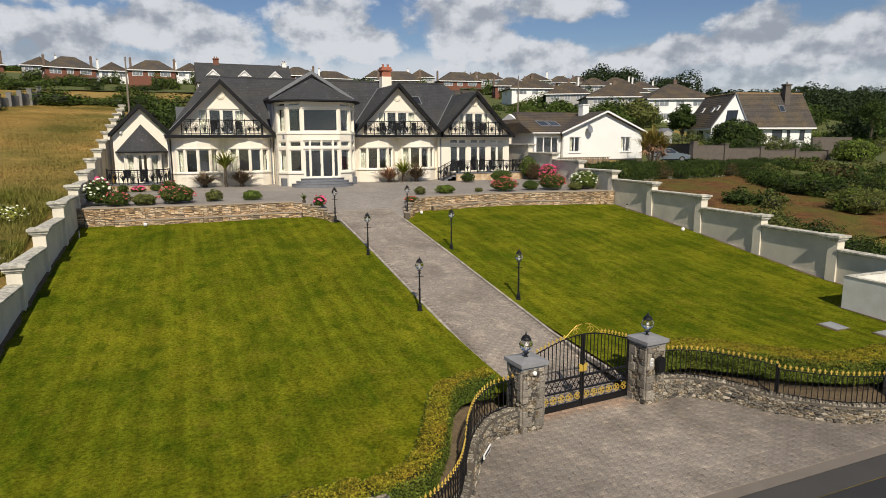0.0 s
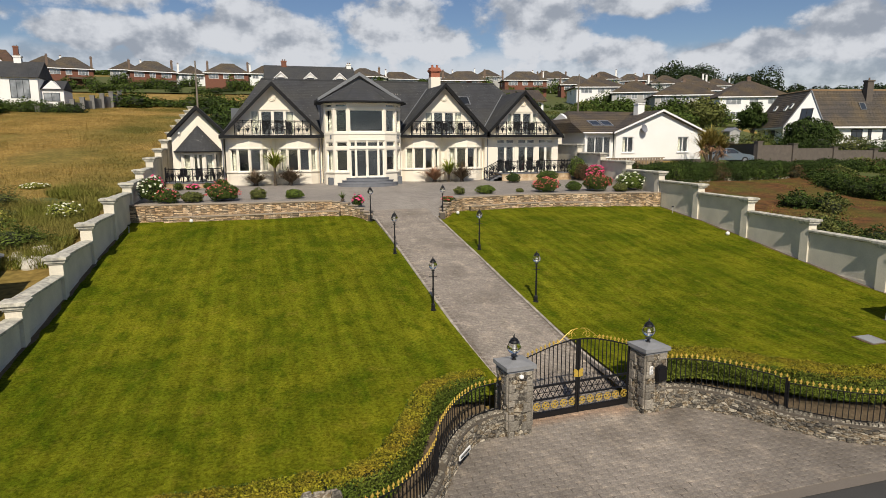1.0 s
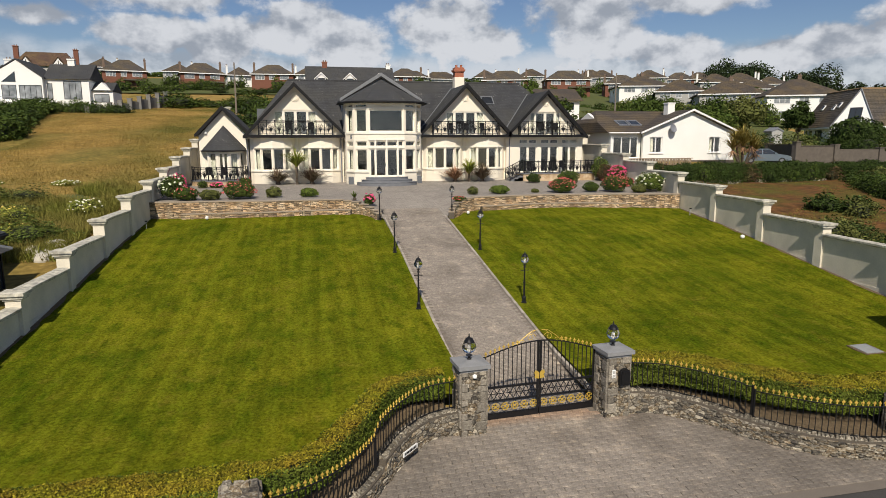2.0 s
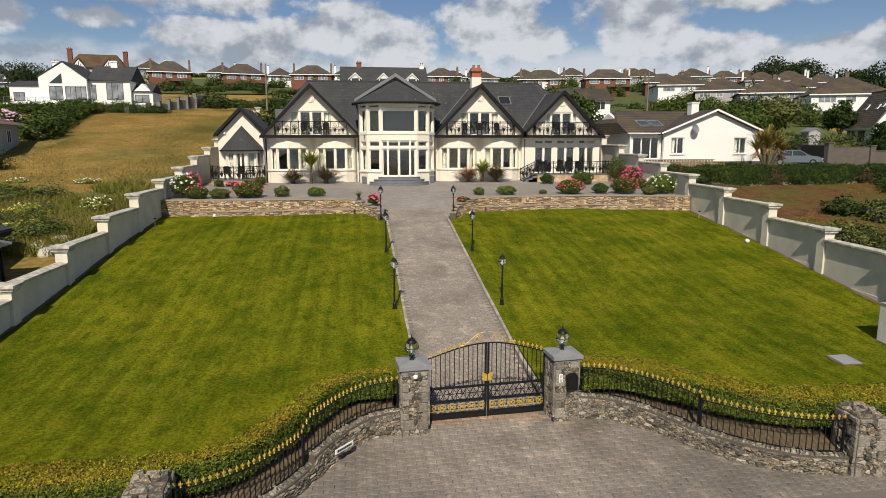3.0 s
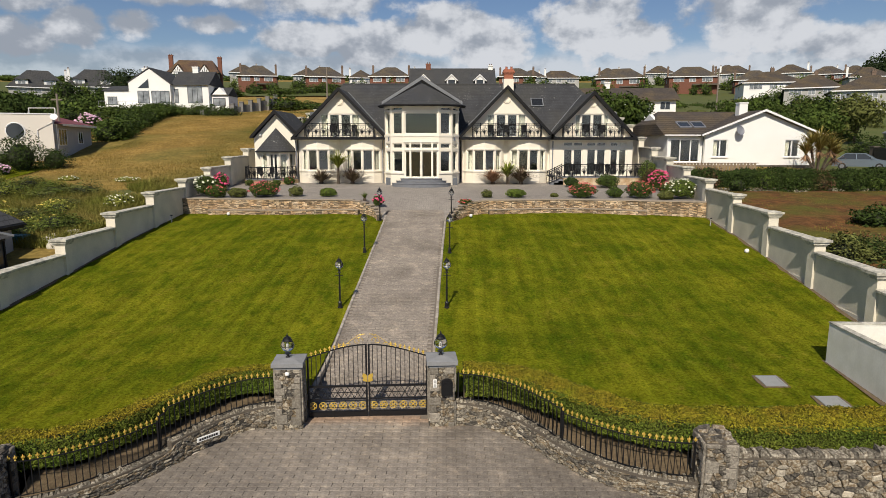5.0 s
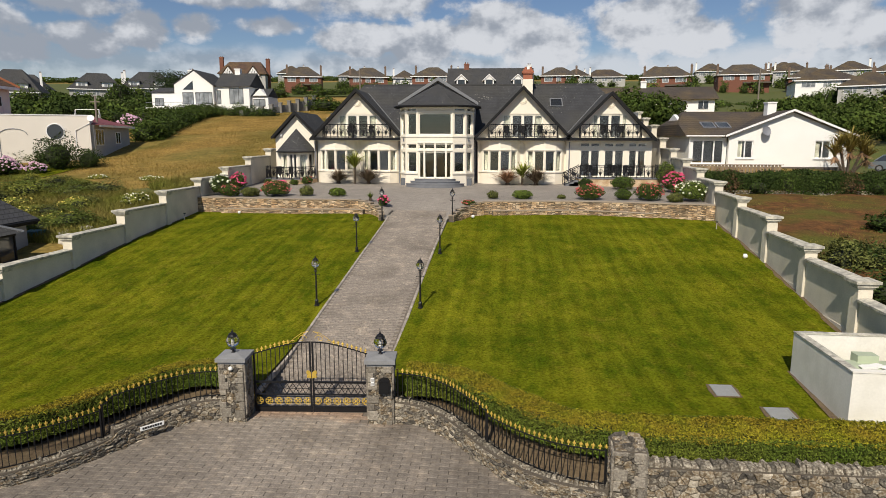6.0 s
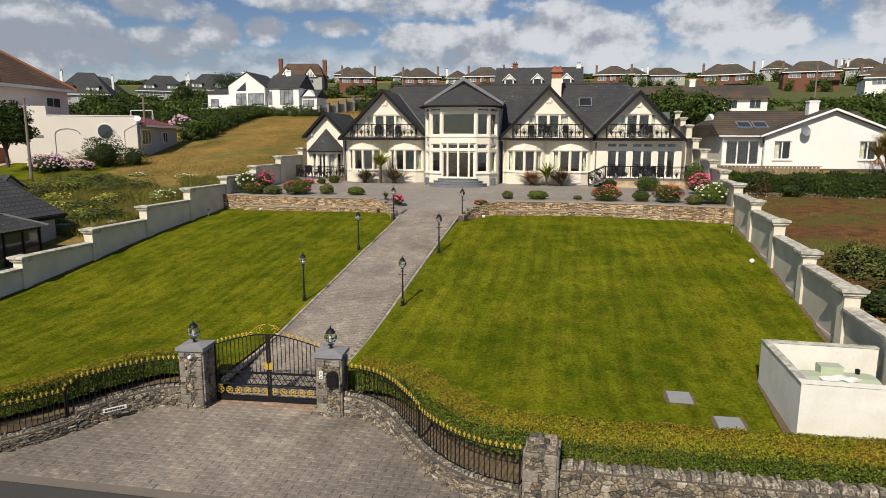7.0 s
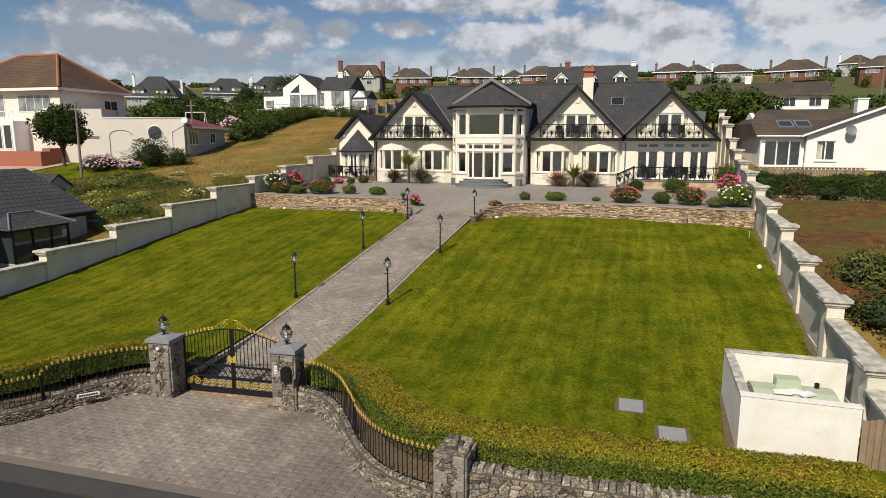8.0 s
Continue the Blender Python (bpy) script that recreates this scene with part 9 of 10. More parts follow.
part("garage_lintel", Geo().box(0.3, 3.6, -0.04, 0.02, 1.2, 1.45), PLASTIC_GREY, o)
po = part("porthole", Geo().tube([(9.05 + 0.72 * math.cos(t), -0.02, 1.78 + 0.72 * math.sin(t)) for t in [i * math.pi / 12 for i in range(24)]], 0.06, 5, True), UPVC, o)
part("pane", Geo().prism([(9.05 + 0.7 * math.cos(t), 1.78 + 0.7 * math.sin(t)) for t in [i * math.pi / 12 for i in range(24)]], -0.03, 0.0, "y"), DARK_GLASS, po)
g = Geo().tube([(4.6, -0.02, -1.0), (4.6, -0.02, 1.5)] + [(5.7 + 1.1 * math.cos(t), -0.02, 1.5 + 0.55 * math.sin(t)) for t in [math.pi * (1 - i / 8) for i in range(9)]], 0.035, 4)
part("arch_moulding", g, PLASTIC_GREY, o)
dish = part("satellite_dish", Geo().lathe([(0.0, 0.0), (0.25, 0.03), (0.3, 0.1)], 12, (0, 0, 0)), UPVC, o, at=Matrix.Translation((ln + 0.2, -0.3, 3.0)) @ Matrix.Rotation(radians(65), 4, "X"))
part("wall_pipe", Geo().tube([(ln + 0.05, -0.05, 2.6), (ln - 1.2, -0.05, 1.9), (ln - 1.2, -0.05, -0.5)], 0.035, 5), UPVC, o)
o = thing("outbuilding", Matrix.Translation((-34.45, 45.96, 6.9)) @ Matrix.Rotation(radians(13.3), 4, "Z"), "low grey outbuilding with a maroon roof beside the meadow", "outbuilding")
foot = [(1.2, -5.6), (1.2, 4.3), (-5.0, 4.3), (-5.0, -5.0)]
part("wall", Geo().prism(foot, -2, 2.4, "z"), GREY_PEBBLE, o)
part("roof", Geo().add([(1.65, -5.4, 2.4), (1.65, 4.7, 2.4), (-5.4, 4.7, 2.4), (-5.4, -5.0, 2.4), (-1.9, -3.6, 3.35), (-1.9, 2.6, 3.45)], [(0, 1, 5, 4), (1, 2, 5), (2, 3, 4, 5), (3, 0, 4), (3, 2, 1, 0)]), MAROON, o)
part("fascia", Geo().box(1.63, 1.69, -5.4, 4.7, 2.22, 2.42), UPVC, o)
ms = Matrix.Translation((1.2, -6, 0)) @ Matrix.Rotation(math.pi / 2, 4, "Z")
flat_window(o, ms, 0.6, 0.5, 2.2, 1.5, 2)
flat_window(o, ms, 6.0, 0.6, 1.4, 1.2, 1)
# slate-roofed cottage just over the wall, with a dark lean-to
o = thing("cottage", Matrix.Translation((-18.0, 14.0, 1.6)), "low cottage with a dark slate roof over the garden wall", "cottage")
part("wall", Geo().box(-9.3, -0.45, -16, -0.3, -1, 2.25).prism([(-9.3, 2.25), (-0.45, 2.25), (-4.87, 4.45)], -16, -0.3, "y"), GREY_PEBBLE, o)
part("roof", gable_roof(-4.87, 4.9, 4.68, 2.35, -16.2, 0), TILE_DARK, o, "dark slate pitched roof")
part("gutter", Geo().tube([(0.05, -16.2, 2.25), (0.05, 0.02, 2.25)], 0.06, 6), BLACK_PAINT, o)
part("fascia", Geo().box(-0.42, 0.0, -16.1, -0.02, 2.1, 2.24), BLACK_PAINT, o)
lt = part("lean_to", Geo().box(-0.45, 1.0, -6.2, -2.9, -1, 0.35), GREY_PEBBLE, o)
for y in (-6.2, -5.1, -4.0, -2.98):
    part("post", Geo().box(0.92, 1.0, y, y + 0.08, 0.35, 2.0), BLACK_PAINT, lt)
part("glazing", Geo().box(-0.4, 0.95, -6.15, -2.95, 0.35, 1.95), DARK_GLASS, lt)
part("head_rail", Geo().box(-0.45, 1.02, -6.22, -2.88, 1.9, 2.04), BLACK_PAINT, lt)
part("lean_to_roof", Geo().add([(-0.45, -6.6, 2.05), (1.3, -6.6, 2.05), (1.3, -2.65, 2.05), (-0.45, -2.65, 2.05), (-0.2, -5.3, 2.68), (-0.2, -3.8, 2.68)], [(0, 1, 4), (1, 2, 5, 4), (2, 3, 5), (3, 0, 4, 5), (3, 2, 1, 0)]), SLATE, lt)
part("lead_ridge", Geo().tube([(-0.2, -5.3, 2.7), (-0.2, -3.8, 2.7), (1.28, -2.68, 2.08)], 0.06, 5), LEAD, lt)
part("lead_ridge", Geo().tube([(-0.2, -5.3, 2.7), (1.28, -6.55, 2.08)], 0.06, 5), LEAD, lt)
o = thing("outhouse", Matrix.Translation((-28.5, 21.4, 4.0)), "small grey outhouse with a slate gable roof", "outhouse")
part("wall", Geo().box(-3.5, 0, -1.4, 1.4, -2, 0.35).prism([(-1.4, 0.35), (1.4, 0.35), (0, 1.4)], -3.5, 0, "x"), GREY_PEBBLE, o)
for k in (-1, 1):
    out = [(0, 1.5), (k * 1.6, 0.28), (k * 1.6, 0.18), (0, 1.38)]
    part("roof", Geo().prism(out if k < 0 else out[::-1], -3.7, 0.15, "x"), SLATE, o)
for i in range(14):
    r = random.Random(900 + i)
    x, y = -17.1 + r.uniform(-0.6, 0.6), 15.4 + r.uniform(-1.2, 1.0)
    o = thing("boulder", Matrix.Translation((x, y, hill_z(x, y) - 0.1)) @ Matrix.Rotation(r.uniform(0, 6), 4, "Z") @ Matrix.Diagonal((r.uniform(0.5, 0.9), r.uniform(0.5, 0.8), r.uniform(0.4, 0.6), 1)), "pale boulder in the rockery over the wall", "boulder", "rockery boulders")
    part("boulder", core_ball((0.6, 0.6, 0.6), (0, 0, 0.2), 0.9 + 0.1 * (i % 2)), material("pale_rock", (0.55, 0.52, 0.45), 0.9, scale=5, amount=0.7, fine_amount=0.2) if i == 0 else bpy.data.materials["pale_rock"], o)
# poles
TIMBER_POLE = material("grey_timber_pole", (0.20, 0.17, 0.14), 0.9, scale=5, amount=0.6, stretch=(1, 1, 0.1))
for x, y, h in ((-32.0, 27.0, 6.5), (-33.2, 43.2, 5.6), (-14.6, 78.0, 7.2), (42.0, 78.0, 8.0)):
    z = hill_z(x, y)
    o = thing("utility_pole", Matrix.Translation((x, y, z)), "grey weathered timber utility pole", "utility pole", "utility poles")
    part("pole", Geo().tube([(0, 0, -0.5), (0.05, 0, h)], [0.13, 0.09], 8), TIMBER_POLE, o)
    if x < -30:
        part("crossarm", Geo().box(-0.5, 0.5, -0.05, 0.05, h - 0.6, h - 0.5), TIMBER_POLE, o)

# stepped block wall up the meadow's edge
STEP_GREY = material("weathered_grey_block", (0.20, 0.195, 0.185), 0.95, second=(0.13, 0.125, 0.115), scale=2.5, amount=0.7)
o = thing("block_wall", Matrix.Translation((-35, 84, 0)), "grey block wall with piers stepping up beside the meadow", "garden wall")
for i in range(9):
    x, y, z = i * 0.94, i * 1.88, 12.2 + i * 0.42
    part("pier", Geo().box(x - 0.3, x + 0.3, y - 0.3, y + 0.3, z - 3, z + 0.3).box(x - 0.36, x + 0.36, y - 0.36, y + 0.36, z + 0.3, z + 0.4), STEP_GREY, o)
    if i < 8:
        m = Matrix.Translation((x, y, 0)) @ Matrix.Rotation(math.atan2(1.88, 0.94), 4, "Z")
        part("wall_panel", Geo().box(0.3, 1.8, -0.1, 0.1, z - 3, z, m), STEP_GREY, o)
o = thing("retaining_wall", Matrix.Translation((-40.5, 97, 0)), "pale rendered wall below the white modern house", "garden wall")
part("wall", Geo().box(-9, 4.0, -0.1, 0.15, 11, 13.9), GREY_PEBBLE, o)
# children's swing frame and bin
o = thing("swing_frame", Matrix.Translation((-43.8, 58, hill_z(-43.8, 58))), "white tubular garden swing frame on the grass", "swing frame")
for x in (-1.5, 1.5):
    for y in (-0.6, 0.6):
        part("leg", Geo().tube([(x * 1.1, y, -0.4), (x, 0, 3.0)], 0.05, 6), UPVC, o)
part("crossbar", Geo().tube([(-1.5, 0, 3.0), (1.5, 0, 3.0)], 0.05, 6), UPVC, o)
o = thing("wheelie_bin", Matrix.Translation((-18.8, 14.8, 2.2)), "teal plastic wheelie bin beside the cottage", "bin")
TEAL = material("teal_plastic", (0.10, 0.24, 0.27), 0.5, fine_amount=0.05)
part("body", Geo().add([(-0.24, -0.26, 0.05), (0.24, -0.26, 0.05), (0.24, 0.26, 0.05), (-0.24, 0.26, 0.05), (-0.29, -0.33, 0.95), (0.29, -0.33, 0.95), (0.29, 0.33, 0.95), (-0.29, 0.33, 0.95)], [(0, 1, 5, 4), (1, 2, 6, 5), (2, 3, 7, 6), (3, 0, 4, 7), (3, 2, 1, 0)]), TEAL, o)
part("lid", Geo().prism([(-0.36, 0.95), (0.36, 0.95), (0.36, 1.0), (0.0, 1.06), (-0.36, 1.0)], -0.31, 0.31, "x"), TEAL, o)
for x in (-0.24, 0.24):
    part("wheel", Geo().tube([(x - 0.03, 0.28, 0.1), (x + 0.03, 0.28, 0.1)], 0.1, 10), TYRE, o)
o = thing("garden_shed", Matrix.Translation((54.4, 58, 8.3)), "small grey garden shed with a double door", "shed")
part("wall", Geo().box(-0.8, 0.8, -0.7, 0.7, -2, 0.55).prism([(-0.8, 0.55), (0.8, 0.55), (0, 0.9)], -0.7, 0.7, "y"), GREY_RENDER, o)
part("roof", gable_roof(0, 0.95, 1.0, 0.52, -0.8, 0.8), PLASTIC_GREY, o)
part("door", Geo().box(-0.4, 0.4, -0.74, -0.7, -0.8, 0.4), GREY_PEBBLE, o)
o = thing("garden_wall", Matrix.Translation((80.5, 55, 6.0)), "low brown stone wall beyond the lane", "garden wall")
part("wall", Geo().box(0, 9, -0.15, 0.15, -1.5, 1.9), BLOCK_GREY, o)
part("coping", Geo().box(-0.05, 9.05, -0.2, 0.2, 1.9, 2.0), BLOCK_GREY, o)

# ---- meadow grass, soil, hedgerows, shrubs and trees ----
RED_SOIL = material("red_brown_soil", (0.17, 0.080, 0.030), 0.95, second=(0.065, 0.036, 0.016), scale=1.6, amount=1.0, fine=9, fine_amount=0.45, bump=1.0, bump_scale=6, third=(0.085, 0.09, 0.018), third_scale=0.28, third_amount=0.9, spec=0.1)
setting("bare_plot", sheet(steps(18.9, 44, 0.8), steps(9, 33, 0.8), lambda x, y: hill_z(x, y) + 0.24 + 0.16 * noise.noise((x * 0.5, y * 0.5, 0)) * (1 if x > 20 else 0)), RED_SOIL, "rough plot of bare red-brown soil beside the garden", "ground", True)
GREEN_GRASS = material("rough_green_grass", (0.058, 0.080, 0.012), 0.95, second=(0.095, 0.095, 0.02), scale=0.5, amount=0.8, fine=20, fine_amount=0.25, bump=0.8, bump_scale=15)
setting("wild_ground", sheet(steps(-33, -16.1, 1.3), steps(15, 28, 1.3), lambda x, y: hill_z(x, y) + 0.05 + 0.12 * noise.noise((x * 0.4, y * 0.4, 3)) - max(0, y - 25) * 0.03), GREEN_GRASS, "weedy green ground over the garden wall", "ground", True)
setting("verge", sheet(steps(-62, -30, 2), steps(26, 36, 2), lambda x, y: hill_z(x, y) + 0.1), LAWN, "green lawn before the pink house", "lawn", True)
setting("drive_apron", sheet(steps(-70, -41.5, 2), steps(28, 35.5, 1.5), lambda x, y: hill_z(x, y) + 0.16), material("pink_concrete", (0.48, 0.33, 0.27), 0.9, scale=1, amount=0.4), "pink concrete drive before the pink house", "driveway", True)
setting("hill_gardens", sheet(far_steps(-20, -160, 5)[:0:-1] + steps(-20, 160, 4), steps(86, 240, 5), lambda x, y: hill_z(x, y) + 0.35 + 0.3 * noise.noise((x * 0.05, y * 0.05, 2)), lambda x, y: not (-62 < x < 12 and y < 150)), GREEN_GRASS, "green gardens between the houses on the hill", "ground", True)

setting("plot_margin", sheet(steps(43.5, 110, 2.5), steps(2, 39, 1.8), lambda x, y: hill_z(x, y) + 0.12 + 0.1 * noise.noise((x * 0.3, y * 0.3, 4))), GREEN_GRASS, "rough green ground beyond the bare plot", "ground", True)
setting("slope_gardens", sheet(steps(37, 90, 2) + far_steps(90, 220, 5)[1:], steps(38, 90, 2), lambda x, y: hill_z(x, y) + 0.1), GREEN_GRASS, "green garden slope behind the block wall", "ground", True)


def field_grass(n, x0, x1, y0, y1, h, seed, keep, name, mat, label, wide=1.0):
    rng = np.random.default_rng(seed)
    x, y = rng.uniform(x0, x1, n), rng.uniform(y0, y1, n)
    z = np.array([hill_z(a, b) for a, b in zip(x, y)])
    ok = np.array([keep(a, b) for a, b in zip(x, y)])
    x, y, z = x[ok], y[ok], z[ok]
    n = len(x)
    a, ln, w = rng.uniform(0, 6.283, n), h * rng.uniform(0.5, 1.3, n), rng.uniform(0.012, 0.03, n) * wide
    lean = rng.uniform(0.2, 1.1, n)
    v = np.stack([np.stack([x - w * np.sin(a), y + w * np.cos(a), z], 1), np.stack([x + w * np.sin(a), y - w * np.cos(a), z], 1),
                  np.stack([x + np.cos(a) * ln * lean, y + np.sin(a) * ln * lean, z + ln], 1)], 1).reshape(-1, 3)
    g = Geo()
    g.v, g.f = v.tolist(), [(3 * i, 3 * i + 1, 3 * i + 2) for i in range(n)]
    return tagged(part(name, g, mat), label, "grass", "", "stuff")


DRY_BLADES = material("dry_grass_blades", (0.43, 0.295, 0.095), 0.9, second=(0.26, 0.18, 0.055), scale=0.35, amount=1.0, fine=2.5, fine_amount=0.35, island=0.2, third=(0.09, 0.10, 0.02), third_scale=0.09, third_amount=0.8, spec=0.1)
field_grass(280000, -48, -15.9, 14, 100, 0.11, 3, lambda x, y: x < left_wall_x(min(y, 72)) - 0.35 and not (x < -31 and y < 56) and x > -42 + max(0, 60 - y) * 0.2, "meadow_grass", DRY_BLADES, "long sun-bleached meadow grass on the slope")
GREEN_BLADES = material("green_grass_blades", (0.15, 0.165, 0.028), 0.9, second=(0.24, 0.19, 0.06), scale=0.4, amount=0.9, island=0.35, spec=0.1)
field_grass(110000, -33, -16, 14, 31, 0.5, 4, lambda x, y: noise.noise((x * 0.25, y * 0.25, 5)) > -0.35 + max(0, y - 25) * 0.13 and x < left_wall_x(y) - 0.3, "wild_grass", GREEN_BLADES, "tall green weeds and grass over the wall")
field_grass(60000, 19.2, 44, 8, 33, 0.26, 6, lambda x, y: noise.noise((x * 0.2, y * 0.2, 9)) > -0.02, "plot_weeds", GREEN_BLADES, "patchy weeds on the bare plot")

R = random.Random(77)
# wild shrubs by the wall, with daisies and yellow flowers
for i in range(26):
    x, y = R.uniform(-29, -17.5), R.uniform(16, 28)
    clump("shrub", x, y, hill_z(x, y) - 0.1, R.uniform(1.4, 2.6), R.uniform(0.7, 1.3), R.choice([WILD_GREEN, WILD_DARK, WILD_GREEN, SHRUB_OLIVE]), "wild green shrub in the rough ground over the wall", i, "shrub", "wild shrubs", 1300)
for i, (x, y, w, h, fl, lab) in enumerate([(-17.3, 21.7, 1.7, 1.0, "white", "bank of white daisies over the garden wall"), (-19.2, 17.4, 2.2, 0.8, "yellow", "clump of yellow wild flowers over the wall"), (-22.5, 18.6, 2.4, 0.8, "yellow", "clump of yellow wild flowers over the wall"), (-20.4, 20.6, 2.0, 0.9, "yellow", "clump of yellow wild flowers over the wall"), (-24.6, 21.0, 2.0, 0.8, "yellow", "clump of yellow wild flowers over the wall"),
                                           (-21.0, 30.5, 1.6, 0.4, "white", "clump of cream wild flowers in the meadow"), (-25.5, 30.8, 1.4, 0.4, "white", "clump of cream wild flowers in the meadow"), (-34.3, 31.5, 3.2, 1.7, "lilac", "large lilac hydrangea beside the lawn"), (-31.9, 32.6, 1.5, 1.0, "lilac", "lilac hydrangea beside the lawn")]):
    bush(x, y, hill_z(x, y) - 0.1, w, h, SHRUB_GREEN if fl == "lilac" else WILD_GREEN, lab, 300 + i, 0.07, 1300, fl, int((70 if fl == "lilac" else 34) * w), 0.085 if fl == "lilac" else 0.05, group="flowering wild bushes")
# bushes near the annex
for i, (x, y, w, h) in enumerate([(-31.5, 34.8, 3.6, 3.2), (-29.6, 36.0, 2.4, 2.0), (-35.0, 38.5, 4.0, 1.4), (-38.5, 39.5, 4.0, 1.2), (-26.5, 25.5, 4, 1.2), (-29.5, 24, 4, 1.1), (-23.5, 25.5, 3.4, 1.0), (-27.5, 28.5, 2.6, 0.8)]):
    clump("shrub", x, y, hill_z(x, y) - 0.2, w, h, [SHRUB_DARK, SHRUB_DARK, SHRUB_GREEN, SHRUB_GREEN, WILD_DARK, WILD_GREEN, WILD_DARK, WILD_GREEN][i], "dense green shrub beside the meadow", i + 3, "shrub", "meadow-edge shrubs", 2200)
tree(-37.9, 31.0, 5.9, 5.0, 2.7, SHRUB_DARK, "round-headed tree before the pink house", 5, 0.12, 17000, trunk=0.2, clumps=13)
bush(62.0, 52.5, hill_z(62, 52) - 0.2, 6.4, 4.7, SHRUB_DARK, "broad dark green bush behind the block wall", 501, 0.2, 5200, rough=0.16)
bush(-39.7, 60.0, hill_z(-39.7, 60) + 0.2, 2.6, 1.9, SHRUB_GREEN, "pink hydrangea on the hillside lawn", 502, 0.09, 1200, "lilac", 160, 0.13)
for i in range(7):
    clump("hedge_shrub", -58 + i * 1.1, 62 + 0.1 * i, hill_z(-54, 62) - 0.2, 1.7, 1.9, SHRUB_DARK, "clipped dark hedge beside the annex garden", i, "hedge", "annex hedge", 600)
# dark hedgerow along the meadow's far edge
for i in range(34):
    s = i / 33
    x, y = -34.5 - 7 * s + R.uniform(-0.8, 0.8), 53 + 33 * s
    clump("hedgerow_shrub", x, y, hill_z(x, y) - 0.3, R.uniform(3.2, 4.4), R.uniform(1.7, 2.5), R.choice([SHRUB_DARK, SHRUB_GREEN]), "dense dark shrub in the hedgerow beside the meadow", i, "shrub", "hedgerow shrubs", 700)
for i in range(60):
    x, y = R.uniform(-78, -36), R.uniform(60, 106)
    if x > -44 - (y - 60) * 0.1 and y < 96:
        x -= 12
    if y > 102 and x > -65:
        y -= 10
    clump("shrub", x, y, hill_z(x, y) - 0.3, R.uniform(2.5, 4.5), R.uniform(1.0, 2.2), R.choice([SHRUB_DARK, SHRUB_GREEN, TREE_GREEN, SHRUB_GREEN]), "dark garden shrub on the hillside", i, "shrub", "hillside shrubs")
# dark gardens on the western hillside
spots = []
for i in range(150):
    x, y = R.uniform(-118, -46), R.uniform(64, 146)
    if x > -60 and y > 84 or math.hypot(x + 100, y - 120) < 9:
        continue
    k = R.uniform(3.0, 6.0)
    spots.append((x, y, hill_z(x, y) - 0.4, k, min(3.2, k * R.uniform(0.4, 0.75)), R.choice([SHRUB_DARK, SHRUB_DARK, SHRUB_GREEN, TREE_GREEN])))
thicket("hillside_shrubs", spots, "dark garden shrubs on the western hillside", 2000)
for i in range(26):
    x = -52 + 0.95 * i
    y = 86.5 - 0.12 * i + R.uniform(-0.5, 0.5)
    if x < -30:
        clump("hedge_shrub", x, y, hill_z(x, y) - 0.4, R.uniform(1.8, 2.6), R.uniform(1.4, 2.0), R.choice([SHRUB_DARK, SHRUB_GREEN]), "dark hedge shrub below the modern house", i, "hedge", "modern house hedge", 600)
# scrub above the meadow and behind the house
for i in range(46):
    x, y = R.uniform(-30, 14), R.uniform(84, 112)
    if x < -16 and y < 96:
        y += 12
    clump("scrub", x, y, hill_z(x, y) - 0.3, R.uniform(2.5, 5.5), R.uniform(1.2, 3.0), R.choice([SHRUB_DARK, SHRUB_GREEN, SHRUB_OLIVE]), "scrubby green bush on the hillside", i, "shrub", "hillside scrub")
for i in range(24):
    x, y = R.uniform(-60, 20), R.uniform(150, 168)
    clump("scrub", x, y, hill_z(x, y) - 0.3, R.uniform(3, 6), R.uniform(1.5, 3.5), R.choice([SHRUB_DARK, SHRUB_GREEN]), "dark hedge bush below the brick houses", i, "shrub", "hillside scrub")
for i in range(12):
    x, y = R.uniform(-14, -2), R.uniform(52, 66)
    clump("shrub", x, y, hill_z(x, y) - 0.3, R.uniform(2.4, 4), R.uniform(2.2, 3.6), R.choice([SHRUB_DARK, SHRUB_GREEN]), "dense green shrub behind the house", i, "shrub", "shrubs behind the house")
# green slope between the house and the estate on the right
spots = []
for i in range(130):
    x, y = R.uniform(15, 98), R.uniform(52, 132)
    if abs(x - 26) < 13 and 62 < y < 90 or (60 < x < 84 and y < 72) or (70 < x and 88 < y) or (24 < x < 60 and y < 58):
        continue
    k = R.uniform(2.6, 5.5)
    spots.append((x, y, hill_z(x, y) - 0.4, k, k * R.uniform(0.3, 0.6), R.choice([SHRUB_DARK, SHRUB_GREEN, SHRUB_GREEN, TREE_GREEN, SHRUB_OLIVE, SHRUB_DARK])))
thicket("slope_shrubs", spots, "leafy garden shrubs on the slope behind the houses", 4000, 600)
for i, (x, y, h, w, mat) in enumerate([(20.5, 60, 5.0, 3.6, TREE_GREEN), (24.5, 62, 4.6, 3.4, TREE_GREEN), (39.5, 57, 3.6, 3.2, TREE_GREEN), (45, 58, 3.8, 3.4, SHRUB_GREEN), (36, 57, 4.6, 3.6, TREE_GREEN), (65.3, 66, 6.2, 2.6, SHRUB_DARK), (50.8, 59.5, 6.0, 4.2, SHRUB_OLIVE), (47.8, 61, 5.4, 3.8, TREE_GREEN),
                                       (46, 72, 4.5, 4, TREE_GREEN), (-49.7, 62, 3.6, 3.0, SHRUB_DARK), (-67, 128, 7, 7, PINE_GREEN), (18.5, 56, 4.2, 3.4, TREE_GREEN)]):
    tree(x, y, hill_z(x, y) - 0.2, h, w, mat, "leafy tree among the hillside gardens", 20 + i, 0.2, 4000, trunk=0.18, group="garden trees")
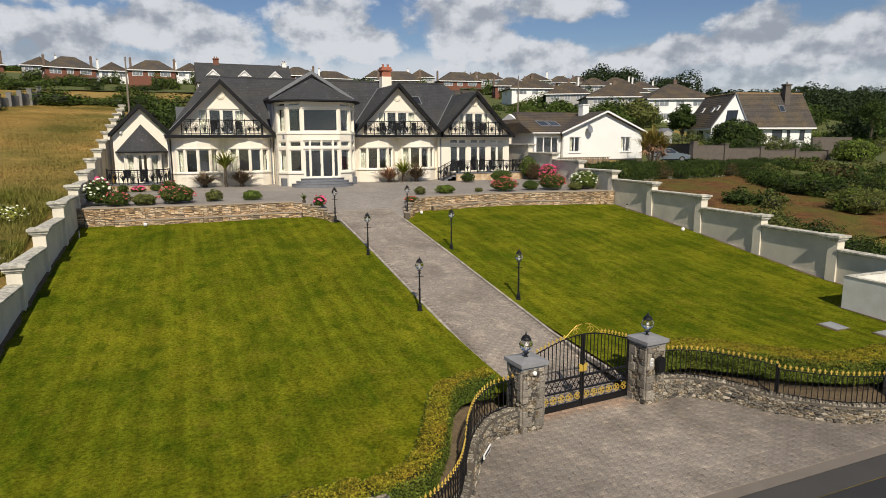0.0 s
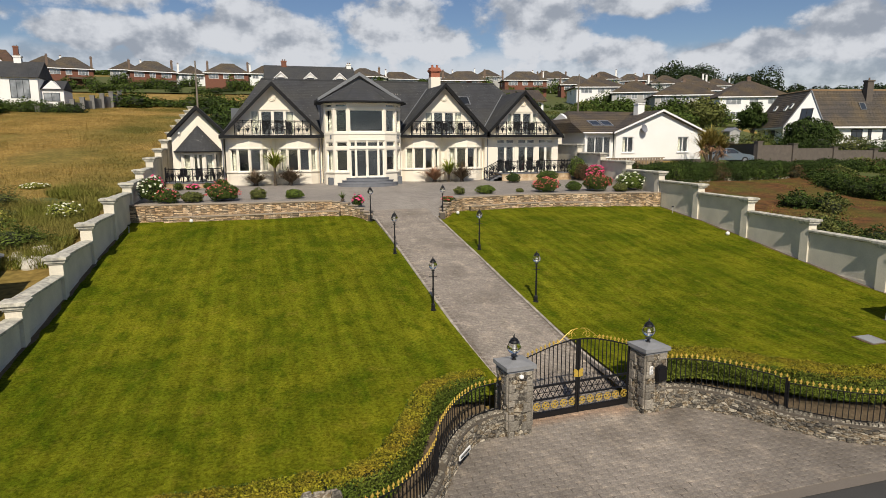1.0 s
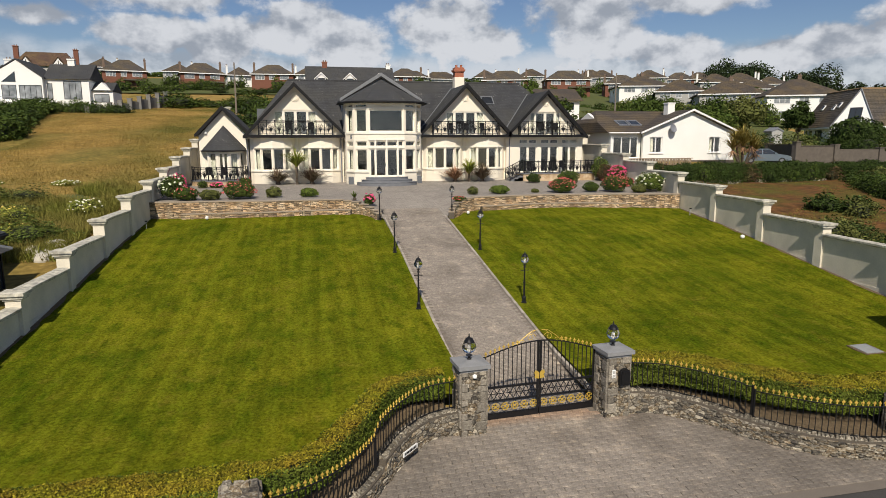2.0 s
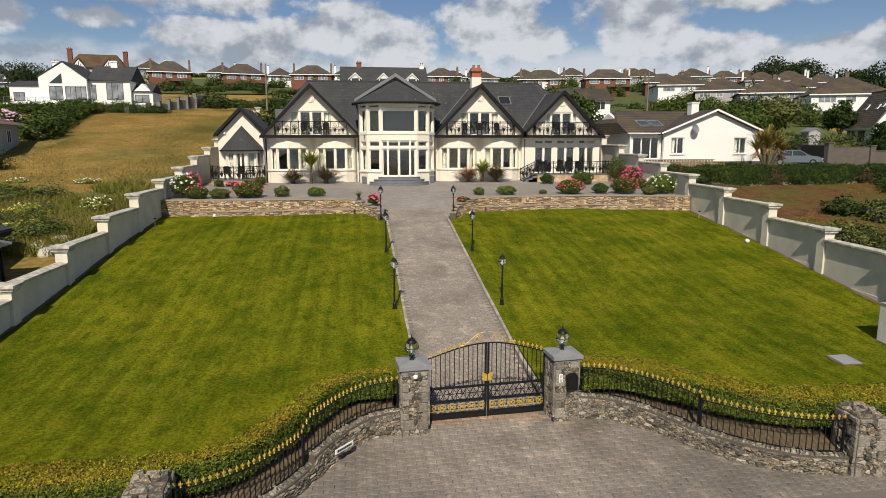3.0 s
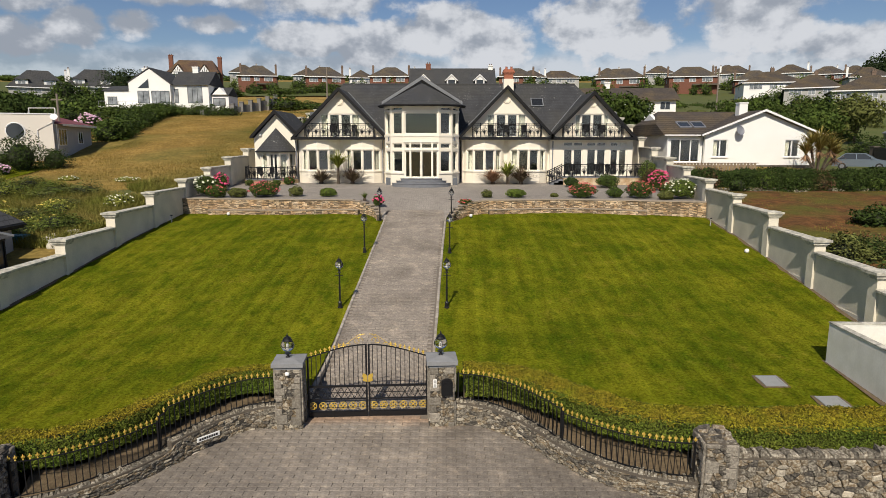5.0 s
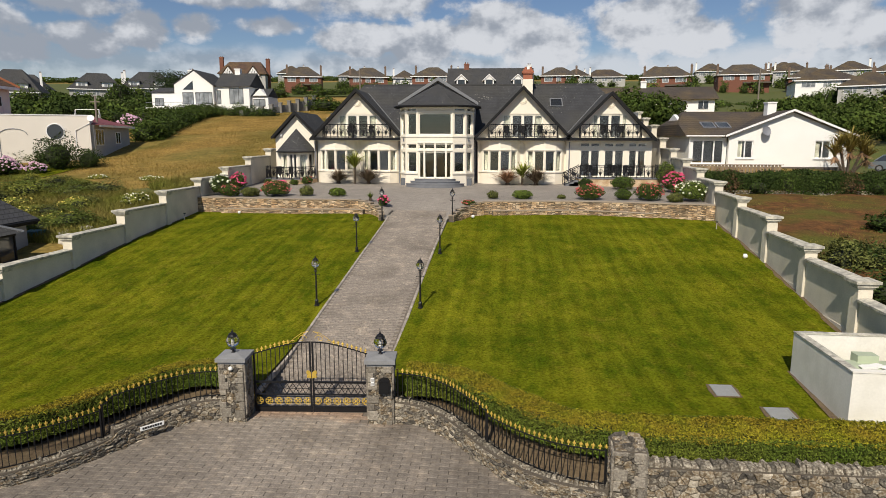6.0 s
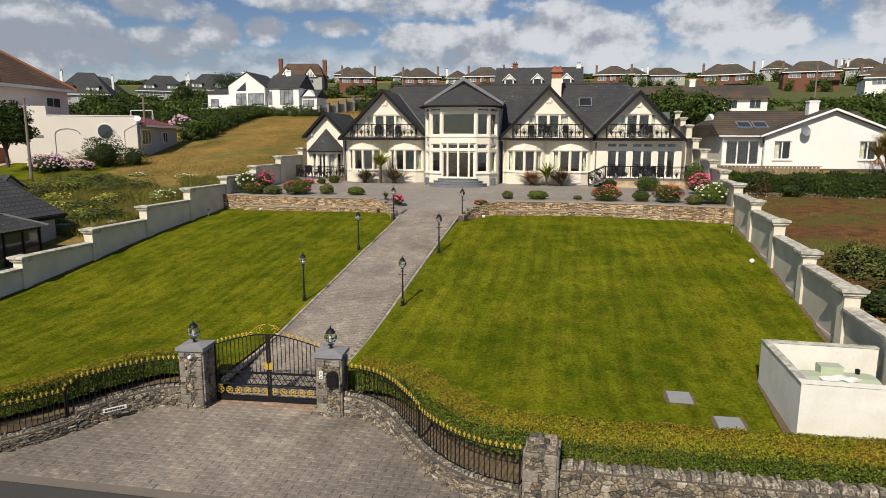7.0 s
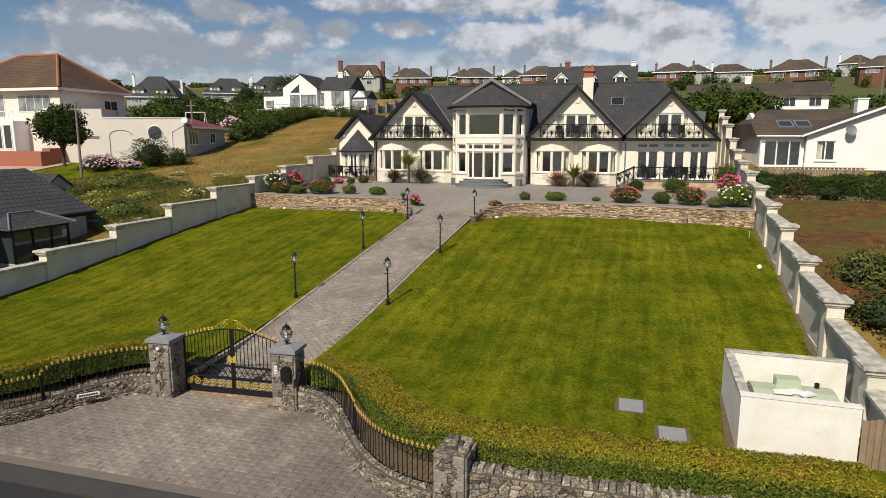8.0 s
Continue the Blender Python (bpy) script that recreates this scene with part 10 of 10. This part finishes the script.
CORDYLINE = leaf_material("cordyline_leaves", (0.22, 0.20, 0.05), (0.30, 0.22, 0.07))
palm(32.1, 34.6, 4.6, 2.2, 1.9, 110, "many-headed cordyline palm beside the bungalow", 81, ((0, 0, 0.3), (1.0, 0.2, 0.35), (-1.0, 0.1, 0.0), (0.3, 0.6, 0.8), (-0.5, 0.4, 0.7), (1.5, 0.4, -0.2)), "cordyline", 70, CORDYLINE)
# hedge before the bungalow and along the plot
hedge([(19.7, 33.1), (25, 33.3), (31, 33.0), (38, 33.2), (42, 33.0), (47, 32.2)], 1.7, 3.5, 5.5, "dense dark mixed hedge before the bungalow", 61, 420, 0.075, (SHRUB_DARK, SHRUB_DARK), 4.5)
for i in range(12):
    x = 20.5 + i * 2.1
    clump("hedge_shrub", x, 32.6 + 0.3 * math.sin(i * 2.0), 3.8, R.uniform(1.5, 2.2), R.uniform(1.5, 2.1), [SHRUB_GREEN, SHRUB_RED, SHRUB_DARK, SHRUB_GREEN][i % 4], "mixed shrub at the front of the bungalow hedge", i, "hedge", "bungalow hedge", 900)
for i in range(8):
    x, y = R.uniform(25.5, 30), R.uniform(16.5, 20)
    clump("bramble", x, y, hill_z(x, y) - 0.1, R.uniform(1.4, 2.4), R.uniform(0.8, 1.5), R.choice([SHRUB_GREEN, SHRUB_OLIVE, SHRUB_DARK]), "tangled bramble on the bare plot", i, "shrub", "brambles on the plot")
for i in range(22):
    x, y = R.uniform(20.0, 23.5), R.uniform(2.5, 13.5)
    clump("shrub", x, y, hill_z(x, y) - 0.2, R.uniform(1.6, 2.6), R.uniform(0.9, 1.6), R.choice([SHRUB_DARK, SHRUB_GREEN, SHRUB_OLIVE]), "overgrown shrub beside the garden wall", i, "shrub", "shrubs by the east wall", 900)

for i, (style, x, y, z, w, h) in enumerate(TOWN):
    for k in range(3):
        a = math.atan2(x - 1, y + 15)
        d = R.uniform(6, 11)
        bx, by = x - d * math.sin(a) + R.uniform(-w / 2, w / 2), y - d * math.cos(a)
        s = R.uniform(2.5, 4.5)
        clump("garden_shrub", bx, by, hill_z(bx, by) - 0.2, s, s * R.uniform(0.5, 0.9) + max(0, z - hill_z(bx, by)), R.choice([SHRUB_DARK, SHRUB_GREEN, SHRUB_LIGHT, SHRUB_GREEN]), "leafy shrub in a front garden on the hill", i + k, "shrub", "front garden shrubs")


# wooded skyline
def wood(name, az0, az1, dist, top, n, mat, label, seed, size=5.0):
    rng = np.random.default_rng(seed)
    P, D = [], []
    for k in range(n):
        a = math.radians(az0 + (az1 - az0) * (k + rng.uniform(-0.4, 0.4)) / n)
        d = dist * rng.uniform(0.94, 1.06)
        x, y = -10 + d * math.sin(a), -13 + d * math.cos(a)
        zt = top(a) * rng.uniform(0.9, 1.06)
        z0 = hill_z(x, y) - 1
        r = size * rng.uniform(0.75, 1.3)
        hh = max(3.0, zt - z0)
        p, q = ellipsoid_points(1150, seed * 50 + k, (x, y, z0 + hh * 0.55), (r, r, hh * 0.5), 0.17, -0.9, 0.3)
        P.append(p)
        D.append(q)
    return tagged(part(name, leaf_geo(np.concatenate(P), np.concatenate(D), 0.4, seed, 0.7, 0.6), mat), label, "trees", "", "stuff")


wood("far_wood", 38.6, 80, 300, lambda a: 7.5 + 300 * math.tan(math.radians(3.75)), 100, PINE_GREEN, "dark wooded ridge on the skyline", 11)
wood("far_wood", 38.4, 80, 230, lambda a: 7.5 + 230 * math.tan(math.radians(3.3)), 80, PINE_GREEN, "dark green trees below the skyline ridge", 12, 4.5)
wood("far_pines", 35.6, 39.4, 290, lambda a: 7.5 + 290 * math.tan(math.radians(5.75)), 14, PINE_GREEN, "dark spreading pines on the skyline", 13, 6.0)
wood("far_pines", 41.2, 44.2, 295, lambda a: 7.5 + 295 * math.tan(math.radians(4.9)), 8, PINE_GREEN, "dark spreading pines on the skyline", 14, 5.0)
wood("far_wood", -55, 34, 330, lambda a: 7.5 + 330 * math.tan(math.radians(4.6)), 60, TREE_GREEN, "distant trees behind the roofs on the hill", 15, 5.0)

# dark gardens and hedges on the eastern slope
spots = []
for i in range(100):
    x, y = R.uniform(96, 175), R.uniform(60, 150)
    k = R.uniform(3.5, 7.5)
    spots.append((x, y, hill_z(x, y) - 0.4, k, k * R.uniform(0.45, 0.85), R.choice([SHRUB_DARK, PINE_GREEN, TREE_GREEN, SHRUB_DARK])))
thicket("slope_shrubs", spots, "dark garden shrubs on the eastern slope", 3000, 800)
for i, (x, y, a) in enumerate(along(smooth_path([(42.5, 33.0), (39.0, 28.6), (36.2, 24.5), (35.0, 20.5), (36.6, 16.0), (41.0, 12.0)], 6), 0.85)):
    clump("hedge_shrub", x + R.uniform(-0.3, 0.3), y + R.uniform(-0.3, 0.3), 3.1, R.uniform(1.9, 2.6), R.uniform(1.6, 2.15), R.choice([SHRUB_DARK, SHRUB_GREEN, SHRUB_DARK]), "dense dark hedge shrub beside the bare plot", i, "hedge", "plot hedge", 900)
spots = []
for i in range(90):
    v = R.random()
    x, y = 39 + 18 * R.random() + 4 * (1 - v), 14 + 21 * v
    if x < 40.5 and y < 30:
        x += 3
    spots.append((x, y, hill_z(x, y) - 0.25, R.uniform(1.8, 3.2), R.uniform(0.9, 1.5), R.choice([SHRUB_DARK, SHRUB_DARK, SHRUB_GREEN, SHRUB_OLIVE, SHRUB_RED])))
thicket("overgrown_shrubs", spots, "dark overgrown shrubs between the plot and the lane", 5000, 600)
# dry stones under the bungalow's hedge
bank = thing("stone_bank", Matrix.Translation((19.3, 31.9, 3.5)), "low bank of loose grey-brown stones under the hedge", "stone bank")
stones = Geo()
rubble(bank, flat_place(Matrix.Rotation(radians(-28), 4, "X")), 24.0, 0.9, 950, 0.05, 0.09, 0.02, joined=stones)
part("soil_core", Geo().prism([(-0.02, -0.4), (1.0, -0.4), (1.0, 0.9), (0.4, 0.85)], 0, 24.0, "x"), RED_SOIL, bank)
tagged(part("stones", stones, GREY_STONE_JOINED, bank), kind="stuff")
for i in range(9):
    x, y = R.uniform(30.5, 34.0), R.uniform(12.5, 15.5)
    clump("shrub", x, y, 2.9, R.uniform(1.8, 2.6), R.uniform(1.1, 1.6), [SHRUB_OLIVE, SHRUB_OLIVE, SHRUB_LIGHT][i % 3], "large grey-green shrub at the plot's edge", i, "shrub", "plot-edge shrubs", 1300)
for i, (x, y, w, h) in enumerate([(55.5, 44.5, 4.2, 3.9), (58.5, 43.8, 4.4, 3.3), (61.5, 43.5, 4.2, 3.0), (64.5, 43.0, 3.6, 2.6), (50.0, 48.5, 4.5, 3.2), (47.0, 51.0, 4.5, 2.8), (53.0, 50.0, 4.0, 3.2)]):
    clump("shrub", x, y, hill_z(x, y) - 0.2, w, h, [SHRUB_DARK, SHRUB_OLIVE, SHRUB_DARK][i % 3], "dark leafy shrub behind the grey wall", i, "shrub", "shrubs behind the wall", 1400)
# garden greenery beyond the lane
bush(63.3, 36.2, hill_z(63, 36) - 0.3, 4.6, 3.0, SHRUB_LIGHT, "tall yellow-green bush beside a lawn", 511, 0.13, 3600, rough=0.14)
tree(101.8, 60, 8.4, 6.0, 3.6, SHRUB_DARK, "dark upright garden tree beyond the lane", 63, 0.17, 4000, trunk=0.15, group="garden trees")
for i in range(14):
    clump("hedge_shrub", 97 + i * 2.0, 74 + 0.4 * math.sin(i), hill_z(100, 74) - 0.5, 2.8, 2.4, SHRUB_LIGHT if i % 3 else SHRUB_GREEN, "trimmed green hedge across the far gardens", i, "hedge", "far garden hedge", 700)
for i in range(16):
    x, y = R.uniform(66, 110), R.uniform(48, 72)
    if (x - 90) ** 2 + (y - 77) ** 2 < 200 or 78 < x < 92 and y < 58:
        continue
    clump("shrub", x, y, hill_z(x, y) - 0.3, R.uniform(2, 3.6), R.uniform(1.2, 2.4), R.choice([SHRUB_DARK, SHRUB_GREEN, SHRUB_OLIVE, SHRUB_LIGHT]), "garden shrub beyond the lane", i, "shrub", "lane garden shrubs", 800)
